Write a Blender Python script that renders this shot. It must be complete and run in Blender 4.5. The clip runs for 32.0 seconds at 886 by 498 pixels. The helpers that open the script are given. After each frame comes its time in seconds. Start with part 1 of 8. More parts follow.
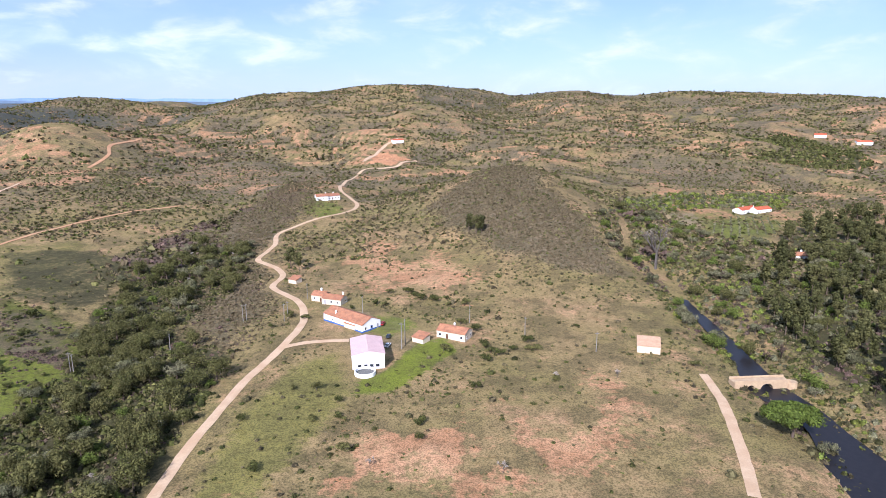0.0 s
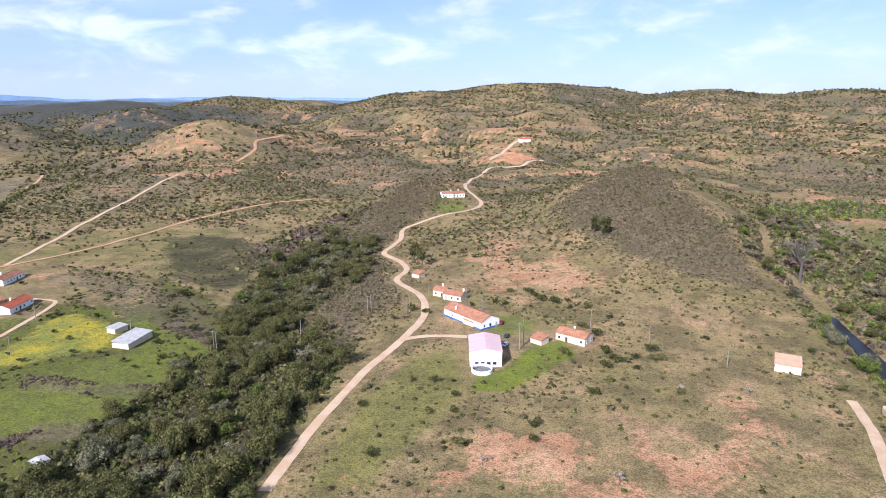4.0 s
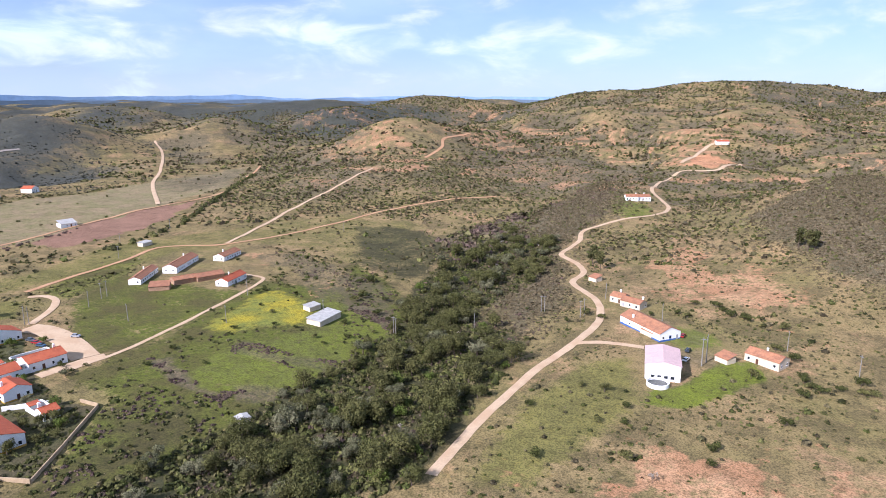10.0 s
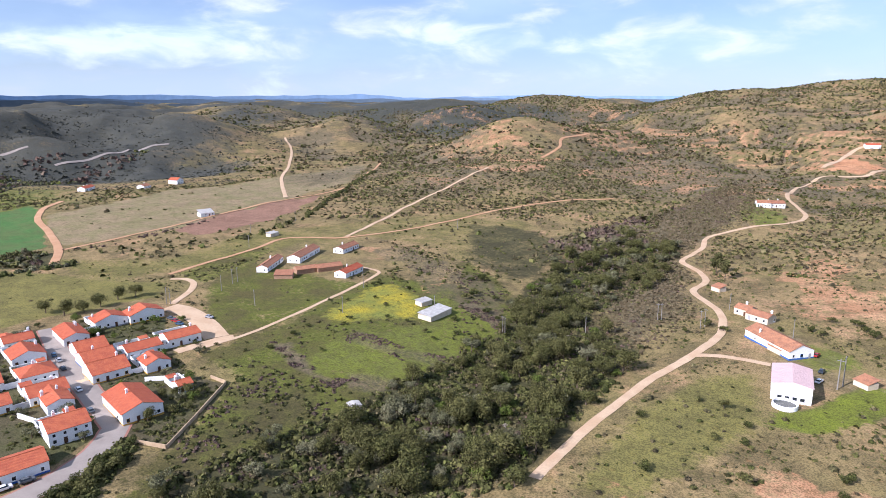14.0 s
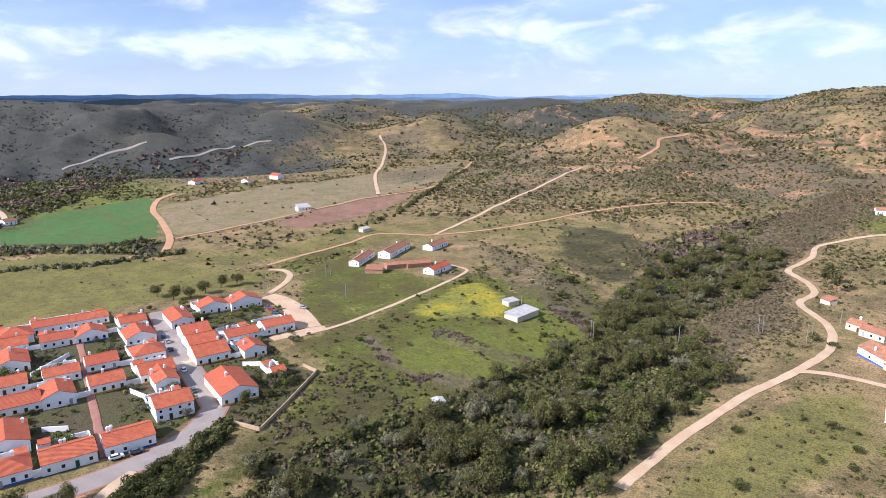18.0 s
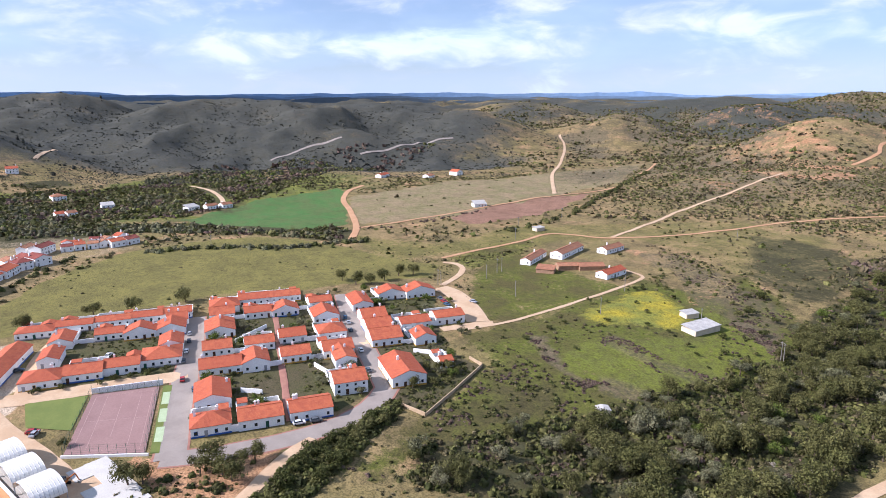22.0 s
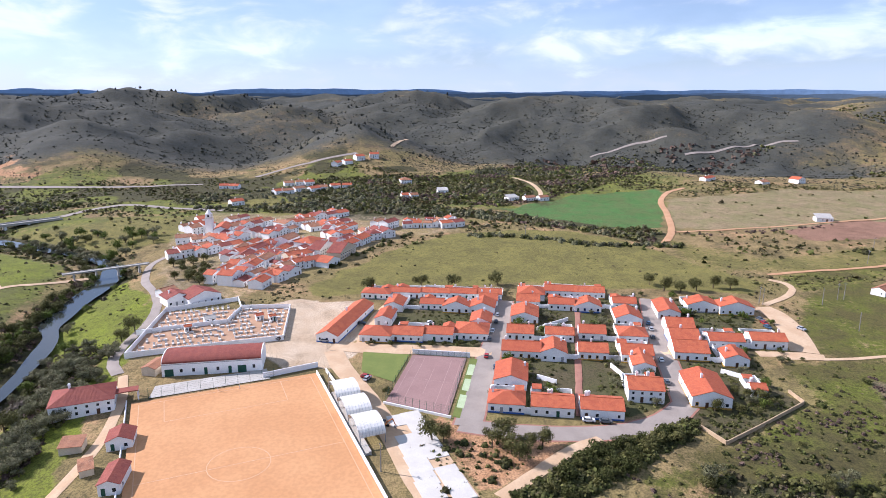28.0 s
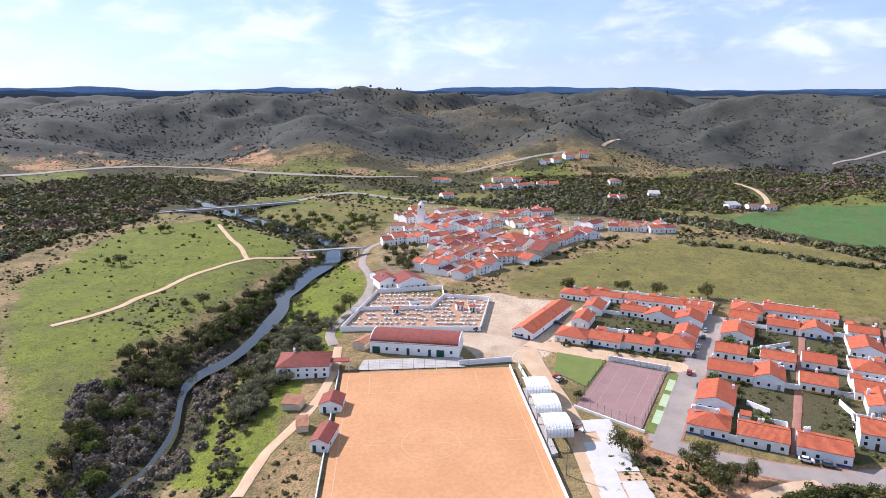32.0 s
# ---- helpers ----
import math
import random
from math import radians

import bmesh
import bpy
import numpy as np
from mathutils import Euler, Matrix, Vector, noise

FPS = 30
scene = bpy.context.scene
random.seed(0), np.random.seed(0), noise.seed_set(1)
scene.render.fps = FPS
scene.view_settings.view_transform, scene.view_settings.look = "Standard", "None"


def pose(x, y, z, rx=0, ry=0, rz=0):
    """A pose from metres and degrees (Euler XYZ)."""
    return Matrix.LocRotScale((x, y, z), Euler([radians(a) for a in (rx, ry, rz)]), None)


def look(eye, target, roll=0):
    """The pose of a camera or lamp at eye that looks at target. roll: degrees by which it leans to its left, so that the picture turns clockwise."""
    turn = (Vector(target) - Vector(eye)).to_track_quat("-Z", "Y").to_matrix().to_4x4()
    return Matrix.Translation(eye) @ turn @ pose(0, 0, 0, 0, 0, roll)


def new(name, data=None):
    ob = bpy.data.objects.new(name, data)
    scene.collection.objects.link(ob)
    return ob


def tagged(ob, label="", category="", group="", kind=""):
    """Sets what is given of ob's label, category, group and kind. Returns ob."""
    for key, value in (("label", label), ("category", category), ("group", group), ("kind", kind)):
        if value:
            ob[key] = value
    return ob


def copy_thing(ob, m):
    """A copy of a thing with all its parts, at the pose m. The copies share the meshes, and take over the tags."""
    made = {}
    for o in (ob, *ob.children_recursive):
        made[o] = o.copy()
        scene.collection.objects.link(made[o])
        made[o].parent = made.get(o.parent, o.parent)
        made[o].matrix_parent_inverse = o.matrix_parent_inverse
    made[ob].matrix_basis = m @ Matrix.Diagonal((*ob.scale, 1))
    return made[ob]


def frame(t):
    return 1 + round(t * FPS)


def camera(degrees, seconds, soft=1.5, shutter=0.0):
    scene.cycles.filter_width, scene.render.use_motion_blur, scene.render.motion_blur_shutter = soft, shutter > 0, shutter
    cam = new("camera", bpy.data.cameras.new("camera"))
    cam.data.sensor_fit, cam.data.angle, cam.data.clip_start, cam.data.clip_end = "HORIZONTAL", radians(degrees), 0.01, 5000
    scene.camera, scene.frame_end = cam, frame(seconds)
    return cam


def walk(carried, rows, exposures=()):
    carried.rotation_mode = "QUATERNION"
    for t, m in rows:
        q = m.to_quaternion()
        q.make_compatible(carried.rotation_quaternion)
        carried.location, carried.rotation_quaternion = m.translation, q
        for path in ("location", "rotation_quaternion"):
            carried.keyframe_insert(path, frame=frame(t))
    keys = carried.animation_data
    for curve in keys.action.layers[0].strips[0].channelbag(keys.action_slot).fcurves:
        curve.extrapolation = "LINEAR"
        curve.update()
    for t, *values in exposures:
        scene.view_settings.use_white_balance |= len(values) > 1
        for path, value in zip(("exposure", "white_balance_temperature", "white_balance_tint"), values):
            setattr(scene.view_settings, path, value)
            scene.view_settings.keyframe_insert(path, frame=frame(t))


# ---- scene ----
# The camera hovers at one spot above the hillside and turns to its left.
EYE = 105.0
cam = camera(68.9, 32.0, soft=0.9)
ROWS = [
    (0.0, -0.0, -12.92), (0.5, 1.37, -12.94), (1.0, 2.77, -12.95), (1.5, 4.17, -12.97),
    (2.0, 5.54, -12.98), (2.5, 6.92, -12.99), (3.0, 8.3, -13.0), (3.5, 9.69, -13.01),
    (5.5, 15.22, -13.05), (6.0, 16.61, -13.05), (6.5, 17.98, -13.06), (7.0, 19.36, -13.07),
    (7.5, 20.7, -13.07), (8.0, 22.0, -13.08), (8.5, 23.28, -13.08), (9.0, 24.54, -13.09),
    (9.5, 25.82, -13.1), (10.0, 27.11, -13.1), (10.5, 28.31, -13.11), (11.0, 29.59, -13.12),
    (11.5, 30.89, -13.12), (12.0, 32.17, -13.13), (12.5, 33.47, -13.14), (13.0, 34.76, -13.14),
    (13.5, 36.03, -13.15), (14.0, 37.33, -13.16), (14.5, 38.61, -13.17), (16.5, 42.77, -13.21),
    (17.0, 43.57, -13.22), (17.5, 44.41, -13.23), (18.0, 45.39, -13.25), (18.5, 46.46, -13.26),
    (19.0, 47.82, -13.27), (19.5, 49.46, -13.29), (20.0, 51.73, -13.3), (20.5, 54.07, -13.32),
    (21.0, 56.38, -13.34), (21.5, 58.68, -13.35), (22.0, 61.0, -13.37), (22.5, 63.31, -13.39),
    (23.0, 65.62, -13.41), (23.5, 67.92, -13.43), (24.0, 70.22, -13.44), (24.5, 72.52, -13.46),
    (25.0, 74.85, -13.48), (25.5, 77.14, -13.5), (27.5, 86.35, -13.59), (28.0, 88.67, -13.61),
    (28.5, 90.99, -13.63), (29.0, 93.3, -13.65), (29.5, 95.59, -13.67), (30.0, 97.88, -13.69),
    (30.5, 100.15, -13.71), (31.0, 102.44, -13.73), (31.5, 104.72, -13.75), (32.0, 106.94, -13.77),
]
walk(cam, [(t, pose(0, 0, EYE, 90 + pitch, 0, yaw)) for t, yaw, pitch in ROWS], exposures=((0.0, 0.76, 5480, 23), (32.0, 0.76, 5700, 23)))
# ---- daylight ----
SUN_AZ, SUN_EL = 161.0, 35.0
world = bpy.data.worlds.new("sky")
scene.world = world
world.use_nodes = True
wn, wl = world.node_tree.nodes, world.node_tree.links
wn.clear()


def wnode(kind, **values):
    n = wn.new(kind)
    for key, value in values.items():
        n.inputs[key].default_value = value
    return n


sky = wn.new("ShaderNodeTexSky")
sky.sky_type, sky.sun_disc = "NISHITA", False
sky.sun_elevation, sky.sun_rotation = radians(SUN_EL), radians(360 - SUN_AZ)
sky.altitude, sky.air_density, sky.dust_density, sky.ozone_density = 100, 1.0, 0.5, 4.0
coord = wn.new("ShaderNodeTexCoord")
split = wn.new("ShaderNodeSeparateXYZ")
wl.new(coord.outputs["Generated"], split.inputs[0])


def wmath(op, a, b=0.0, clamp=False):
    n = wn.new("ShaderNodeMath")
    n.operation, n.use_clamp = op, clamp
    for k, v in enumerate((a, b)):
        if isinstance(v, (int, float)):
            n.inputs[k].default_value = v
        else:
            wl.new(v, n.inputs[k])
    return n.outputs[0]


def wrange(value, a, b, lo, hi):
    n = wn.new("ShaderNodeMapRange")
    n.interpolation_type = "SMOOTHSTEP"
    for key, v in (("From Min", a), ("From Max", b), ("To Min", lo), ("To Max", hi)):
        n.inputs[key].default_value = v
    wl.new(value, n.inputs["Value"])
    return n.outputs[0]


def wmix(fac, a, b):
    n = wn.new("ShaderNodeMixRGB")
    for sock, v in zip((n.inputs["Fac"], n.inputs["Color1"], n.inputs["Color2"]), (fac, a, b)):
        if isinstance(v, tuple):
            sock.default_value = (*v, 1)
        elif isinstance(v, (int, float)):
            sock.default_value = v
        else:
            wl.new(v, sock)
    return n.outputs[0]


# bearing to the left of north and height above the horizon, both in degrees
bearing = wmath("MULTIPLY", wmath("ARCTAN2", wmath("MULTIPLY", split.outputs["X"], -1.0), split.outputs["Y"]), 57.2958)
height = wmath("MULTIPLY", wmath("ARCSINE", split.outputs["Z"]), 57.2958)
field = wn.new("ShaderNodeCombineXYZ")
wl.new(wmath("MULTIPLY", bearing, 0.16), field.inputs["X"])
wl.new(wmath("MULTIPLY", height, 0.42), field.inputs["Y"])
puffs = wnode("ShaderNodeTexNoise", Scale=1.0, Detail=8.0, Roughness=0.55, Distortion=0.35)
wl.new(field.outputs[0], puffs.inputs["Vector"])
veil = wnode("ShaderNodeTexNoise", Scale=0.42, Detail=5.0, Roughness=0.5)
wl.new(field.outputs[0], veil.inputs["Vector"])
# cloud banks: bearing, height, half-width and half-height in degrees
banks = 0.0
for b_az, b_el, b_w, b_h, b_s in ((22, 4.3, 11, 1.5, 1.0), (37, 5.2, 5, 1.6, 0.8), (57, 5.0, 6, 1.5, 0.9), (66, 4.6, 7, 1.4, 0.9), (-2, 5.6, 8, 1.3, 0.5), (78, 5.8, 6, 1.5, 0.4), (112, 3.4, 14, 2.6, 0.8), (131, 4.0, 12, 4.0, 1.2)):
    u = wmath("POWER", wmath("ABSOLUTE", wmath("MULTIPLY", wmath("SUBTRACT", bearing, b_az), 1.0 / b_w)), 2.0)
    v = wmath("POWER", wmath("ABSOLUTE", wmath("MULTIPLY", wmath("SUBTRACT", height, b_el), 1.0 / b_h)), 2.0)
    banks = wmath("ADD", wmath("MULTIPLY", wmath("EXPONENT", wmath("MULTIPLY", wmath("ADD", u, v), -1.0)), b_s), banks)
cumulus = wrange(wmath("ADD", puffs.outputs["Fac"], wmath("MULTIPLY", banks, 0.2)), 0.5, 0.84, 0.0, 0.72)
thin = wrange(veil.outputs["Fac"], 0.32, 0.72, 0.25, 0.55)
cover = wmath("ADD", cumulus, thin, True)
haze = wrange(height, -0.5, 5.5, 0.62, 0.0)
cover = wmath("MAXIMUM", cover, haze)
# bright cloud overhead, out of view, added to lift the light in shade
cover = wmath("MAXIMUM", wmath("MULTIPLY", cover, wrange(split.outputs["Z"], 0.16, 0.5, 1.0, 0.6)), wrange(split.outputs["Z"], 0.2, 0.6, 0.0, 0.5))
tone = wmix(wrange(puffs.outputs["Fac"], 0.42, 0.66, 0.0, 1.0), (7.0, 8.6, 10.3), (8.6, 9.3, 10.0))
tone = wmix(wmath("MULTIPLY", haze, wmath("SUBTRACT", 1.0, cumulus, True)), tone, (6.7, 8.8, 11.0))
cloudy = wn.new("ShaderNodeMixRGB")
wl.new(cover, cloudy.inputs["Fac"])
wl.new(sky.outputs[0], cloudy.inputs["Color1"])
wl.new(tone, cloudy.inputs["Color2"])
back = wnode("ShaderNodeBackground", Strength=0.068)
wl.new(cloudy.outputs[0], back.inputs["Color"])
wout = wn.new("ShaderNodeOutputWorld")
wl.new(back.outputs[0], wout.inputs["Surface"])

sun = new("sun", bpy.data.lights.new("sun", "SUN"))
sun.data.energy, sun.data.angle, sun.data.color = 5.0, radians(0.6), (1.0, 0.93, 0.82)
sx, sy = -math.sin(radians(SUN_AZ)) * math.cos(radians(SUN_EL)), math.cos(radians(SUN_AZ)) * math.cos(radians(SUN_EL))
sun.matrix_world = look((sx * 3000, sy * 3000, math.sin(radians(SUN_EL)) * 3000), (0, 0, 0))
# ---- materials ----
class Mat:
    """A small builder for a principled node material."""

    def __init__(self, name, rough=0.8, metal=0.0, spec=0.3):
        self.m = bpy.data.materials.new(name)
        self.m.use_nodes = True
        self.n, self.l = self.m.node_tree.nodes, self.m.node_tree.links
        self.b = self.n["Principled BSDF"]
        self.b.inputs["Roughness"].default_value, self.b.inputs["Metallic"].default_value = rough, metal
        self.b.inputs["Specular IOR Level"].default_value = spec
        self.c = None

    def coords(self, kind="Object", scale=(1, 1, 1)):
        if kind == "World":
            c = self.n.new("ShaderNodeNewGeometry").outputs["Position"]
        else:
            c = self.n.new("ShaderNodeTexCoord").outputs[kind]
        if scale == (1, 1, 1):
            return c
        m = self.n.new("ShaderNodeMapping")
        m.inputs["Scale"].default_value = scale
        self.l.new(c, m.inputs["Vector"])
        return m.outputs[0]

    def noise(self, scale, detail=4.0, rough=0.55, coords="World", stretch=(1, 1, 1), distort=0.0):
        t = self.n.new("ShaderNodeTexNoise")
        t.inputs["Scale"].default_value, t.inputs["Detail"].default_value = scale, detail
        t.inputs["Roughness"].default_value, t.inputs["Distortion"].default_value = rough, distort
        self.l.new(self.coords(coords, stretch), t.inputs["Vector"])
        return t.outputs["Fac"]

    def range(self, value, a, b, lo=0.0, hi=1.0):
        r = self.n.new("ShaderNodeMapRange")
        r.interpolation_type = "SMOOTHSTEP"
        for key, v in (("From Min", a), ("From Max", b), ("To Min", lo), ("To Max", hi)):
            r.inputs[key].default_value = v
        self.l.new(value, r.inputs["Value"])
        return r.outputs[0]

    def math(self, op, a, b):
        m = self.n.new("ShaderNodeMath")
        m.operation = op
        for i, v in enumerate((a, b)):
            if isinstance(v, (int, float)):
                m.inputs[i].default_value = v
            else:
                self.l.new(v, m.inputs[i])
        return m.outputs[0]

    def put(self, sock, v):
        if isinstance(v, tuple):
            sock.default_value = (*v[:3], 1)
        elif isinstance(v, (int, float)):
            sock.default_value = v
        else:
            self.l.new(v, sock)

    def mix(self, fac, a, b, blend="MIX"):
        m = self.n.new("ShaderNodeMixRGB")
        m.blend_type = blend
        self.put(m.inputs["Fac"], fac)
        self.put(m.inputs["Color1"], a)
        self.put(m.inputs["Color2"], b)
        return m.outputs[0]

    def attr(self, name, out="Fac"):
        a = self.n.new("ShaderNodeAttribute")
        a.attribute_name = name
        return a.outputs[out]

    def random(self):
        return self.n.new("ShaderNodeObjectInfo").outputs["Random"]

    def bump(self, height, strength=0.4, distance=0.1):
        b = self.n.new("ShaderNodeBump")
        b.inputs["Strength"].default_value, b.inputs["Distance"].default_value = strength, distance
        self.l.new(height, b.inputs["Height"])
        self.l.new(b.outputs[0], self.b.inputs["Normal"])
        return self

    def colour(self, c):
        self.put(self.b.inputs["Base Color"], c)
        return self


def mottled(name, a, b, scale=1.0, fine=8.0, rough=0.85, coords="World", amount=0.7, bump=0.3, spec=0.25, metal=0.0, vary=0.0):
    """Two tones mixed by broad stains and fine grain."""
    m = Mat(name, rough, metal, spec)
    broad = m.range(m.noise(scale, 4, 0.6, coords), 0.35, 0.65)
    grain = m.noise(fine, 3, 0.6, coords)
    c = m.mix(m.math("MULTIPLY", broad, amount), a, b)
    c = m.mix(m.range(grain, 0.3, 0.7, 0.0, 0.35), c, tuple(v * 0.6 for v in a))
    if vary:
        c = m.mix(m.range(m.random(), 0, 1, 0, vary), c, tuple(v * 0.72 for v in b))
    m.colour(c)
    if bump:
        m.bump(grain, bump, 0.05)
    return m.m


def roof_material(name, a, b, c):
    m = Mat(name, 0.8, 0, 0.2)
    rows = m.n.new("ShaderNodeTexWave")
    rows.wave_type, rows.bands_direction = "BANDS", "X"
    rows.inputs["Scale"].default_value, rows.inputs["Distortion"].default_value = 1.3, 0.6
    m.l.new(m.coords("UV"), rows.inputs["Vector"])
    stain = m.range(m.noise(0.5, 5, 0.6), 0.35, 0.68)
    tone = m.mix(stain, a, b)
    tone = m.mix(m.range(m.noise(3.2, 3, 0.6), 0.45, 0.75, 0, 0.6), tone, c)
    tone = m.mix(m.range(m.random(), 0, 1, 0, 0.45), tone, b)
    tone = m.mix(m.range(rows.outputs["Fac"], 0.0, 0.35, 0.35, 0.0), tone, tuple(v * 0.4 for v in a))
    m.colour(tone)
    m.bump(rows.outputs["Fac"], 0.6, 0.08)
    return m.m


M = {
    "white": mottled("whitewash", (0.90, 0.89, 0.87), (0.80, 0.78, 0.74), 0.35, 4.0, 0.85, amount=0.35, vary=0.12),
    "cream": mottled("cream_render", (0.66, 0.56, 0.42), (0.52, 0.42, 0.3), 0.4, 4.0, 0.88),
    "rubble": mottled("bare_rubble_wall", (0.38, 0.24, 0.15), (0.24, 0.13, 0.08), 0.8, 3.0, 0.92, bump=0.6),
    "blue": mottled("blue_paint", (0.05, 0.14, 0.42), (0.04, 0.10, 0.30), 1.0, 6.0, 0.6),
    "ochre": mottled("ochre_paint", (0.55, 0.33, 0.06), (0.45, 0.25, 0.05), 1.0, 6.0, 0.7),
    "grey": mottled("grey_paint", (0.35, 0.35, 0.36), (0.25, 0.25, 0.26), 1.0, 6.0, 0.7),
    "roof": roof_material("red_clay_tiles", (0.49, 0.128, 0.055), (0.36, 0.083, 0.042), (0.55, 0.21, 0.11)),
    "roof_old": roof_material("weathered_clay_tiles", (0.42, 0.185, 0.095), (0.25, 0.11, 0.065), (0.52, 0.34, 0.2)),
    "roof_dark": roof_material("dark_clay_tiles", (0.27, 0.075, 0.05), (0.2, 0.05, 0.04), (0.34, 0.13, 0.09)),
    "roof_pink": roof_material("pale_pink_sheet", (0.64, 0.46, 0.44), (0.58, 0.4, 0.38), (0.68, 0.52, 0.5)),
    "roof_grey": roof_material("fibre_cement_sheet", (0.5, 0.48, 0.44), (0.36, 0.34, 0.31), (0.6, 0.57, 0.52)),
    "roof_tan": roof_material("bleached_clay_tiles", (0.55, 0.36, 0.23), (0.45, 0.28, 0.17), (0.6, 0.42, 0.28)),
    "glass": Mat("window_glass", 0.08, 0, 0.6).colour((0.015, 0.02, 0.025)).m,
    "wood": mottled("door_wood", (0.12, 0.055, 0.03), (0.07, 0.035, 0.02), 2.0, 20.0, 0.6, "Object", vary=0.5),
    "green_door": mottled("green_paint", (0.02, 0.09, 0.06), (0.015, 0.06, 0.045), 2.0, 20.0, 0.5, "Object"),
    "iron": mottled("galvanised_steel", (0.35, 0.36, 0.37), (0.22, 0.22, 0.22), 2.0, 12.0, 0.45, "Object", metal=0.7),
    "pole": mottled("weathered_pole_concrete", (0.27, 0.25, 0.22), (0.19, 0.175, 0.155), 1.0, 8.0, 0.9),
    "concrete": mottled("pale_concrete", (0.44, 0.415, 0.37), (0.34, 0.315, 0.275), 0.15, 2.0, 0.9),
    "asphalt": mottled("worn_asphalt", (0.30, 0.258, 0.22), (0.23, 0.195, 0.165), 0.12, 3.0, 0.9),
    "paving": mottled("brick_red_paving", (0.34, 0.17, 0.12), (0.27, 0.12, 0.09), 0.3, 4.0, 0.9),
    "dirt": mottled("sandy_dirt_road", (0.53, 0.385, 0.245), (0.43, 0.28, 0.16), 0.12, 1.6, 0.95),
    "dirt_red": mottled("reddish_dirt_road", (0.48, 0.28, 0.15), (0.38, 0.2, 0.1), 0.08, 1.2, 0.95),
    "trunk": mottled("bark", (0.13, 0.095, 0.07), (0.08, 0.06, 0.045), 3.0, 14.0, 0.95, "Object", bump=0.8),
}


def ground_material():
    m = Mat("open_ground", 0.97, 0, 0.1)
    big, mid, small, tiny = m.noise(0.012, 6, 0.6), m.noise(0.05, 6, 0.62), m.noise(0.35, 5, 0.65), m.noise(1.6, 4, 0.65)
    # dry grass, low scrub, bare orange soil
    c = m.mix(m.range(big, 0.36, 0.62), (0.305, 0.216, 0.102), (0.23, 0.184, 0.072))
    c = m.mix(m.range(mid, 0.42, 0.60, 0, 0.75), c, (0.145, 0.112, 0.052))
    bare = m.math("MULTIPLY", m.range(m.noise(0.028, 8, 0.68), 0.51, 0.65), m.range(small, 0.34, 0.58))
    c = m.mix(m.math("MULTIPLY", bare, 0.8), c, (0.47, 0.285, 0.155))
    for name, tone, deep, ragged in (
            ("meadow", (0.21, 0.185, 0.055), (0.16, 0.142, 0.046), 0.6), ("lush", (0.115, 0.13, 0.022), (0.105, 0.09, 0.032), 0.9), ("green", (0.165, 0.182, 0.03), (0.125, 0.13, 0.038), 0.85),
            ("crop", (0.075, 0.168, 0.045), (0.105, 0.15, 0.05), 0.2), ("yellow", (0.40, 0.32, 0.03), (0.2, 0.21, 0.045), 0.9),
            ("plain", (0.30, 0.225, 0.13), (0.235, 0.205, 0.095), 0.4), ("plough", (0.30, 0.17, 0.115), (0.24, 0.135, 0.09), 0.2),
            ("garden", (0.10, 0.082, 0.046), (0.085, 0.085, 0.034), 0.5), ("scrub", (0.19, 0.142, 0.088), (0.148, 0.118, 0.07), 0.5), ("wood", (0.075, 0.07, 0.03), (0.06, 0.054, 0.026), 0.4), ("grass", (0.175, 0.205, 0.024), (0.145, 0.16, 0.028), 0.5),
            # dark heath scrub; the hills' cloud shadow is in this tone too
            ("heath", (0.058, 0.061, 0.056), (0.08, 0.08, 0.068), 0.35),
            ("soil", (0.52, 0.305, 0.165), (0.40, 0.215, 0.11), 1.0), ("clay", (0.56, 0.29, 0.15), (0.48, 0.23, 0.115), 0.2), ("sand", (0.58, 0.46, 0.33), (0.48, 0.36, 0.24), 0.35)):
        f = m.attr(name)
        worn = m.math("ADD", f, m.math("MULTIPLY", m.math("SUBTRACT", m.math("ADD", m.math("MULTIPLY", small, 0.6), m.math("MULTIPLY", mid, 0.4)), 0.5), ragged * 2.6))
        f = m.math("MULTIPLY", m.range(worn, 0.32, 0.68), m.range(f, 0.02, 0.25))
        c = m.mix(f, c, m.mix(m.range(mid, 0.36, 0.64), tone, deep))
    c = m.mix(m.range(tiny, 0.44, 0.6, 0.0, 0.75), c, m.mix(0.65, c, (0.02, 0.022, 0.01)))
    c = m.mix(m.range(small, 0.52, 0.72, 0.0, 0.3), c, (0.36, 0.28, 0.16), "SOFT_LIGHT")
    specks = m.math("MULTIPLY", m.range(m.noise(0.42, 5, 0.7), 0.5, 0.58), m.range(m.attr("scrub"), 0.2, 0.6))
    c = m.mix(m.math("MULTIPLY", specks, 0.62), c, (0.06, 0.062, 0.032))
    patches = m.math("MULTIPLY", m.range(m.noise(0.085, 8, 0.7), 0.5, 0.6), m.range(m.noise(0.7, 4, 0.6), 0.35, 0.6))
    c = m.mix(m.math("MULTIPLY", patches, 0.55), c, m.mix(0.6, c, (0.05, 0.042, 0.02)))
    tilled = m.math("MINIMUM", m.math("ADD", m.math("ADD", m.attr("crop"), m.attr("sand")), m.math("ADD", m.attr("clay"), m.attr("plough"))), 1.0)
    clumps = m.math("MULTIPLY", m.range(m.noise(0.3, 6, 0.72), 0.52, 0.60), m.math("SUBTRACT", 1.0, tilled))
    c = m.mix(m.math("MULTIPLY", clumps, 0.5), c, m.mix(0.75, c, (0.035, 0.036, 0.014)))
    m.colour(c)
    m.bump(m.math("ADD", m.math("MULTIPLY", small, 1.0), m.math("MULTIPLY", tiny, 0.5)), 0.5, 0.6)
    return m.m


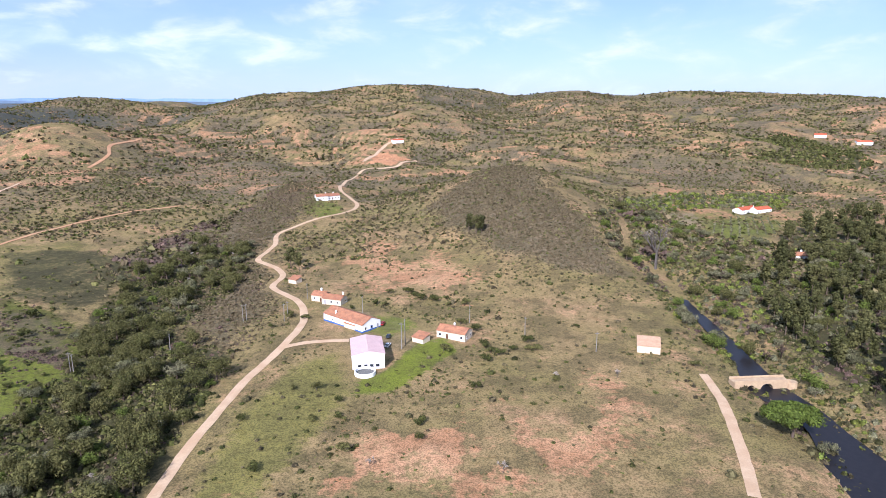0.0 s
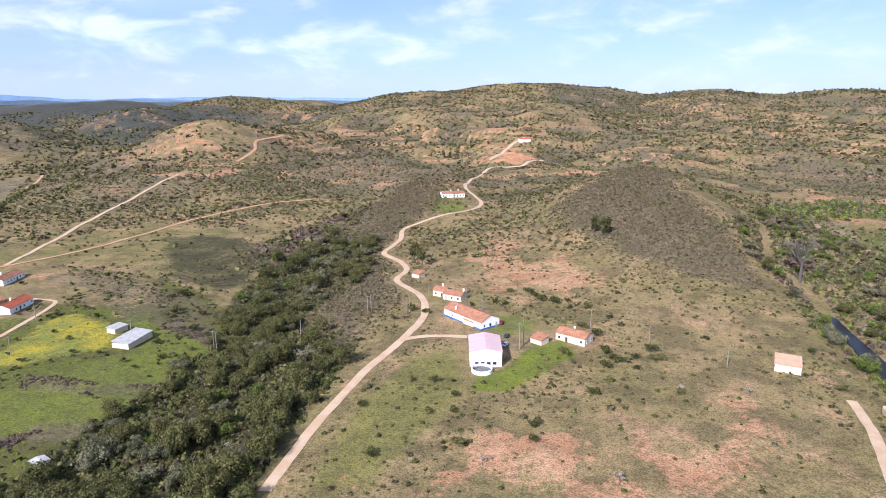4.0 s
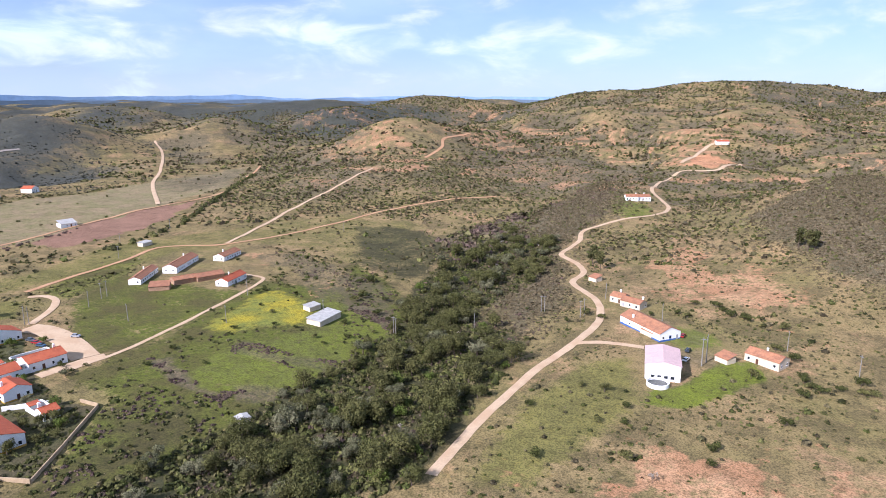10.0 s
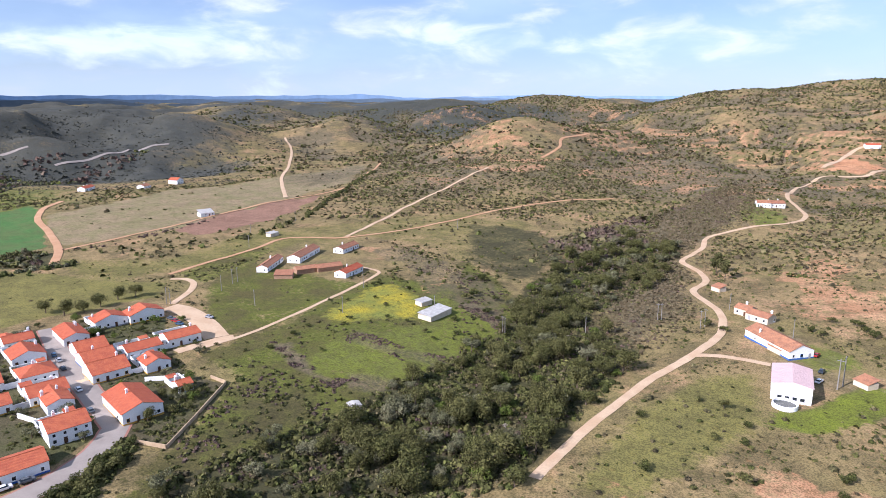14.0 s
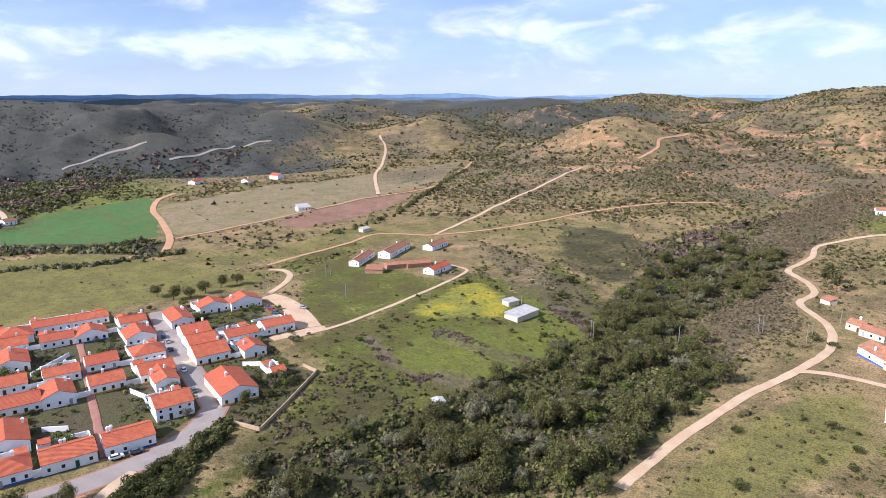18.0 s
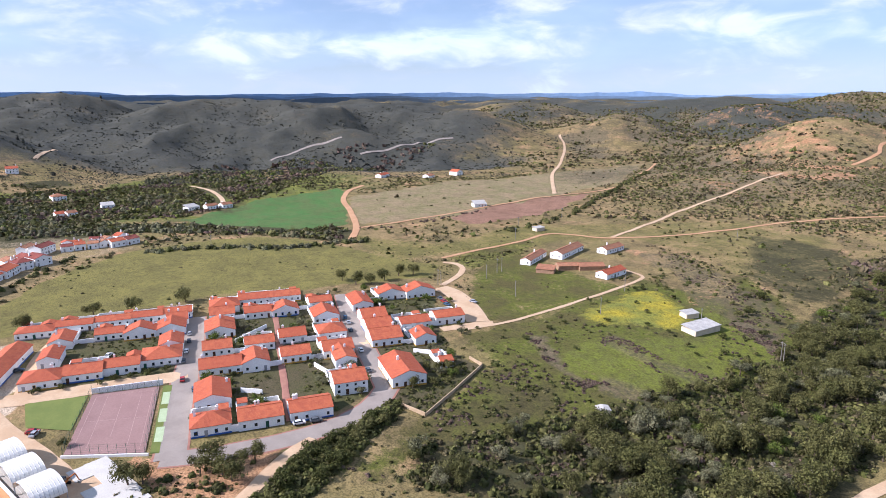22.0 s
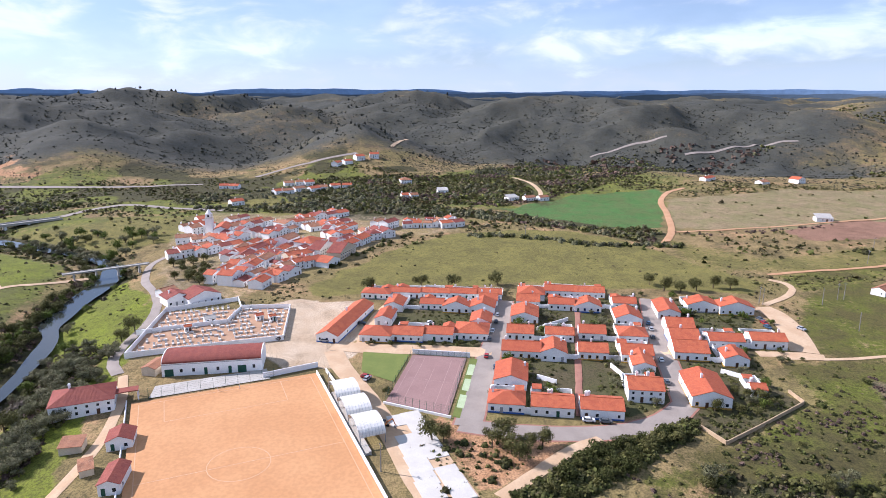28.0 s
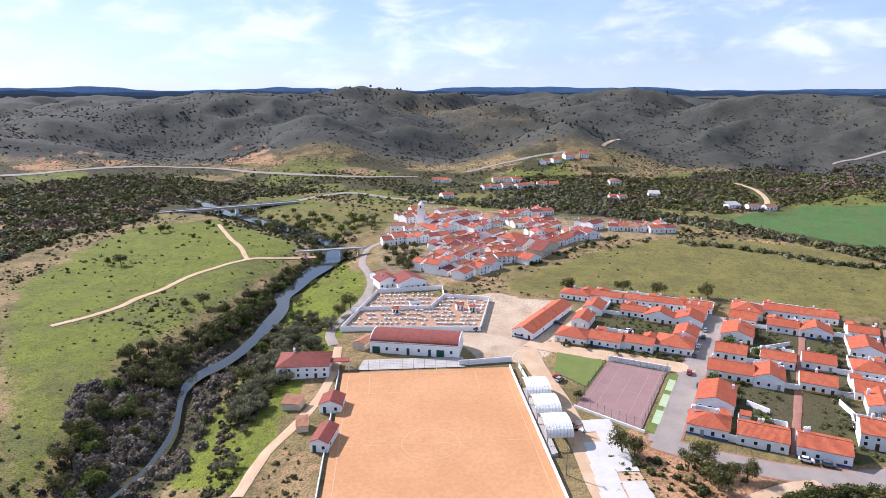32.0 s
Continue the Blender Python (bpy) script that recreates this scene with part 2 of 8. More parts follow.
def foliage_material(name, a, b, c):
    m = Mat(name, 0.75, 0, 0.15)
    tint, hue = m.attr("tint"), m.attr("hue")
    tone = m.mix(m.range(hue, 0, 1), a, b)
    tone = m.mix(m.range(m.noise(0.9, 3, 0.6), 0.4, 0.7, 0, 0.6), tone, c)
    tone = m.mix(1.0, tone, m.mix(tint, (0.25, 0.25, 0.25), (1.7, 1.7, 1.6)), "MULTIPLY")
    m.colour(tone)
    thin = m.n.new("ShaderNodeBsdfTranslucent")
    m.l.new(tone, thin.inputs["Color"])
    both = m.n.new("ShaderNodeMixShader")
    both.inputs["Fac"].default_value = 0.16
    m.l.new(m.b.outputs[0], both.inputs[1])
    m.l.new(thin.outputs[0], both.inputs[2])
    m.l.new(both.outputs[0], m.n["Material Output"].inputs["Surface"])
    return m.m


M["ground"] = ground_material()
M["scrub"] = foliage_material("scrub_foliage", (0.115, 0.105, 0.045), (0.155, 0.125, 0.07), (0.08, 0.072, 0.034))
M["oak"] = foliage_material("dark_oak_foliage", (0.076, 0.086, 0.023), (0.145, 0.138, 0.048), (0.036, 0.041, 0.012))
M["gum"] = foliage_material("dark_gum_foliage", (0.09, 0.096, 0.032), (0.13, 0.122, 0.046), (0.05, 0.054, 0.02))
M["heather"] = foliage_material("brown_heather", (0.135, 0.106, 0.062), (0.158, 0.122, 0.072), (0.105, 0.086, 0.046))
M["olive"] = foliage_material("olive_foliage", (0.15, 0.15, 0.078), (0.20, 0.188, 0.11), (0.10, 0.105, 0.055))
M["brown"] = foliage_material("bare_bramble", (0.15, 0.098, 0.082), (0.13, 0.098, 0.072), (0.095, 0.064, 0.052))
# heath bushes, toned to go with the cloud shadow painted on the hills
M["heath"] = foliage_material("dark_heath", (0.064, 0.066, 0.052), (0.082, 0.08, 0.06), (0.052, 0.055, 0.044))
M["fresh"] = foliage_material("yellow_green_foliage", (0.19, 0.20, 0.04), (0.135, 0.175, 0.035), (0.11, 0.135, 0.03))
M["pine"] = foliage_material("stone_pine_needles", (0.105, 0.145, 0.024), (0.12, 0.15, 0.03), (0.06, 0.09, 0.018))
M["willow"] = foliage_material("bare_willow_twigs", (0.20, 0.165, 0.125), (0.16, 0.135, 0.11), (0.13, 0.105, 0.08))
M["pale"] = foliage_material("bare_pale_twigs", (0.52, 0.46, 0.40), (0.44, 0.38, 0.33), (0.36, 0.3, 0.25))
# ---- lie of the land ----
def vnoise(x, y, seed=0):
    """Smooth value noise, 0 to 1."""
    ix, iy = np.floor(x), np.floor(y)
    fx, fy = x - ix, y - iy
    fx, fy = fx * fx * (3 - 2 * fx), fy * fy * (3 - 2 * fy)

    def h(a, b):
        v = np.sin(a * 127.1 + b * 311.7 + seed * 74.7) * 43758.5453
        return v - np.floor(v)
    return (h(ix, iy) * (1 - fx) + h(ix + 1, iy) * fx) * (1 - fy) + (h(ix, iy + 1) * (1 - fx) + h(ix + 1, iy + 1) * fx) * fy


def fbm(x, y, octaves=4, seed=0):
    total, amp, norm = 0.0, 1.0, 0.0
    for i in range(octaves):
        total = total + amp * vnoise(x, y, seed + i * 13)
        norm, amp, x, y = norm + amp, amp * 0.5, x * 2.03 + 5.2, y * 2.03 + 1.7
    return total / norm


def step(a, b, v):
    u = np.clip((v - a) / (b - a), 0, 1)
    return u * u * (3 - 2 * u)


def polar(az, d):
    return (-d * math.sin(radians(az)), d * math.cos(radians(az)))


def along(x, y, line):
    """Distance to a line of points."""
    best = np.full(np.shape(x), 1e9)
    for (ax, ay), (bx, by) in zip(line[:-1], line[1:]):
        dx, dy = bx - ax, by - ay
        u = np.clip(((x - ax) * dx + (y - ay) * dy) / (dx * dx + dy * dy + 1e-9), 0, 1)
        best = np.minimum(best, np.hypot(x - ax - u * dx, y - ay - u * dy))
    return best


def inside(x, y, poly):
    """Signed depth inside a polygon: positive within."""
    within = np.zeros(np.shape(x), bool)
    for (ax, ay), (bx, by) in zip(poly, poly[1:] + poly[:1]):
        cross = ((ay > y) != (by > y)) & (x < (bx - ax) * (y - ay) / (by - ay + 1e-9) + ax)
        within ^= cross
    return np.where(within, 1, -1) * along(x, y, poly + poly[:1])


# hills: bearing to the left of north, distance, crest height, spread along and across the bearing
HILLS = [
    (6.2, 2000, 131, 420, 230), (1, 2150, 128, 400, 170), (-3, 2300, 115, 420, 160), (-10, 2100, 131, 380, 170), (-20, 2050, 130, 350, 260),
    (-31, 2100, 122, 420, 300), (-45, 1900, 110, 420, 400), (14.1, 2000, 120, 300, 230), (28.5, 2050, 111, 260, 250), (22.5, 2600, 122, 260, 220), (40, 2500, 88, 300, 420),
    (30.7, 1150, 71, 130, 90), (24.5, 1230, 50, 130, 90), (18, 1500, 72, 170, 150), (14.1, 1520, 82, 170, 90), (9.5, 1450, 56, 160, 80), (2, 1400, 66, 200, 120), (-14, 1350, 55, 260, 220), (-24, 1500, 64, 200, 150),
    (46.5, 1500, 70, 130, 110), (36, 1750, 78, 200, 130), (54, 1800, 84, 200, 200), (5, 980, 26, 110, 70), (16, 980, 20, 110, 80), (-9, 900, 20, 120, 60),
    (-6.5, 600, 44, 110, 62), (-9.5, 480, 24, 70, 40), (31.8, 840, 21, 120, 105), (12, 700, 12, 120, 50),
]
WEST_HILLS = [
    (58.6, 1400, 70, 120, 110), (68.5, 1180, 43, 70, 60), (66, 1520, 84, 190, 120), (72, 1400, 82, 170, 100), (77, 1480, 90, 180, 120), (83, 1500, 88, 200, 110),
    (90, 1620, 96, 200, 110), (95, 1600, 92, 200, 130), (97, 1080, 54, 130, 75), (102, 1450, 76, 150, 80), (107, 1560, 97, 200, 130), (114, 1500, 103, 230, 120),
    (122, 1480, 106, 230, 130), (118, 1080, 62, 110, 75), (131, 1500, 98, 240, 150), (140, 1350, 88, 240, 200), (152, 1300, 80, 260, 240),
]
RIVER_WEST = [(-560, -440), (-505, -365), (-470, -300), (-425, -222), (-384, -194), (-340, -189), (-300, -183), (-276, -171), (-222, -159), (-190, -160), (-153, -139), (-115, -134), (-40, -150), (60, -130)]
RIVER_EAST = [(60, -130), (140, 20), (122, 150), (126, 178), (128, 205), (124, 229), (128, 264), (132, 335), (135, 393), (125, 424), (146, 520), (120, 640)]
RAVINE = [(-110, 110), (-126, 138), (-128, 199), (-153, 284), (-166, 372), (-175, 500)]


def ground(x, y):
    x, y = np.asarray(x, float), np.asarray(y, float)
    d, az = np.hypot(x, y), np.degrees(np.arctan2(-x, y))
    total = np.zeros(np.shape(x))
    for a, r, h, sr, st in HILLS + WEST_HILLS:
        cx, cy = polar(a, r)
        ux, uy = cx / r, cy / r
        u, v = (x - cx) * ux + (y - cy) * uy, -(x - cx) * uy + (y - cy) * ux
        total = total + (h * np.exp(-0.5 * ((u / sr) ** 2 + (v / st) ** 2))) ** 3
    z = total ** (1 / 3)
    far = 74 * step(1500, 2900, d) * (0.9 + 0.25 * fbm(x / 700, y / 700, 3, 5))
    z = np.maximum(z, far) + 0.15 * np.minimum(z, far)
    rough = step(650, 1500, d)
    z = z + rough * 24 * (fbm(x / 260, y / 260, 4, 2) - 0.5) - step(900, 1150, d) * step(52, 64, az) * (64 * np.abs(fbm(x / 260, y / 260, 4, 15) - 0.5) * 2 - 8) + step(1600, 2500, d) * 55 * (fbm(x / 430, y / 430, 4, 78) - 0.5) - step(1600, 2600, d) * 46 * np.abs(fbm(x / 620, y / 620, 4, 77) - 0.5) * 2 + step(330, 700, d) * 7 * (fbm(x / 120, y / 120, 3, 9) - 0.5)
    open_plain = 480 * step(8, 20, az)
    z = z + step(520, 950, d - open_plain) * (1 - step(1600, 1950, d)) * (1 - step(46, 58, az)) * (7 - 36 * np.abs(fbm(x / 200, y / 200, 4, 19) - 0.5) * 2)
    z = z + 1.2 * (fbm(x / 25, y / 25, 3, 4) - 0.5) * step(0, 60, np.abs(az - 90) + 200 * (d > 420))
    for line, depth, wide in ((RIVER_WEST, 6.5, 26), (RIVER_EAST, 3.6, 14), (RAVINE, 5.0, 45)):
        z = z - depth * np.exp(-(along(x, y, line) / wide) ** 2)
    return z


grid_x, grid_y = np.meshgrid(np.arange(-2600, 2601, 13.0), np.arange(-2600, 2601, 13.0))
HEIGHTS = ground(grid_x, grid_y)


def coarse(x, y):
    """The land's height read from a coarse grid."""
    u, v = np.clip((x + 2600) / 13.0, 0, 398.99), np.clip((y + 2600) / 13.0, 0, 398.99)
    i, j = v.astype(int), u.astype(int)
    fv, fu = v - i, u - j
    return (HEIGHTS[i, j] * (1 - fu) + HEIGHTS[i, j + 1] * fu) * (1 - fv) + (HEIGHTS[i + 1, j] * (1 - fu) + HEIGHTS[i + 1, j + 1] * fu) * fv


def hollow(x, y, reach=35.0):
    """How far the land lies below its surroundings: positive in gullies, negative on crests."""
    return (coarse(x + reach, y) + coarse(x - reach, y) + coarse(x, y + reach) + coarse(x, y - reach)) / 4 - coarse(x, y)
# ---- plan: lines and outlines on the ground, in metres ----
ROAD_MAIN = [(-79.7, 148.1), (-80.2, 163.9), (-80.4, 184.3), (-78.4, 212.3), (-76.5, 233.9), (-70.6, 265.9), (-68.1, 289.2), (-69.4, 307.8), (-77.6, 330.7), (-95.7, 353.6), (-99.3, 364.6), (-98.4, 383.2), (-107.8, 403.9), (-126.2, 427.8), (-126.3, 450.6), (-125.9, 473.6), (-131.9, 506.1), (-118.8, 532.9), (-87.1, 582.5), (-83.2, 620.4), (-95.0, 655.2), (-110.8, 691.2), (-115.6, 773.4), (-109.4, 830.8)]
ROAD_DRIVE = [(-71.3, 264.6), (-61.2, 270.4), (-42.1, 272.6)]
ROAD_CLAY = [(-114.3, 871.5), (-107.6, 889.5), (-81.6, 894.3), (-60.6, 915.0), (-42.9, 1027.1)]
ROAD_UPPER = [(-119.1, 979.8), (-106.4, 1056.7), (-98.9, 1117.6), (-73.7, 1149.6)]
ROAD_EAST = [(84.5, 155.7), (88.3, 167.3), (92.9, 183.0), (99.0, 207.5), (101.6, 223.6), (102.9, 237.5)]
ROAD_RIDGE = [(-364.4, 201.2), (-371.8, 231.5), (-379.3, 274.1), (-389.2, 313.9), (-354.2, 341.5), (-338.2, 383.0), (-329.5, 439.2), (-316.8, 508.4), (-297.7, 557.5), (-254.6, 618.7)]
ROAD_HILL = [(-355.6, 342.9), (-384.1, 419.8), (-412.2, 501.3), (-424.7, 585.1), (-446.4, 679.5)]
TRACK_FARM = [(-241.2, 144.7), (-240.4, 155.9), (-240.3, 171.6), (-245.3, 203.7), (-252.9, 243.3), (-260.2, 271.8), (-267.3, 284.2), (-282.9, 285.0)]
ROAD_LOOP = [(-307.8, 170.0), (-322.6, 189.8), (-335.7, 200.0), (-347.2, 201.9), (-354.0, 196.3)]
TRACK_FIELD = [(-438.8, 165.7), (-488.5, 189.6), (-563.0, 213.0), (-624.3, 229.0), (-679.8, 257.6), (-713.4, 287.0)]
TRACK_PLAIN = [(-483.8, 187.8), (-491.3, 231.2), (-507.9, 296.3), (-534.0, 411.2), (-535.1, 509.7), (-598.2, 613.7), (-708.7, 763.9)]
TRACK_NORTH = [(-547.4, 441.1), (-697.6, 557.4), (-812.4, 665.3), (-976.0, 806.4), (-1061.9, 862.5)]
TRACK_SLOPE = [(-454.8, 830.6), (-462.0, 898.2), (-479.4, 943.1), (-473.0, 1024.0)]
TRACK_MEADOW = [(-215.0, -253.8), (-241.7, -243.7), (-260.3, -245.0), (-277.4, -243.4), (-299.1, -245.8), (-322.1, -243.4), (-346.9, -236.0), (-360.6, -219.5), (-381.8, -206.3)]
TRACK_MEADOW_B = [(-346.6, -237.0), (-373.4, -260.0), (-397.8, -286.0), (-438.4, -323.8)]
ROAD_RIVER = [(-233.0, -119.9), (-246.5, -128.0), (-264.5, -131.0), (-290.2, -132.2), (-312.2, -136.9), (-334.1, -146.3), (-365.4, -165.2), (-402.5, -177.8), (-420.1, -172.1)]
LANE_FIELD = [(-129.1, -97.1), (-150.1, -101.3), (-170.8, -101.4), (-186.8, -102.5), (-209.8, -107.9), (-231.5, -117.0)]
HIGHWAY = [(-532.9, -668.6), (-592.3, -637.3), (-662.1, -603.7), (-708.2, -539.1), (-704.6, -453.7), (-714.0, -380.4), (-739.3, -323.6), (-767.1, -266.4)]
ROAD_BRIDGE = [(-540.3, -359.5), (-563.8, -339.2), (-597.0, -319.2), (-626.7, -281.5), (-605.1, -234.6), (-623.0, -192.2), (-657.4, -153.0)]
ROAD_WEST = [(-807.1, -214.2), (-843.9, -189.8), (-864.6, -158.5), (-888.2, -125.1), (-906.7, -98.4)]
ROAD_WEST_B = [(-971.5, -53.6), (-997.7, -50.2), (-1091.5, -32.3)]
ROAD_VALLEY = [(-826.7, 109.9), (-780.4, 122.8), (-705.5, 122.4), (-658.7, 116.7)]
ROAD_FAR = [(-1082.3, 272.1), (-1095.4, 315.9), (-1105.0, 353.1), (-1096.1, 403.6)]
ROAD_FAR_B = [(-1029.1, 410.6), (-1030.8, 448.1), (-1044.5, 513.7), (-1062.9, 565.5), (-1061.3, 609.8)]
STREET_A = [(-318.3, 39.3), (-272.3, 30.7), (-241.1, 23.3), (-215.9, 17.6), (-189.4, 12.4)]
STREET_C = [(-319.6, 114.5), (-270.7, 101.7), (-233.9, 94.6), (-203.3, 88.7)]
STREET_LOW = [(-190.6, 10.1), (-185.9, 25.2), (-184.1, 43.0), (-184.5, 57.5), (-187.4, 69.3), (-194.3, 81.0), (-203.3, 89.3)]
STREET_BLOCK = [(-259.4, -40.8), (-255.2, -23.6), (-253.4, 0.2), (-249.8, 26.0)]
STREET_SIDE = [(-317.7, -17.1), (-296.2, -23.7), (-266.8, -27.0), (-254.1, -28.2)]
STREET_CROSS = [(-247.4, 96.5), (-248.6, 102.4)]
PATH_MID = [(-320.3, 77.5), (-264.6, 65.4), (-224.5, 56.5), (-195.0, 50.1)]
ROAD_OUT = [(-181.1, 53.0), (-172.0, 40.4), (-160.7, 28.5), (-151.5, 18.7)]
ROAD_COURT = [(-253.1, -39.9), (-237.0, -34.3), (-210.1, -21.9), (-186.4, -12.6), (-160.0, -3.2), (-151.9, -0.1)]
STREET_EAST = [(-304.2, 166.1), (-291.5, 168.0), (-268.9, 163.6), (-247.2, 156.4)]
STREET_EAST_B = [(-246.3, 135.7), (-244.2, 154.6), (-241.8, 161.4)]
YARD_TOWN = [(-297.9, -97.9), (-323.6, -70.5), (-318.1, -34.6), (-266.9, -29.5), (-251.7, -51.4), (-243.4, -72.5)]
PLAZA_FRONT = [(-247.8, -66.8), (-263.4, -48.7), (-259.1, -28.7), (-237.0, -35.4), (-237.2, -44.3), (-231.2, -56.3)]
SLAB_WHITE = [(-195.6, -13.1), (-200.1, -4.7), (-189.7, 0.0), (-151.6, 13.5), (-151.9, -3.1)]
SOIL_BANK = [(-195.3, 0.0), (-190.4, 18.4), (-180.7, 42.2), (-164.8, 32.4), (-154.2, 18.3), (-155.6, 13.8)]
FIELD_CROP = [(-594.2, 67.2), (-656.0, 141.0), (-683.6, 195.5), (-704.4, 254.7), (-587.5, 219.1), (-501.6, 188.8), (-487.4, 150.0), (-513.1, 115.9), (-551.8, 89.7)]
FIELD_MEADOW = [(-343.7, -68.3), (-384.6, -48.1), (-435.4, -22.8), (-478.7, 18.0), (-494.0, 62.9), (-487.6, 106.0), (-467.7, 135.8), (-419.6, 157.0), (-379.7, 174.4), (-349.1, 188.9), (-326.0, 174.1), (-337.6, 106.1), (-349.8, 45.2), (-337.3, -18.1), (-328.2, -59.5)]
FIELD_PLAIN = [(-628.0, 233.5), (-666.0, 313.2), (-697.5, 405.8), (-708.9, 562.5), (-722.9, 750.5), (-569.7, 558.8), (-543.5, 455.3), (-497.3, 308.0), (-495.9, 233.3), (-496.9, 195.5)]
FIELD_PLOUGH = [(-490.8, 277.8), (-514.2, 324.5), (-532.9, 417.5), (-525.4, 477.5), (-481.7, 404.5), (-451.2, 324.9), (-451.3, 279.8)]
FIELD_GREEN = [(-196.0, 160.6), (-206.0, 181.9), (-202.4, 202.7), (-187.3, 229.7), (-170.5, 253.6), (-150.3, 258.1), (-141.0, 237.3), (-139.6, 203.6), (-142.7, 181.2), (-158.8, 166.8), (-183.4, 155.2)]
FIELD_YELLOW = [(-230.1, 204.0), (-241.9, 234.9), (-246.5, 257.3), (-240.1, 269.3), (-204.4, 255.6), (-190.7, 231.6), (-208.0, 220.3), (-215.2, 204.5)]
FIELD_LOOP = [(-318.8, 194.5), (-351.5, 239.3), (-336.8, 258.4), (-291.6, 256.0), (-255.7, 257.7), (-243.7, 216.5), (-237.6, 176.5), (-246.3, 161.7), (-274.0, 168.7)]
FIELD_FARM = [(-365.2, 205.6), (-380.9, 247.1), (-387.2, 303.6), (-345.3, 251.8), (-339.7, 239.1), (-328.8, 201.0)]
FIELD_SLOPE = [(-160.6, 52.2), (-165.6, 72.5), (-174.6, 92.5), (-204.7, 124.5), (-192.9, 154.8), (-164.4, 153.5), (-151.4, 126.0), (-161.6, 93.1), (-151.2, 63.8)]
FIELD_EAST = [(-211.2, 223.7), (-212.4, 270.9), (-158.4, 266.3), (-134.9, 237.1), (-181.2, 230.7)]
GREEN_HOUSE = [(-34.4, 217.3), (-32.7, 233.1), (-19.8, 244.4), (-12.8, 270.5), (1.2, 277.4), (7.2, 256.9), (-8.2, 233.9), (-19.5, 220.8)]
GREEN_YARD = [(-45.0, 286.4), (-25.6, 277.3), (-11.4, 288.4), (-17.6, 302.3), (-34.2, 305.9)]
ORANGE_HILL = [(-59.2, 156.6), (-39.0, 179.9), (-19.8, 199.0), (15.1, 209.1), (51.7, 233.0), (74.4, 243.7), (87.8, 223.3), (62.1, 192.8), (49.1, 170.4), (25.4, 155.5)]
ORANGE_UP = [(-85.0, 411.6), (-47.4, 476.7), (11.7, 398.0), (25.8, 352.4), (58.1, 326.9), (22.9, 290.6), (8.5, 316.8), (-38.8, 342.4)]
ORANGE_FARM = [(-331.7, 318.7), (-317.2, 338.6), (-280.9, 333.5), (-235.2, 311.6), (-202.9, 279.2), (-211.0, 259.1), (-249.4, 285.0), (-297.8, 301.1)]
CLAY_SITE = [(-111.7, 954.5), (-110.3, 1052.2), (-74.8, 1049.3), (-51.8, 1032.7), (-70.8, 900.2)]
BANK_NEAR = [(-130.5, -120.0), (-164.5, -134.3), (-182.4, -138.0), (-218.8, -149.8), (-240.2, -131.7), (-325.6, -147.9), (-299.9, -131.6), (-240.6, -120.9), (-169.8, -107.1), (-132.3, -95.4)]
BANK_FAR = [(-178.1, -239.4), (-187.5, -195.5), (-168.7, -166.9), (-136.5, -162.1), (-114.3, -162.2)]
FIELD_WEST = [(-246.5, -314.9), (-337.2, -362.4), (-414.0, -378.5), (-449.8, -330.3), (-400.9, -229.6), (-365.6, -222.5), (-347.2, -240.3), (-274.8, -241.1), (-217.5, -253.1), (-229.5, -225.7), (-215.9, -201.2), (-186.5, -197.3), (-170.2, -229.8)]
FIELD_WEST_B = [(-492.6, -337.3), (-555.4, -297.3), (-566.9, -208.5), (-459.5, -178.6), (-443.7, -219.4), (-423.3, -246.8)]
FIELD_OLIVE = [(-625.4, -248.6), (-701.3, -229.9), (-754.6, -81.8), (-699.4, -28.2), (-624.5, -56.1), (-563.0, -130.8), (-585.6, -203.6)]
FIELD_RIGHT = [(213.3, 607.6), (301.7, 660.4), (327.2, 598.4), (243.0, 471.0), (204.1, 479.3)]
GREEN_BASIN = [(-171.2, 75.5), (-175.8, 90.8), (-204.0, 133.6), (-238.5, 142.4), (-239.6, 189.1), (-264.9, 277.6), (-224.1, 291.3), (-192.5, 291.6), (-142.0, 248.7), (-134.9, 188.2), (-147.8, 151.7), (-152.1, 125.1), (-147.9, 93.5)]
FIELD_LEFT = [(-247.3, 345.8), (-194.9, 314.4), (-145.8, 262.5), (-125.8, 219.1), (-133.6, 191.2), (-141.9, 187.1)]
GRASS_HILL = [(-71.5, 148.3), (-72.3, 197.6), (-62.5, 247.8), (-43.9, 265.4), (-32.0, 221.8), (-41.7, 181.3), (-48.8, 150.6)]
WOOD_RAVINE = [(-145.4, 124.5), (-153.7, 157.8), (-132.1, 183.4), (-140.7, 229.6), (-177.9, 296.6), (-199.5, 408.9), (-183.4, 480.2), (-137.5, 470.3), (-120.5, 351.9), (-130.3, 290.5), (-90.1, 262.3), (-85.2, 187.4), (-78.8, 141.8)]
WOOD_LOW = [(-150.3, 65.0), (-163.0, 86.0), (-157.6, 136.3), (-157.0, 164.3), (-154.4, 209.6), (-158.2, 258.3), (-168.3, 324.4), (-137.7, 313.8), (-103.9, 228.1), (-88.7, 172.0), (-80.2, 145.1)]
WOOD_UP = [(-227.9, 429.3), (-208.8, 547.5), (-160.7, 680.3), (-124.8, 574.6), (-135.5, 479.2), (-134.7, 393.8), (-173.8, 390.0)]
HEDGE_BANK = [(-151.4, 21.0), (-169.9, 41.7), (-192.6, 86.1), (-184.4, 87.4), (-164.5, 60.1), (-151.2, 42.2)]
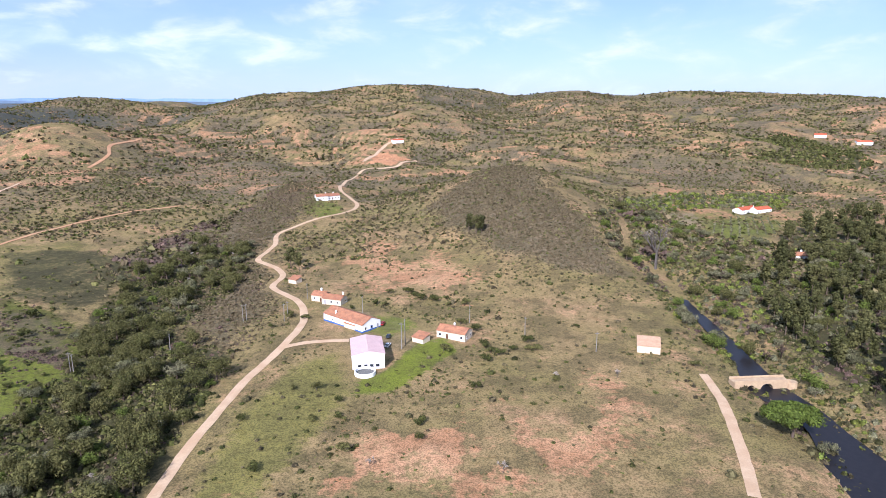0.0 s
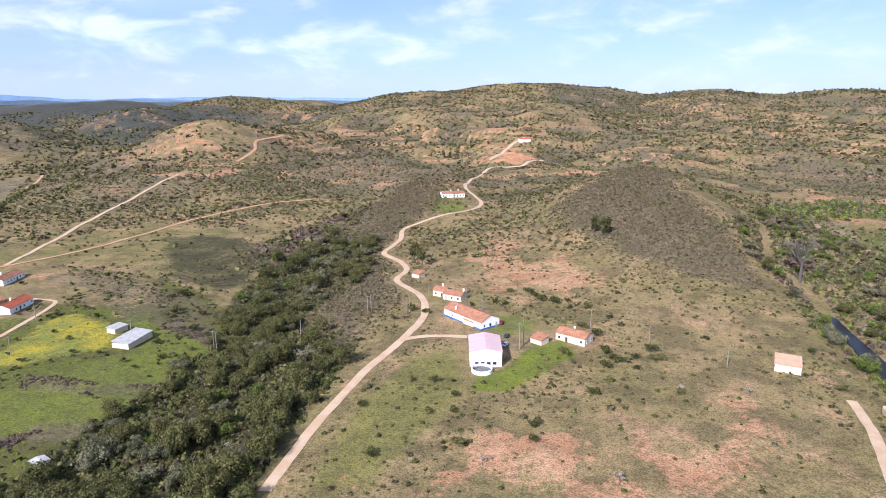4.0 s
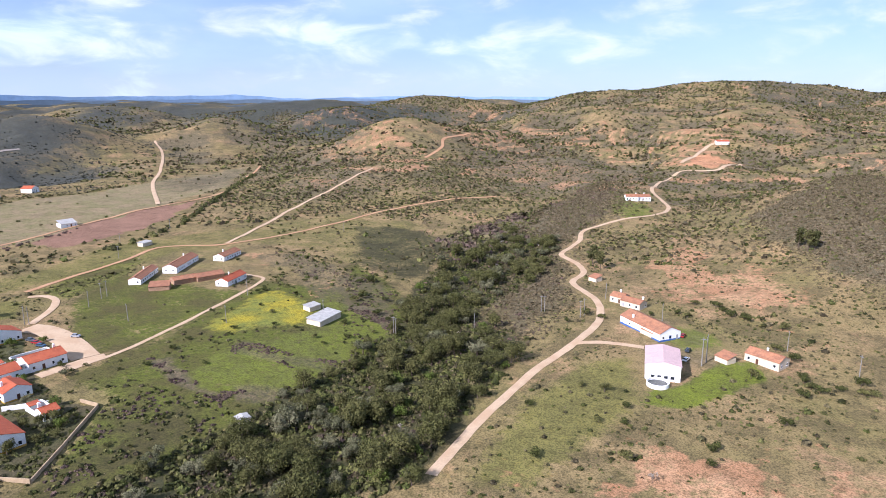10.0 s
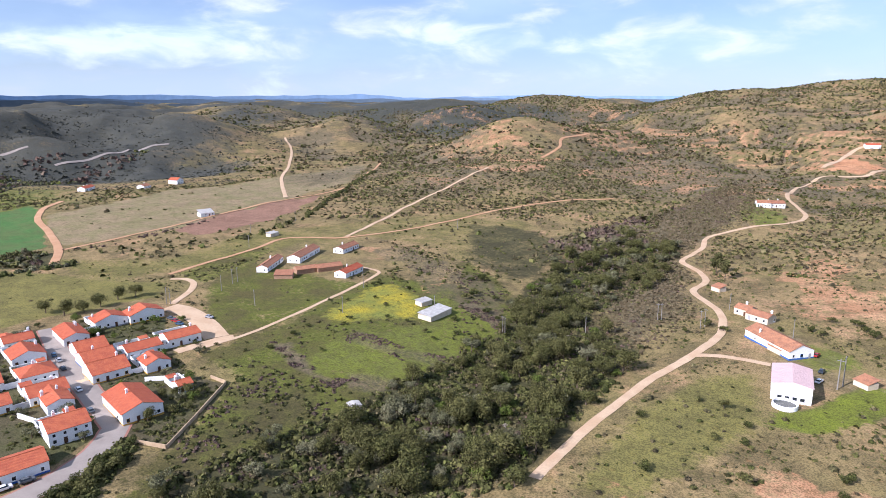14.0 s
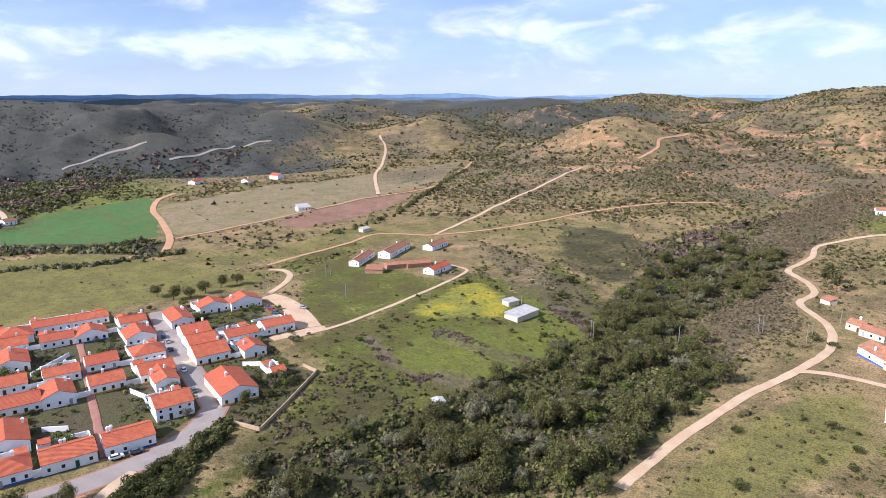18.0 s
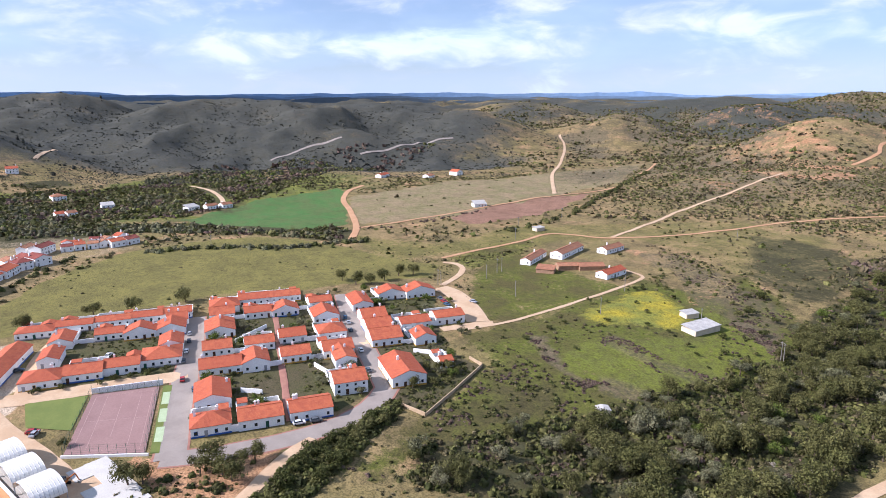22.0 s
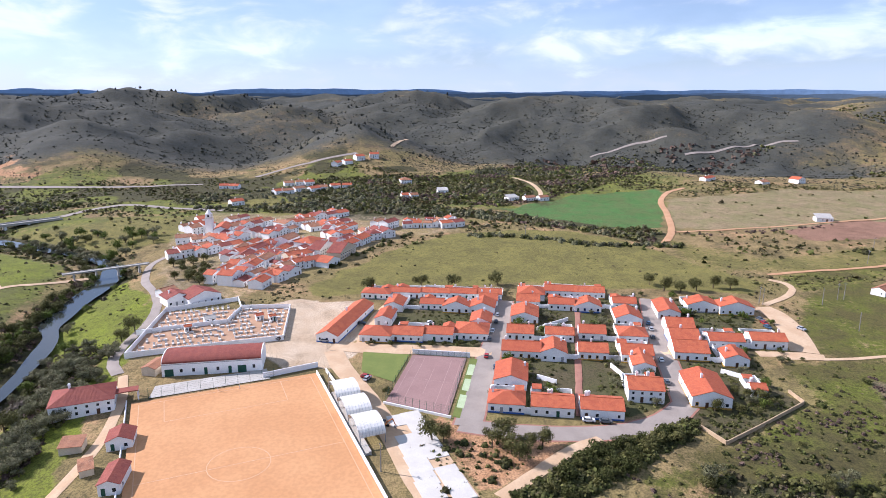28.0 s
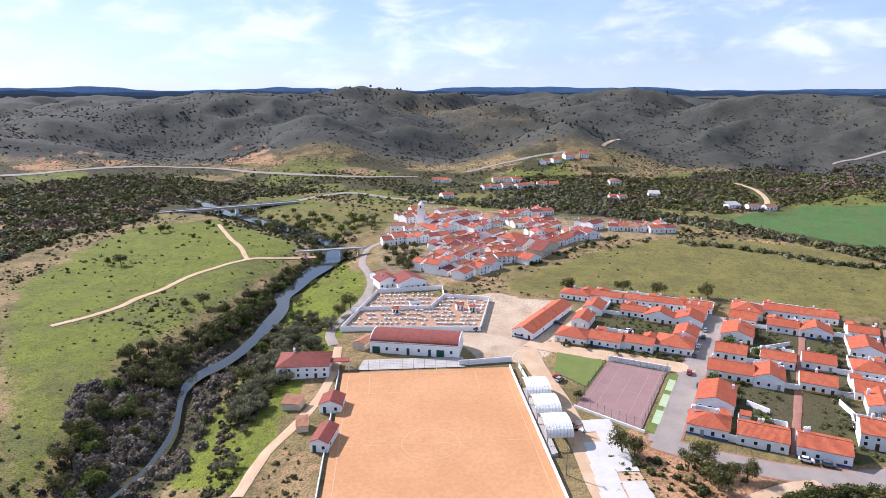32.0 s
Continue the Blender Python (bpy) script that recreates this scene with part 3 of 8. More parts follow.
WOOD_MEADOW = [(-599.0, -152.0), (-536.1, -56.1), (-545.9, 35.0), (-510.7, 92.4), (-470.6, 136.6), (-434.0, 164.1), (-483.8, 185.1), (-508.6, 137.9), (-573.4, 72.6), (-590.9, 11.6), (-686.4, -95.1)]
WOOD_EAST = [(106.2, 467.1), (200.5, 656.0), (194.2, 524.2), (247.5, 455.0), (346.5, 499.6), (119.2, 156.0), (111.8, 164.3), (115.0, 202.0), (120.2, 254.0), (115.0, 299.9), (118.9, 379.8)]
WOOD_EAST_B = [(204.6, 407.5), (262.6, 438.4), (285.8, 407.8), (167.0, 228.2), (145.9, 240.5), (141.3, 279.1)]
WOOD_WEST = [(-503.2, -633.5), (-601.5, -582.0), (-638.0, -510.3), (-616.5, -329.4), (-553.9, -371.6), (-503.8, -424.8), (-435.0, -391.2), (-362.0, -398.0), (-287.7, -372.9)]
WOOD_VALLEY = [(-636.0, -118.9), (-611.1, -32.9), (-605.1, 68.6), (-686.4, 161.0), (-891.7, 319.0), (-1046.5, 583.1), (-1056.6, 389.1), (-1047.3, 175.9), (-816.8, 19.0), (-781.2, -142.0)]
WOOD_TOWN = [(-348.9, -152.6), (-391.2, -160.4), (-402.4, -132.1), (-367.8, -117.2), (-337.5, -110.9), (-337.1, -135.1)]
WOOD_BANK = [(-128.2, -106.8), (-186.5, -140.9), (-244.1, -160.1), (-273.0, -155.4), (-253.5, -127.1), (-216.1, -119.0), (-185.9, -121.2), (-150.9, -109.7), (-129.1, -96.7)]
WOOD_BANK_FAR = [(-116.8, -153.4), (-154.5, -171.2), (-194.1, -193.4), (-224.4, -187.6), (-284.0, -195.0), (-355.3, -204.4), (-364.2, -197.1), (-272.0, -174.2), (-246.0, -173.4), (-208.4, -175.3), (-174.5, -158.7), (-137.0, -145.8), (-124.6, -140.2)]
SCRUB_DARK = [(-16.1, 535.8), (23.5, 581.5), (90.3, 977.8), (82.2, 531.7), (106.3, 448.6), (107.9, 365.1), (71.5, 365.9), (35.0, 406.5), (6.6, 467.0)]
SCRUB_LEFT = [(-142.3, 319.6), (-186.5, 577.6), (-181.6, 850.8), (-122.3, 618.0), (-125.8, 445.6), (-84.6, 325.2), (-91.0, 253.5)]
ROW_FRONT = [
    (-197.8, 25.8, 12.0, 9, 81, 'h', 3.2),
    (-195.1, 41.0, 14.0, 9, 81, 'g', 3.2),
    (-192.6, 57.1, 13.8, 9, 81, 'g', 3.3),
]
BLOCK_A = [
    (-262.2, -24.3, 11.4, 10, 81, 'h', 3.2),
    (-262.5, -8.8, 10.5, 9, 81, 'g', 3.0),
    (-262.8, 3.2, 9.8, 8, 81, 'g', 3.2),
    (-263.2, 19.2, 12.5, 10, 81, 'h', 3.2),
    (-322.7, -28.8, 12.7, 8, 81, 'h', 3.0),
    (-324.2, -12.2, 10.4, 7, 81, 'g', 3.0),
    (-322.8, 4.4, 12.8, 7, 81, 'g', 3.0),
    (-321.6, 17.0, 10.9, 7, 81, 'g', 3.0),
    (-320.4, 32.7, 10.3, 7, 81, 'g', 3.0),
    (-283.0, -21.3, 7.6, 12, 81, 'r', 3.2),
    (-302.7, -17.5, 9.0, 11, 81, 'r', 3.0),
    (-304.8, 0.8, 10.4, 7, 81, 'g', 3.0),
    (-299.5, 12.8, 9.6, 8, 81, 'r', 3.2),
    (-279.0, 23.7, 9.3, 9, 81, 'r', 3.4),
    (-297.5, 27.0, 9.6, 9, 81, 'r', 3.2),
    (-311.6, 30.2, 9.3, 7, 81, 'g', 3.0),
]
BLOCK_B = [
    (-215.4, 29.5, 11.7, 14, 81, 'r', 3.4),
    (-243.2, 36.6, 14.2, 10, 81, 'g', 3.2),
    (-263.5, 39.7, 11.5, 9, 81, 'g', 3.0),
    (-284.0, 44.6, 12.4, 14, 81, 'r', 3.2),
    (-307.4, 49.8, 11.4, 8, 81, 'g', 3.0),
    (-320.2, 52.6, 12.2, 10, 81, 'h', 3.2),
    (-240.2, 50.7, 8.7, 11, 81, 'r', 3.6),
    (-261.4, 56.6, 12.0, 8, 81, 'g', 3.0),
    (-302.5, 65.2, 11.6, 8, 81, 'g', 3.0),
    (-323.6, 69.2, 13.0, 9, 81, 'g', 3.2),
]
BLOCK_C = [
    (-241.0, 66.2, 11.6, 9, 81, 'g', 3.2),
    (-262.4, 71.2, 11.3, 9, 81, 'g', 3.0),
    (-298.8, 78.5, 11.6, 9, 81, 'r', 3.0),
    (-321.0, 84.7, 14.3, 9, 81, 'g', 3.2),
    (-204.0, 75.4, 11.9, 10, 81, 'g', 4.4),
    (-226.1, 81.9, 8.2, 14, 81, 'r', 3.6),
    (-237.4, 83.0, 12.3, 10, 81, 'g', 3.4),
    (-258.4, 87.8, 12.0, 10, 81, 'h', 3.2),
    (-280.5, 92.6, 11.8, 12, 81, 'r', 3.2),
    (-303.2, 97.4, 11.3, 8, 81, 'g', 3.0),
]
BLOCK_D = [
    (-199.3, 96.4, 12.9, 18, 81, 'r', 3.8),
    (-239.2, 105.6, 13.4, 10, 81, 'g', 3.4),
    (-254.7, 108.8, 11.9, 9, 81, 'g', 3.2),
    (-270.0, 112.4, 11.8, 9, 81, 'g', 3.2),
    (-288.6, 114.4, 10.1, 16, 81, 'r', 3.2),
    (-232.6, 120.7, 9.1, 9, 81, 'r', 3.4),
    (-251.8, 125.6, 13.9, 9, 81, 'g', 3.2),
    (-251.0, 143.2, 14.1, 9, 81, 'g', 3.4),
    (-292.7, 148.9, 15.4, 9, 81, 'r', 3.8),
    (-298.0, 134.4, 14.1, 9, 81, 'r', 3.4),
    (-207.8, 117.1, 5.3, 5, 81, 'g', 2.6),
]
VILLAGE_AREA = [(-251.1, -32.6), (-353.9, -38.1), (-334.8, 92.8), (-343.7, 168.5), (-308.8, 169.9), (-256.1, 166.4), (-238.3, 155.8), (-227.9, 137.5), (-203.1, 130.0), (-186.3, 103.8), (-191.5, 87.5), (-183.0, 60.7), (-182.4, 10.6), (-178.1, -17.3), (-158.2, -45.1), (-153.8, -78.5), (-159.1, -118.0), (-215.4, -115.3), (-252.0, -127.0), (-300.6, -134.3), (-310.7, -101.8)]
TOWN_AREA = [(-325.0, -140.6), (-412.5, -179.9), (-503.4, -195.5), (-585.6, -203.6), (-577.3, -81.6), (-534.0, 32.1), (-492.3, 26.4), (-469.7, -16.9), (-390.6, -64.7), (-330.4, -95.4), (-312.2, -102.6), (-306.5, -123.0)]
FARM_AREA = [(-328.5, 230.9), (-381.4, 309.3), (-341.3, 346.0), (-293.9, 324.7), (-254.5, 265.8), (-296.5, 230.4)]
HILLFARM_AREA = [(-72.8, 324.8), (-66.1, 353.8), (-28.9, 307.7), (-6.5, 289.8), (15.8, 295.2), (15.1, 268.9), (-7.6, 261.7), (-22.9, 252.4), (-23.1, 234.9), (-35.7, 231.2), (-46.3, 264.7)]
TOWN_A = [
    (-352.4, -107.5, 11.7, 9, 165, 'g', 4.6),
    (-364.1, -104.4, 12.6, 9, 166, 'g', 4.6),
    (-376.6, -101.2, 13.2, 9, 166, 'g', 4.6),
    (-389.8, -97.8, 13.9, 9, 165, 'g', 4.6),
    (-346.6, -89.7, 12.2, 9, 161, 'g', 3.6),
    (-358.4, -85.6, 12.8, 9, 160, 'g', 3.6),
    (-399.2, -99.0, 10.9, 8, 169, 'g', 3.6),
    (-410.8, -97.0, 12.7, 8, 171, 'g', 3.6),
    (-423.5, -95.0, 11.5, 8, 168, 'g', 3.6),
    (-434.2, -92.6, 11.7, 8, 168, 'g', 3.6),
    (-446.0, -89.9, 12.3, 8, 167, 'g', 3.6),
    (-407.0, -113.8, 16.3, 9, 170, 'g', 3.6),
    (-423.7, -110.9, 16.2, 9, 168, 'g', 3.6),
    (-439.1, -107.1, 16.0, 9, 166, 'g', 3.6),
]
TOWN_B = [
    (-377.0, -83.3, 7.0, 9, 134, 'g', 3.4),
    (-382.0, -78.3, 7.1, 9, 135, 'g', 3.4),
    (-387.0, -73.2, 7.3, 9, 134, 'g', 3.4),
    (-392.2, -68.0, 7.3, 9, 136, 'g', 3.4),
    (-359.2, -83.0, 9.4, 8, 152, 'g', 3.4),
    (-367.6, -78.4, 9.9, 8, 152, 'g', 3.4),
    (-434.5, -75.6, 20.0, 16, 157, 'h', 5.6),
    (-400.6, -85.5, 9.6, 9, 138, 'g', 3.6),
    (-407.8, -78.9, 9.8, 9, 137, 'g', 3.6),
    (-414.6, -72.2, 9.5, 9, 134, 'g', 3.6),
    (-461.2, -66.8, 9.4, 9, 124, 'g', 4.0),
    (-466.3, -58.8, 9.8, 9, 126, 'g', 4.0),
    (-415.6, -52.8, 26.5, 12, 160, 'r', 4.0),
    (-438.0, -51.0, 15.1, 10, 154, 'g', 3.6),
]
TOWN_C = [
    (-451.8, -44.2, 16.5, 10, 155, 'g', 3.6),
    (-461.4, -38.4, 10.7, 14, 117, 'h', 4.0),
    (-467.1, -28.9, 11.0, 14, 119, 'h', 4.0),
    (-503.3, -27.4, 16.2, 9, 149, 'g', 4.5),
    (-502.7, -16.3, 7.8, 8, 91, 'g', 3.6),
    (-503.9, -8.6, 7.8, 8, 97, 'g', 3.6),
    (-504.0, -0.8, 7.7, 8, 85, 'g', 3.6),
    (-504.0, 6.8, 7.6, 8, 96, 'g', 3.6),
    (-502.8, 15.5, 10.8, 9, 115, 'g', 3.6),
    (-507.4, 25.3, 11.0, 9, 117, 'g', 3.6),
    (-447.5, -162.3, 8.0, 9, 117, 'g', 3.6),
    (-451.0, -155.2, 8.4, 9, 127, 'g', 3.6),
    (-457.4, -148.9, 9.0, 9, 135, 'g', 3.6),
    (-488.2, -176.0, 10.4, 10, 142, 'g', 4.8),
]
TOWN_D = [
    (-495.9, -169.3, 11.0, 10, 144, 'g', 4.8),
    (-453.7, -140.5, 12.5, 9, 151, 'g', 4.0),
    (-465.9, -134.6, 14.5, 9, 156, 'g', 4.0),
    (-478.1, -128.3, 13.2, 9, 150, 'g', 4.0),
    (-495.5, -147.7, 10.5, 9, 146, 'g', 3.8),
    (-504.4, -141.8, 11.0, 9, 148, 'g', 3.8),
    (-513.4, -135.6, 10.6, 9, 143, 'g', 3.8),
    (-522.2, -129.4, 11.2, 9, 146, 'g', 3.8),
    (-469.2, -114.5, 10.9, 9, 148, 'g', 4.0),
    (-478.8, -108.7, 10.8, 9, 146, 'g', 4.0),
    (-487.4, -102.4, 11.0, 9, 146, 'g', 4.0),
    (-507.3, -109.6, 9.9, 9, 136, 'g', 4.2),
    (-513.9, -102.5, 10.1, 9, 136, 'g', 4.2),
    (-521.3, -95.4, 10.3, 9, 136, 'g', 4.2),
]
TOWN_E = [
    (-495.3, -87.9, 8.8, 9, 126, 'g', 3.8),
    (-500.5, -80.6, 9.4, 9, 131, 'g', 3.8),
    (-506.7, -73.5, 9.6, 9, 131, 'g', 3.8),
    (-513.7, -66.3, 9.9, 9, 133, 'g', 3.8),
    (-536.9, -99.0, 10.7, 9, 130, 'g', 3.6),
    (-543.5, -90.6, 10.5, 9, 126, 'g', 3.6),
    (-550.9, -82.3, 11.8, 9, 136, 'g', 3.6),
    (-560.1, -74.1, 12.0, 9, 135, 'g', 3.6),
    (-485.8, -63.9, 13.5, 8, 158, 'g', 3.6),
    (-498.6, -58.5, 13.3, 8, 156, 'g', 3.6),
    (-418.9, -150.1, 8.6, 9, 133, 'g', 3.8),
    (-424.4, -143.6, 9.1, 9, 135, 'g', 3.8),
    (-430.7, -137.0, 9.1, 9, 134, 'g', 3.8),
    (-437.9, -130.8, 9.3, 9, 135, 'g', 3.8),
]
TOWN_F = [
    (-410.0, -165.0, 8.8, 10, 119, 'g', 4.0),
    (-416.0, -157.9, 9.8, 10, 137, 'g', 4.0),
    (-408.1, -127.0, 10.0, 9, 136, 'g', 3.6),
    (-416.0, -120.1, 10.8, 9, 141, 'g', 3.6),
    (-425.1, -113.4, 10.9, 9, 140, 'g', 3.6),
    (-329.0, -135.6, 8.9, 8, 149, 'g', 3.2),
    (-315.2, -126.4, 12.0, 12, 134, 'r', 3.4),
    (-317.5, -113.8, 17.3, 16, 135, 'r', 3.8),
    (-453.4, -174.9, 11.3, 9, 110, 'g', 3.2),
    (-532.4, -160.1, 10.5, 9, 149, 'g', 3.6),
    (-541.4, -154.4, 10.5, 9, 147, 'g', 3.6),
    (-524.3, -181.9, 11.7, 11, 132, 'g', 5.0),
    (-443.4, -102.1, 13.7, 9, 153, 'g', 3.4),
    (-384.5, -115.8, 12.6, 9, 151, 'g', 3.4),
]
TOWN_G = [
    (-391.0, -58.8, 14.6, 9, 155, 'g', 3.2),
]
OUTLYING_A = [
    (-624.8, -182.8, 16.5, 9, 123, 'g', 4),
    (-738.4, -232.0, 12.5, 9, 95, 'g', 3.4),
    (-739.1, -219.4, 12.8, 9, 90, 'g', 3.4),
    (-687.0, -158.4, 14.6, 9, 133, 'g', 3.6),
    (-696.6, -147.5, 14.9, 9, 132, 'g', 3.6),
    (-705.0, -135.9, 14.8, 9, 128, 'g', 3.6),
    (-714.3, -124.2, 16.1, 9, 134, 'g', 3.6),
    (-737.9, -159.8, 13.2, 9, 119, 'g', 4),
    (-741.5, -147.6, 13.2, 9, 115, 'g', 4),
    (-747.8, -135.8, 14.0, 9, 122, 'g', 4),
    (-722.9, -115.2, 14.0, 9, 124, 'g', 3.6),
    (-726.7, -103.0, 13.3, 9, 114, 'g', 3.6),
    (-729.4, -90.6, 12.8, 9, 97, 'g', 3.6),
    (-747.7, -22.2, 30.2, 12, 113, 'h', 4.5),
]
OUTLYING_B = [
    (-843.1, -115.3, 20.4, 9, 149, 'g', 4),
    (-849.6, -104.4, 18.8, 9, 143, 'g', 4),
    (-880.5, -89.3, 23.3, 11, 135, 'g', 5),
    (-896.9, -74.6, 18.4, 11, 101, 'g', 5),
    (-645.7, -19.2, 9.2, 8, 103, 'g', 3),
    (-648.9, -10.1, 10.2, 8, 117, 'g', 3),
    (-675.9, 13.8, 13.3, 8, 101, 'm', 3),
    (-634.1, 87.0, 15.4, 8, 108, 'm', 3),
    (-639.9, 102.4, 13.8, 8, 117, 'g', 3.4),
    (-643.9, 114.4, 12.4, 8, 104, 'g', 3.4),
    (-772.9, 336.6, 18.0, 9, 119, 'g', 3.6),
    (-784.9, 353.9, 18.2, 9, 119, 'g', 3.6),
    (-744.2, 396.1, 36.4, 10, 121, 'g', 3.2),
    (-751.6, 446.1, 22.0, 13, 102, 'r', 5),
]
OUTLYING_C = [
    (-524.2, 331.1, 19.3, 9, 87, 'm', 3),
]
FARM_WHITE_A = [
    (-328.0, 253.4, 29.4, 7, 122, 'g', 3.2),
    (-329.0, 283.1, 33.1, 9, 115, 'g', 3.6),
    (-319.6, 312.5, 21.0, 8, 104, 'g', 3.2),
    (-273.5, 269.7, 19.9, 8, 103, 'g', 3.2),
]
FARM_OLD_A = [
    (-300.7, 237.2, 10.9, 7, 41, 'm', 2.6),
    (-299.2, 254.8, 13.1, 8, 67, 'g', 2.8),
    (-291.7, 267.0, 16.0, 9, 66, 'g', 2.6),
]
FARM_SHED_A = [
    (-186.4, 243.1, 17.6, 8, 92, 'm', 2.5),
    (-202.6, 251.8, 7.6, 5, 82, 'm', 2.2),
    (-152.6, 149.1, 4.0, 4, 65, 'r', 1.6),
    (-261.2, 120.4, 2.1, 4, 73, 'm', 2),
    (-402.3, 311.8, 9.1, 5, 98, 'm', 2.5),
]
HILL_BARN_A = [
    (-29.8, 242.2, 12.9, 19, 10, 'r', 6.2),
]
HILL_WHITE_A = [
    (-33.4, 286.2, 11.5, 28, 49, 'r', 3.6),
    (-118.5, 629.9, 11.7, 9, 23, 'g', 3.6),
    (-108.3, 637.9, 13.0, 9, 37, 'g', 3.6),
]
HILL_OLD_A = [
    (-67.0, 330.5, 7.6, 7, -20, 'g', 3.2),
    (-58.6, 324.0, 11.3, 7, -21, 'g', 3.2),
    (-43.6, 287.2, 8.2, 5, -38, 'm', 2.4),
    (3.4, 273.8, 14.2, 8, -27, 'g', 3.4),
    (-11.3, 269.8, 6.2, 5, -36, 'm', 2.3),
    (-88.6, 365.8, 6.0, 5, -29, 'm', 2.4),
]
EAST_OLD_A = [
    (87.4, 257.7, 9.4, 8, -15, 'm', 3.2),
]
EAST_WHITE_A = [
    (303.4, 631.9, 25.3, 10, 34, 'g', 3.6),
    (317.6, 630.5, 19.6, 10, 22, 'g', 3.6),
    (239.5, 419.4, 9.0, 8, -5, 'g', 3.2),
    (667.1, 1157.5, 19.1, 12, -28, 'g', 4),
    (738.3, 1142.1, 25.3, 12, -11, 'g', 4),
    (-77.1, 1129.4, 19.7, 10, 20, 'g', 4),
]
HALL_A = [
    (-231.8, -83.0, 37.0, 14, 98, 'g', 5.2),
]
LONG_HOUSE_A = [
    (-262.6, -44.0, 9.8, 46, 75, 'r', 3.4),
]
LEFT_HOUSE_A = [
    (-199.6, -116.0, 19.5, 14, 111, 'h', 5.0),
]
SPORT_WHITE_A = [
    (-177.8, -93.7, 7.4, 8, 105, 'r', 3.0),
    (-154.9, -86.0, 5.6, 11, 99, 'r', 3.2),
]
SPORT_SHED_A = [
    (-176.5, -107.8, 6.5, 5, 100, 'm', 2.4),
    (-164.2, -96.6, 3.7, 5, 119, 'm', 2.2),
    (-230.4, -106.9, 5.7, 10, 79, 'r', 3.0),
]
PITCH = [(-206.7, -101.4), (-229.2, -44.4)]
CEMETERY = [(-248.2, -124.0), (-305.1, -129.6), (-321.7, -98.6), (-307.9, -93.2), (-309.3, -69.3), (-266.5, -63.6)]
CEMETERY_INNER = [(-274.2, -130.5), (-282.2, -110.4), (-288.0, -94.2), (-306.9, -93.2)]
COURT = [(-248.2, -6.6), (-244.2, 15.3), (-196.3, 6.3), (-206.5, -15.3)]
VAULTS = [(-208.7, -29.1), (-197.2, -24.8), (-183.9, -19.0)]
SIDE_WALL_B = [(-232.8, -39.9), (-214.8, -31.7), (-210.8, -29.4)]
RAMP_WALL = [(-227.5, -62.8), (-237.3, -43.7)]
GARDEN_WALL_A = [(-275.5, 49.0), (-287.8, 65.8)]
GARDEN_WALL_B = [(-224.9, 40.7), (-219.9, 47.2)]
GARDEN_WALL_C = [(-234.4, 71.3), (-221.0, 74.3)]
GARDEN_WALL_D = [(-228.2, 112.3), (-218.4, 122.7)]
TERRACE_WALL = [(-186.8, 87.5), (-177.0, 91.3), (-188.0, 108.4), (-202.7, 130.2), (-211.4, 129.6)]
TANK = [(-30.7, 237.1)]
PYLON = [(-17.9, 263.2), (-16.6, 267.5)]
POLES = [(-77.7, 300.6), (-98.0, 301.0), (-73.6, 335.5), (37.3, 277.9), (65.5, 259.6), (-154.3, 249.5), (-120.3, 267.7), (-226.9, 214.6), (-40.4, 309.9), (12.8, 294.4)]
POLES_B = [(-316.1, 212.9), (-194.3, 247.7), (-152.2, 248.1), (-96.5, 301.9), (-76.8, 304.3), (-249.4, 252.6), (-271.5, 195.1), (-311.1, 169.1), (-302.2, 415.8), (-438.5, 362.6), (-422.7, 304.5)]
POLES_C = [(-308.8, 169.9), (-317.3, 217.1), (-388.1, 277.3), (-164.4, -13.9), (-212.6, -35.6), (-308.6, 200.4), (-470.4, 72.7)]
PINE = [(113.5, 191.0)]
PALE_TREES = [(135.1, 397.4), (17.3, 167.2), (67.9, 234.4), (-21.5, 171.0), (-157.6, 386.3), (43.9, 232.0)]
ROUND_BUSHES = [(-7.3, 196.6), (18.2, 249.1), (43.7, 230.6), (-68.8, 200.3), (-43.7, 199.4), (11.8, 222.8), (36.8, 261.7), (1.8, 330.3), (-5.7, 330.8), (-15.0, 335.4), (-29.3, 341.5), (-68.1, 303.1), (-81.9, 291.8), (17.7, 268.1), (101.9, 243.9), (103.2, 281.5), (63.0, 288.9), (-35.4, 201.2), (-55.8, 223.5), (-55.1, 169.2), (-7.9, 186.2), (-30.3, 179.8)]
DARK_TREES = [(23.1, 439.4), (18.3, 446.6), (26.7, 440.2), (-209.7, 1075.7), (-196.1, 1062.0), (-90.8, 395.0), (-98.8, 406.5)]
MEADOW_TREES = [(-334.0, 128.3), (-330.7, 136.3), (-333.4, 145.7), (-338.5, 157.3), (-336.3, 165.7), (-344.4, -4.3), (-343.9, 14.6), (-346.6, 38.5), (-337.7, -33.4), (-344.4, 124.0)]
BANK_OAKS = [(-177.2, 19.0), (-173.9, 24.6), (-175.4, 30.0), (-176.9, 34.5), (-180.5, 22.8), (-169.3, 26.5), (-180.9, 0.9), (-180.2, 4.4)]
STREET_TREES = [(-259.0, -25.1), (-261.5, -23.6), (-256.6, -4.6), (-257.7, 1.4), (-258.2, 6.2), (-258.1, 13.5), (-258.8, -16.7), (-257.9, 19.5)]
CARS_A = [(-294.9, 33.1), (-285.5, 31.5), (-273.8, 28.8), (-263.6, 26.3), (-245.1, 23.4), (-234.0, 26.0)]
CARS_B = [(-281.7, 102.1), (-274.3, 100.9), (-263.9, 98.1), (-239.4, 93.2), (-218.8, 88.0)]
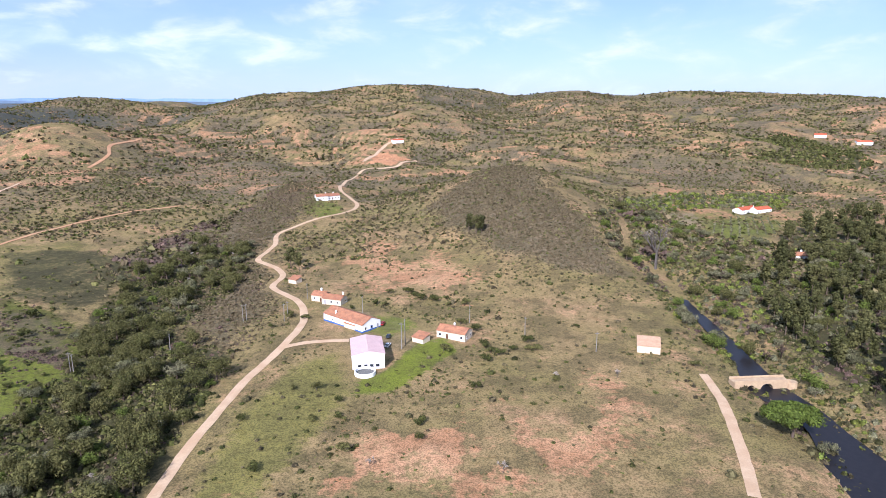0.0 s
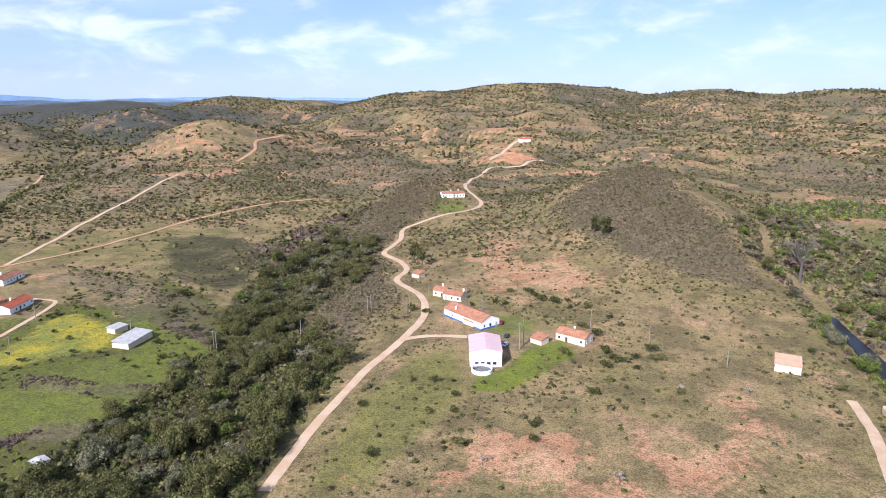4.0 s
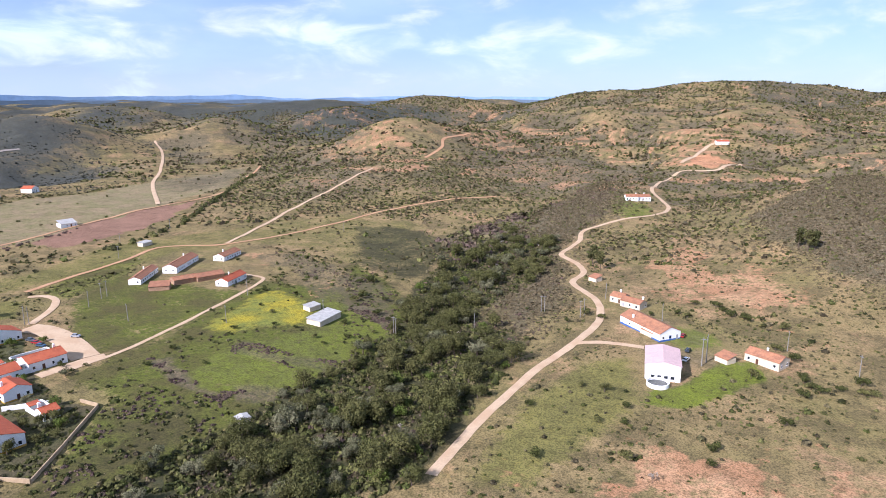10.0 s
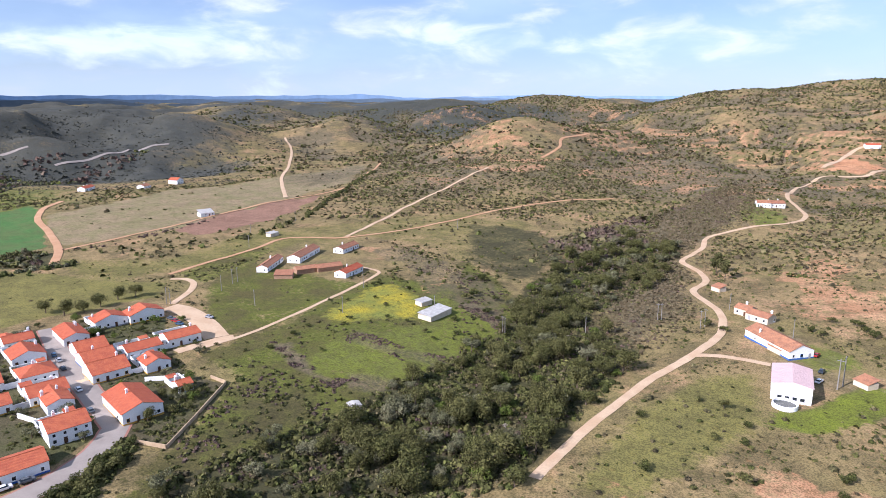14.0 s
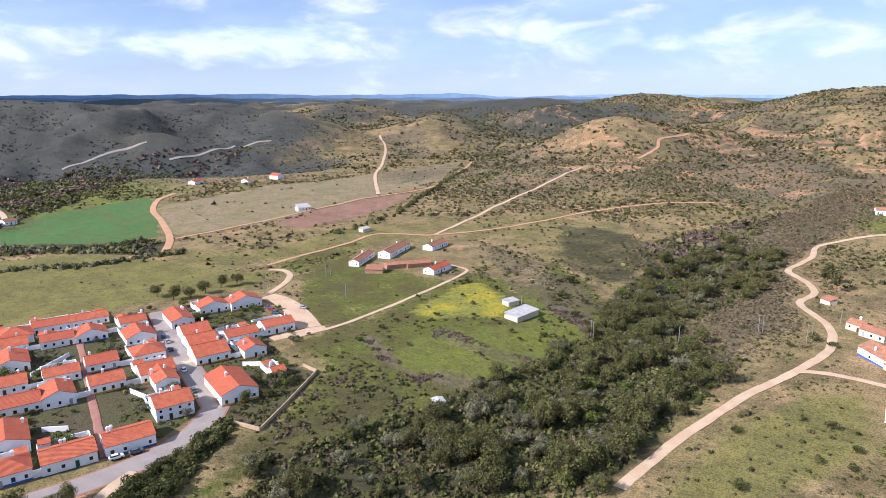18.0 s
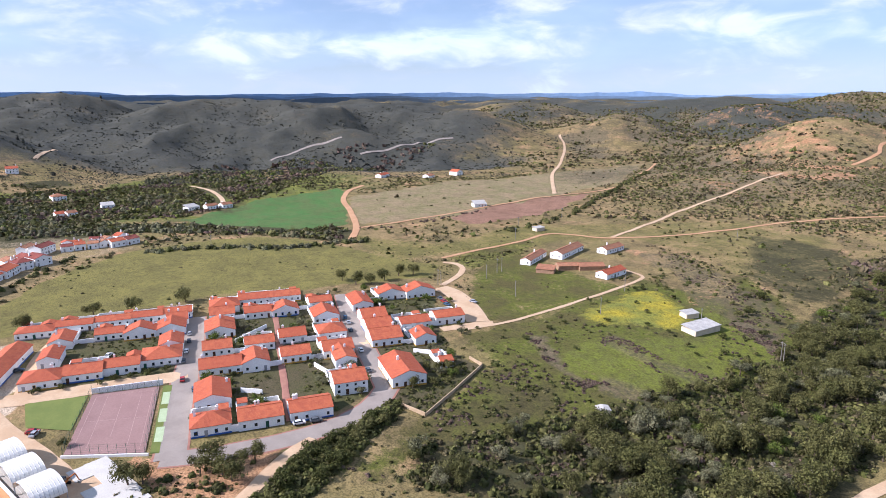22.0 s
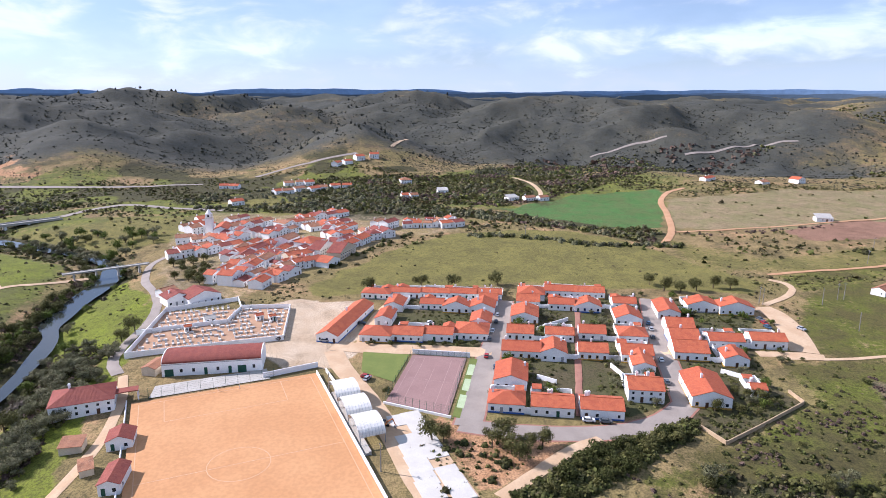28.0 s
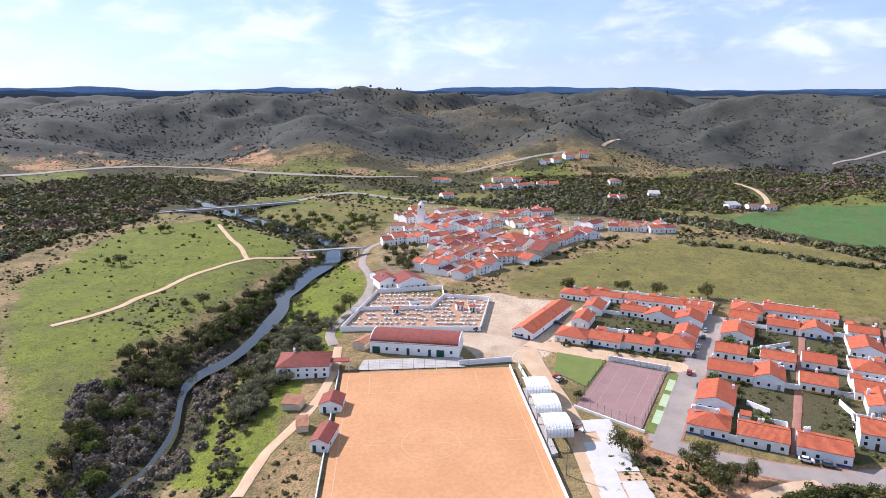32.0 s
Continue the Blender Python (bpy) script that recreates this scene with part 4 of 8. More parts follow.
CARS_C = [(-191.2, 52.2), (-190.3, 57.6), (-226.4, -23.8), (-332.4, -28.4), (-263.3, -45.0), (-284.7, -31.3), (-273.7, -28.2)]
CARS_D = [(-285.3, 156.6), (-280.0, 155.8), (-275.0, 154.8), (-272.3, 168.9)]
CARS_E = [(-24.7, 276.2), (-24.1, 265.6), (-28.8, 292.5)]
CARS_F = [(-224.7, -23.2), (-277.2, 4.1), (-284.5, 0.1), (-266.8, -65.0)]
BRIDGE_OLD = [(110.5, 229.5), (134.0, 231.5)]
TREES_TOWN_WEST = [(-255.3, -211.6), (-262.7, -207.1), (-256.1, -191.0), (-284.0, -195.0), (-204.4, -180.4), (-195.3, -191.7), (-184.4, -177.0), (-194.6, -138.9), (-268.5, -134.4), (-280.9, -134.2), (-320.5, -196.2)]
CUT_NEAR = [(-714.4, -522.3), (-866.6, -620.8), (-913.7, -605.3), (-821.3, -489.2), (-786.7, -439.3), (-732.1, -405.7)]
CUT_FAR = [(-555.2, -686.6), (-615.6, -730.1), (-684.4, -702.8), (-694.4, -636.6), (-636.8, -614.6)]
GARDENS = [(-266.9, -29.5), (-327.3, -20.6), (-316.5, 35.3), (-265.6, 25.0), (-240.9, 36.5), (-196.5, 33.2), (-193.1, 65.5), (-203.4, 82.4), (-186.1, 90.8), (-203.2, 126.1), (-244.6, 132.5), (-291.8, 158.5), (-318.5, 154.0), (-321.0, 41.7), (-252.8, 26.3)]
BRAMBLE_A = [(-199.8, 266.5), (-191.6, 277.6), (-168.7, 274.0), (-140.6, 252.7), (-144.4, 243.4), (-171.4, 257.1)]
BRAMBLE_B = [(-211.6, 202.6), (-174.5, 202.1), (-152.2, 210.2), (-142.2, 203.5), (-165.8, 191.3), (-198.1, 188.8)]
BRAMBLE_C = [(-179.5, 169.7), (-143.5, 183.1), (-132.6, 196.9), (-124.5, 184.2), (-144.9, 165.6), (-167.2, 157.1)]
BRAMBLE_D = [(-224.3, 167.0), (-217.3, 174.6), (-183.3, 158.7), (-171.5, 163.2), (-168.8, 154.7), (-192.9, 154.8)]
BRAMBLE_E = [(-162.0, 87.3), (-146.7, 126.9), (-135.5, 153.3), (-112.8, 155.3), (-94.9, 147.9), (-107.0, 121.9), (-129.3, 99.0)]
BRAMBLE_F = [(-321.2, 325.1), (-267.2, 305.7), (-217.4, 267.1), (-192.5, 264.7), (-164.9, 271.3), (-191.0, 307.6), (-237.1, 326.3), (-289.3, 349.9)]
SOIL_FARM_A = [(-232.0, 278.9), (-222.0, 291.3), (-207.2, 282.4), (-200.8, 268.4), (-213.1, 256.9)]
SOIL_FARM_B = [(-255.8, 296.8), (-247.0, 303.8), (-226.8, 299.3), (-228.0, 290.9)]
SOIL_FARM_C = [(-321.2, 325.1), (-311.5, 338.4), (-270.5, 316.4), (-285.0, 299.4)]
FARM_BUSHES = [(-19.1, 341.4), (-11.1, 329.5), (-3.9, 326.8), (3.1, 320.0), (11.2, 321.7), (-67.8, 302.8), (-75.7, 305.4), (8.4, 292.3), (14.4, 285.0), (20.2, 258.4), (18.3, 263.9), (23.3, 256.5), (-30.4, 321.1), (-35.1, 324.3), (-47.0, 315.9), (0.5, 257.8), (30.0, 261.5), (40.5, 261.4), (37.1, 269.2), (-37.7, 212.7), (-47.2, 222.5)]
DIGGER = [(-189.3, -14.9)]
GARDEN_TREES = [(-201.9, 94.7), (-197.9, 96.9), (-204.3, 99.1), (-212.1, -15.0), (-209.3, 108.5), (-207.1, 112.0), (-201.0, 103.1), (-205.1, 116.0), (-201.1, 118.0), (-197.1, 105.2)]
VIADUCT = [(-455.4, -407.3), (-549.8, -313.8)]
VIADUCT_ROAD = [(-558.4, -318.7), (-615.3, -294.2), (-602.2, -239.2), (-592.6, -189.1)]
FOOTBRIDGE = [(-371.4, -216.0), (-396.9, -175.7)]
MEADOW_WEST = [(-218.5, -288.6), (-298.1, -339.8), (-414.0, -378.5), (-462.0, -339.0), (-404.6, -227.1), (-346.6, -211.4), (-234.4, -195.3), (-194.1, -193.4), (-153.5, -172.5), (-116.8, -153.4), (-112.7, -160.2)]
MEADOW_OAKS = [(-391.5, -358.7), (-396.1, -344.5), (-401.6, -341.3), (-431.5, -328.0), (-430.3, -311.2), (-308.4, -311.0), (-311.0, -302.7), (-481.3, -217.1), (-466.0, -250.3), (-533.8, -262.9), (-483.0, -302.6), (-500.7, -290.8)]
OPEN_NORTH = [(-434.5, 308.7), (-398.0, 383.9), (-351.9, 484.7), (-261.6, 474.7), (-202.9, 361.8), (-231.5, 331.1), (-285.5, 351.7), (-337.6, 348.2), (-373.2, 292.2)]
OPEN_WEST = [(-469.8, 171.2), (-403.9, 222.3), (-437.3, 304.7), (-407.8, 354.0), (-358.2, 299.7), (-364.1, 216.6), (-376.0, 159.5)]
FARM_TREES = [(-266.9, 266.3), (-265.2, 270.3), (-267.9, 260.8), (-258.6, 291.5), (-267.8, 275.0), (-309.7, 306.8), (-257.3, 283.7), (-239.7, 289.4), (-247.3, 263.8), (-241.3, 275.6), (-330.4, 249.0)]
UPPER_GREEN = [(-135.4, 592.7), (-131.6, 631.4), (-102.4, 627.7), (-84.9, 578.8), (-110.1, 541.9)]
OLIVE_GROVE = [(-177.7, -131.5), (-192.1, -135.3), (-226.4, -147.1), (-248.9, -145.0), (-228.0, -127.3), (-196.2, -124.1), (-169.6, -116.4), (-167.1, -122.2)]
BANK_TALL = [(-189.1, -172.6), (-214.6, -179.9), (-246.4, -186.5), (-271.1, -192.1), (-255.9, -176.7), (-206.0, -172.6), (-177.9, -160.0)]
WILLOW_GREY = [(-167.2, -189.9), (-183.7, -186.9), (-176.0, -160.2), (-158.3, -148.0), (-140.7, -144.5), (-128.8, -151.7), (-153.6, -180.5)]
TOWN_GREEN = [(-392.7, -163.8), (-405.4, -144.3), (-370.2, -124.7), (-347.2, -126.3), (-356.0, -144.2)]
RIVER_HEAD = [(-483.7, -298.5), (-489.4, -205.5), (-430.7, -190.0), (-400.1, -212.7), (-432.9, -242.9), (-450.0, -290.3)]
BELT_EAST = [(153.1, 560.0), (190.4, 672.6), (262.7, 717.4), (369.9, 769.7), (407.1, 749.6), (376.1, 701.5), (264.6, 641.6), (199.2, 614.5)]
PLANTATION = [(502.8, 1129.1), (615.2, 1176.9), (693.6, 1118.4), (621.1, 936.8), (606.1, 918.0), (512.9, 895.5), (452.9, 953.9), (539.7, 1044.9)]
ORCHARD = [(220.4, 531.1), (280.1, 610.8), (312.2, 600.3), (292.1, 545.8), (263.8, 504.1), (208.6, 479.6)]
PLOT_PALE = [(210.0, 604.1), (250.6, 630.8), (218.4, 531.1), (194.9, 483.8), (180.3, 483.5)]
PLOT_BROWN = [(192.5, 450.6), (234.9, 462.8), (213.8, 415.2), (188.9, 413.9)]
GUM_WOOD = [(150.3, 290.1), (182.6, 368.2), (250.2, 463.0), (310.1, 547.1), (429.3, 618.6), (160.8, 196.6), (152.8, 221.3), (149.2, 252.2)]
TERRACE = [(-186.8, 87.5), (-177.0, 91.3), (-188.0, 108.4), (-202.7, 130.2), (-212.0, 122.0), (-196.0, 104.0)]
BANK_UPPER = [(-380.4, -182.6), (-328.8, -149.1), (-263.0, -133.7), (-245.7, -132.1), (-249.3, -148.1), (-258.9, -166.9), (-281.5, -174.2), (-326.5, -182.4)]
DARK_FIELD = [(-314.4, 446.4), (-242.8, 455.3), (-200.2, 423.0), (-181.8, 349.5), (-192.8, 315.8), (-241.2, 336.5)]
HEDGE_CREEK = [(-414.0, 287.4), (-425.6, 324.2), (-438.5, 365.8), (-460.8, 405.8), (-491.4, 452.5), (-553.1, 551.4), (-640.1, 684.3)]
HEDGE_CROP = [(-515.0, 85.0), (-505.2, 109.7), (-492.8, 135.1), (-488.3, 160.4), (-494.8, 175.6)]
HEDGE_TRACK = [(-480.7, 190.3), (-474.1, 218.4), (-483.7, 257.5), (-500.1, 305.4), (-500.3, 329.5)]
HEDGE_FIELD = [(-474.0, 30.1), (-471.3, 59.1), (-460.7, 87.6), (-442.0, 112.1), (-438.8, 144.7), (-435.5, 182.0)]
HEDGE_TOWN = [(-382.6, -64.3), (-406.5, -53.4), (-433.4, -37.5), (-462.4, -23.9), (-484.9, -8.4)]
# ---- ground sheet ----
def at(x, y):
    return float(ground(np.array([x]), np.array([y]))[0])


def mesh_object(name, verts, faces, material, smooth=False):
    me = bpy.data.meshes.new(name)
    me.from_pydata(verts, [], faces)
    me.materials.append(material)
    if smooth:
        me.polygons.foreach_set("use_smooth", [True] * len(me.polygons))
    return new(name, me)


def build_ground():
    bearings = np.concatenate([np.arange(-46, 152, 0.24), np.arange(152, 314, 3.0)])
    rings = np.concatenate([[8, 40, 80, 110], 130 * (4930 / 130) ** (np.arange(291) / 290)])
    a, r = np.meshgrid(np.radians(bearings), rings)
    x, y = -r * np.sin(a), r * np.cos(a)
    z = ground(x, y)
    nr, na = x.shape
    co = np.stack([x, y, z], -1).reshape(-1, 3)
    i = np.arange(nr - 1)[:, None] * na + np.arange(na)[None]
    j = np.arange(nr - 1)[:, None] * na + (np.arange(na)[None] + 1) % na
    quads = np.stack([i, j, j + na, i + na], -1).reshape(-1, 4)[:, ::-1]
    me = bpy.data.meshes.new("ground")
    me.vertices.add(len(co))
    me.vertices.foreach_set("co", co.ravel())
    me.loops.add(quads.size)
    me.loops.foreach_set("vertex_index", quads.ravel().astype(np.int32))
    me.polygons.add(len(quads))
    me.polygons.foreach_set("loop_start", np.arange(len(quads), dtype=np.int32) * 4)
    me.update(calc_edges=True)
    me.polygons.foreach_set("use_smooth", np.ones(len(quads), bool))
    x, y = x.ravel(), y.ravel()
    wob = np.hypot(x, y) / 250
    px = x + wob * 7 * (fbm(x / 14, y / 14, 3, 21) - 0.5)
    py = y + wob * 7 * (fbm(x / 14, y / 14, 3, 22) - 0.5)
    low = hollow(x, y)
    gully, crown = step(0.3, 3.5, low), step(0.2, 2.5, -low)
    for name, layers in LAND.items():
        v = np.zeros(len(x))
        for poly, strength, soft in layers:
            box = np.array(poly)
            lo, hi = box.min(0) - 40, box.max(0) + 40
            k = np.where((px > lo[0]) & (px < hi[0]) & (py > lo[1]) & (py < hi[1]))[0]
            v[k] = np.maximum(v[k], strength * step(-soft, soft, inside(px[k], py[k], poly)))
        d, az = np.hypot(x, y), np.degrees(np.arctan2(-x, y))
        if name == "wood":
            v = np.maximum(v, 0.7 * step(560, 640, d) * (1 - step(900, 1000, d)) * step(72, 84, az) * step(0.42, 0.56, fbm(x / 70, y / 70, 4, 33)))
            for line in (RIVER_WEST,):
                v = np.maximum(v, 0.8 * (1 - step(9, 20, along(x, y, line))))
        if name == "green":
            v = np.maximum(v, 0.75 * step(560, 620, d) * (1 - step(860, 960, d)) * step(60, 74, az) * step(0.4, 0.5, fbm(x / 60, y / 60, 3, 34)))
        if name == "scrub":
            v = np.maximum(v, step(420, 800, d) * (1 - step(46, 58, az)) * (0.5 + 0.9 * (fbm(x / 110, y / 110, 4, 35) - 0.5) + 0.5 * gully - 0.1 * crown))
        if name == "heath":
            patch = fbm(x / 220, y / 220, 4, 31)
            # dark scrub on the western hills, their cloud shadow put into its tone
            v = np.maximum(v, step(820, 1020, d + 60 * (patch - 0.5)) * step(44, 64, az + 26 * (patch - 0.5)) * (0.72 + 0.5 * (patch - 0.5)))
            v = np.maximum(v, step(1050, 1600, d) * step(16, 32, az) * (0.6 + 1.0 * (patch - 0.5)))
            # far ground: dark woods, with the blue of distance in the same tone
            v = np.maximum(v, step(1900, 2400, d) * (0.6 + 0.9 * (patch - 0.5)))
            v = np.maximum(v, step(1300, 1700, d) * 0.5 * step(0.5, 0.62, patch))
        if name == "soil":
            v *= np.where(np.hypot(x + 210, y - 40) < 60, 1, step(0.36, 0.6, fbm(x / 20, y / 20, 4, 71)))
            v = np.maximum(v, 0.42 * step(480, 800, d) * (1 - step(38, 50, az)) * step(0.46, 0.64, fbm(x / 70 + y / 300, y / 40, 5, 41)) * (1 - step(1700, 2400, d)))
            terrace = step(0.1, 0.9, np.sin(co[:, 2] * 0.95 + 5 * fbm(x / 60, y / 60, 3, 43)))
            v = np.maximum(v, 0.85 * terrace * step(500, 800, d) * (1 - step(30, 48, az)) * step(0.44, 0.58, fbm(x / 150, y / 150, 4, 44)) * (1 - step(1700, 2300, d)))
            v = np.where(d > 480, v * (1 - 0.85 * gully), v)
        at_layer = me.attributes.new(name, "FLOAT", "POINT")
        at_layer.data.foreach_set("value", v.astype(np.float32))
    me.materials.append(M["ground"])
    return tagged(new("ground", me), "dry olive-brown hillsides with green fields and orange soil", "ground", kind="structure")


LAND = {
    "meadow": [(OPEN_NORTH, 0.5, 12), (OPEN_WEST, 0.6, 12), (FIELD_MEADOW, 0.9, 5), (FIELD_WEST_B, 0.8, 6), (FIELD_OLIVE, 0.7, 8), (FIELD_RIGHT, 0.7, 8), (GRASS_HILL, 0.75, 10), (FIELD_FARM, 0.7, 6)],
    "green": [(FIELD_GREEN, 0.62, 6), (GREEN_HOUSE, 0.85, 4), (GREEN_YARD, 0.7, 4), (UPPER_GREEN, 0.7, 5), (ORCHARD, 0.7, 5), (OLIVE_GROVE, 0.7, 4), (BANK_NEAR, 0.95, 4),
              (BANK_FAR, 0.62, 6), (FIELD_WEST, 0.8, 8), (FIELD_EAST, 0.6, 5), (MEADOW_WEST, 0.8, 10)],
    "lush": [(GREEN_BASIN, 0.8, 8), (FIELD_SLOPE, 0.8, 10), (FIELD_LEFT, 0.85, 8), (FIELD_LOOP, 0.75, 6), (FIELD_FARM, 0.6, 6)],
    "crop": [(FIELD_CROP, 1.0, 3)],
    "yellow": [(FIELD_YELLOW, 0.85, 9)],
    "plain": [(FIELD_PLAIN, 0.9, 5), (PLOT_PALE, 0.85, 6)],
    "plough": [(FIELD_PLOUGH, 1.0, 3)],
    "garden": [(GARDENS, 0.95, 2), (TERRACE, 0.9, 2)],
    "scrub": [(PLOT_BROWN, 0.9, 4), (BRAMBLE_A, 0.7, 4), (BRAMBLE_B, 0.6, 4), (BRAMBLE_C, 0.6, 4), (BRAMBLE_D, 0.7, 4), (BRAMBLE_E, 0.7, 4), (BRAMBLE_F, 0.5, 5), (SCRUB_DARK, 0.95, 26), (SCRUB_LEFT, 0.7, 26), (WOOD_UP, 0.8, 15)],
    "wood": [(FIELD_SLOPE, 0.42, 10), (DARK_FIELD, 0.62, 14), (WOOD_RAVINE, 0.8, 8), (WOOD_LOW, 0.7, 8), (HEDGE_BANK, 0.9, 3), (WOOD_MEADOW, 0.85, 6), (WOOD_EAST, 0.25, 10), (GUM_WOOD, 0.8, 8), (BELT_EAST, 0.6, 8), (PLANTATION, 0.75, 6), (WILLOW_GREY, 0.6, 5),
             (WOOD_WEST, 0.5, 10), (WOOD_VALLEY, 0.4, 12), (WOOD_TOWN, 0.5, 5)],
    "heath": [],
    "grass": [(BANK_NEAR, 1.0, 4), (BANK_UPPER, 1.0, 4), (MEADOW_WEST, 0.3, 10), (FIELD_WEST, 0.6, 8), (GREEN_HOUSE, 0.7, 4), (FIELD_GREEN, 0.45, 6)],
    "soil": [(ORANGE_HILL, 0.72, 18), (ORANGE_UP, 0.68, 18), (SOIL_FARM_A, 0.8, 3), (SOIL_FARM_B, 0.75, 3), (SOIL_FARM_C, 0.7, 3), (SOIL_BANK, 0.95, 3), (CUT_NEAR, 0.75, 14), (CUT_FAR, 0.75, 14)],
    "clay": [(CLAY_SITE, 0.9, 5)],
    "sand": [(YARD_TOWN, 1.0, 2), (PLAZA_FRONT, 1.0, 2), (TOWN_AREA, 0.42, 4), (FARM_AREA, 0.3, 8), (HILLFARM_AREA, 0.35, 6)],
}
build_ground()


def strip(name, line, width, material, label, lift=0.06, wander=0.5, kind="structure"):
    """A road laid on the ground along a smooth line, with uneven edges and a slight crown."""
    pts = [Vector((*p, 0)) for p in line]
    pts = [pts[0] * 2 - pts[1]] + pts + [pts[-1] * 2 - pts[-2]]
    path = []
    for k in range(1, len(pts) - 2):
        n = max(2, int((pts[k + 1] - pts[k]).length / 4))
        for s in range(n):
            u = s / n
            a, b, c, d = pts[k - 1:k + 3]
            path.append(0.5 * ((2 * b) + (c - a) * u + (2 * a - 5 * b + 4 * c - d) * u * u + (3 * b - a - 3 * c + d) * u ** 3))
    path.append(pts[-2])
    verts, faces = [], []
    for k, p in enumerate(path):
        t = path[min(k + 1, len(path) - 1)] - path[max(k - 1, 0)]
        side = Vector((-t.y, t.x, 0)).normalized()
        dist = p.length
        for s in (-1.0, -0.5, 0, 0.5, 1.0):
            j = wander * (vnoise(p.x / 5 + s * 9, p.y / 5, 3) - 0.5)
            q = p + side * (s * width / 2 + (j if abs(s) == 1 else 0))
            verts.append((q.x, q.y, lift + dist * 0.0005 + (0.06 if abs(s) < 1 else -0.02)))
    verts = np.array(verts)
    verts[:, 2] += ground(verts[:, 0], verts[:, 1])
    verts = verts.tolist()
    for k in range(len(path) - 1):
        for s in range(4):
            a = k * 5 + s
            faces.append((a, a + 1, a + 6, a + 5))
    me = bpy.data.meshes.new(name)
    me.from_pydata(verts, [], [f[::-1] for f in faces])
    me.materials.append(material)
    ob = new(name, me)
    return tagged(ob, label, "road", kind=kind)


D, DR, AS = M["dirt"], M["dirt_red"], M["asphalt"]
for name, line, width, mat, label in (
        ("road_main", ROAD_MAIN, 3.8, D, "pale sandy dirt road winding along the hillside"), ("road_drive", ROAD_DRIVE, 3.4, D, "short sandy drive to the white barn"),
        ("road_clay", ROAD_CLAY, 5.5, D, "sandy road past the clay workings"), ("road_upper", ROAD_UPPER, 6, D, "narrow dirt road up the far slope"),
        ("road_east", ROAD_EAST, 3.6, D, "sandy track down to the river"), ("road_ridge", ROAD_RIDGE, 3.4, DR, "reddish dirt road over the low ridge"),
        ("road_hill", ROAD_HILL, 3.4, D, "dirt track climbing the low hill"), ("track_farm", TRACK_FARM, 2.3, D, "dirt track from the houses to the farm"),
        ("road_loop", ROAD_LOOP, 3.8, D, "curved dirt track beside the houses"), ("track_field", TRACK_FIELD, 5.5, DR, "dirt track beside the green crop"),
        ("track_plain", TRACK_PLAIN, 3.6, DR, "dirt track along the brown field"), ("track_north", TRACK_NORTH, 4.5, D, "dirt track over the plain"),
        ("track_slope", TRACK_SLOPE, 4.5, DR, "red dirt track on the far slope"), ("track_meadow", TRACK_MEADOW, 3.6, D, "dirt track across the river meadow"),
        ("track_meadow_spur", TRACK_MEADOW_B, 3.2, D, "dirt spur in the river meadow"), ("road_river", ROAD_RIVER, 4.6, AS, "pale road along the river into town"),
        ("lane_field", LANE_FIELD, 3.6, D, "lane beside the football ground"), ("highway", HIGHWAY, 9, AS, "asphalt road along the foot of the hills"),
        ("road_bridge", VIADUCT_ROAD, 8, AS, "asphalt road leading to the bridge"), ("road_west", ROAD_WEST, 7, AS, "asphalt road climbing the dark hill"),
        ("road_west_upper", ROAD_WEST_B, 5, D, "dirt road high on the dark hill"), ("road_valley", ROAD_VALLEY, 5, D, "dirt road in the wooded valley"),
        ("road_far", ROAD_FAR, 5, AS, "far valley road"), ("road_far_west", ROAD_FAR_B, 5, AS, "far road at the foot of the hills"),
        ("street_block", STREET_BLOCK, 10, D, "wide sandy street before the houses"), ("street_side", STREET_SIDE, 8, D, "sandy side street"),
        ("street_cross", STREET_CROSS, 7, D, "short pale cross street"),
        ("street_central", STREET_A, 9, AS, "worn asphalt street between white houses"), ("street_upper", STREET_C, 8, AS, "worn asphalt street with parked cars"),
        ("street_low", STREET_LOW, 8.5, AS, "asphalt street along the front of the village"), ("path_middle", PATH_MID, 2.6, M["paving"], "narrow brick-paved path between gardens"),
        ("road_out", ROAD_OUT, 4.5, D, "pale road leaving the village"), ("road_court", ROAD_COURT, 8, D, "pale road beside the football ground"),
        ("street_east", STREET_EAST, 11, D, "wide sandy parking street"), ("street_east_low", STREET_EAST_B, 6, D, "sandy street at the village edge")):
    strip(name, line, width, mat, label)

for name, line, width in (("pavement_central", STREET_A, 10.4), ("pavement_upper", STREET_C, 9.4), ("pavement_low", STREET_LOW, 10.0)):
    strip(name, line, width, M["paving"], "brick-red pavement along the street", 0.02)
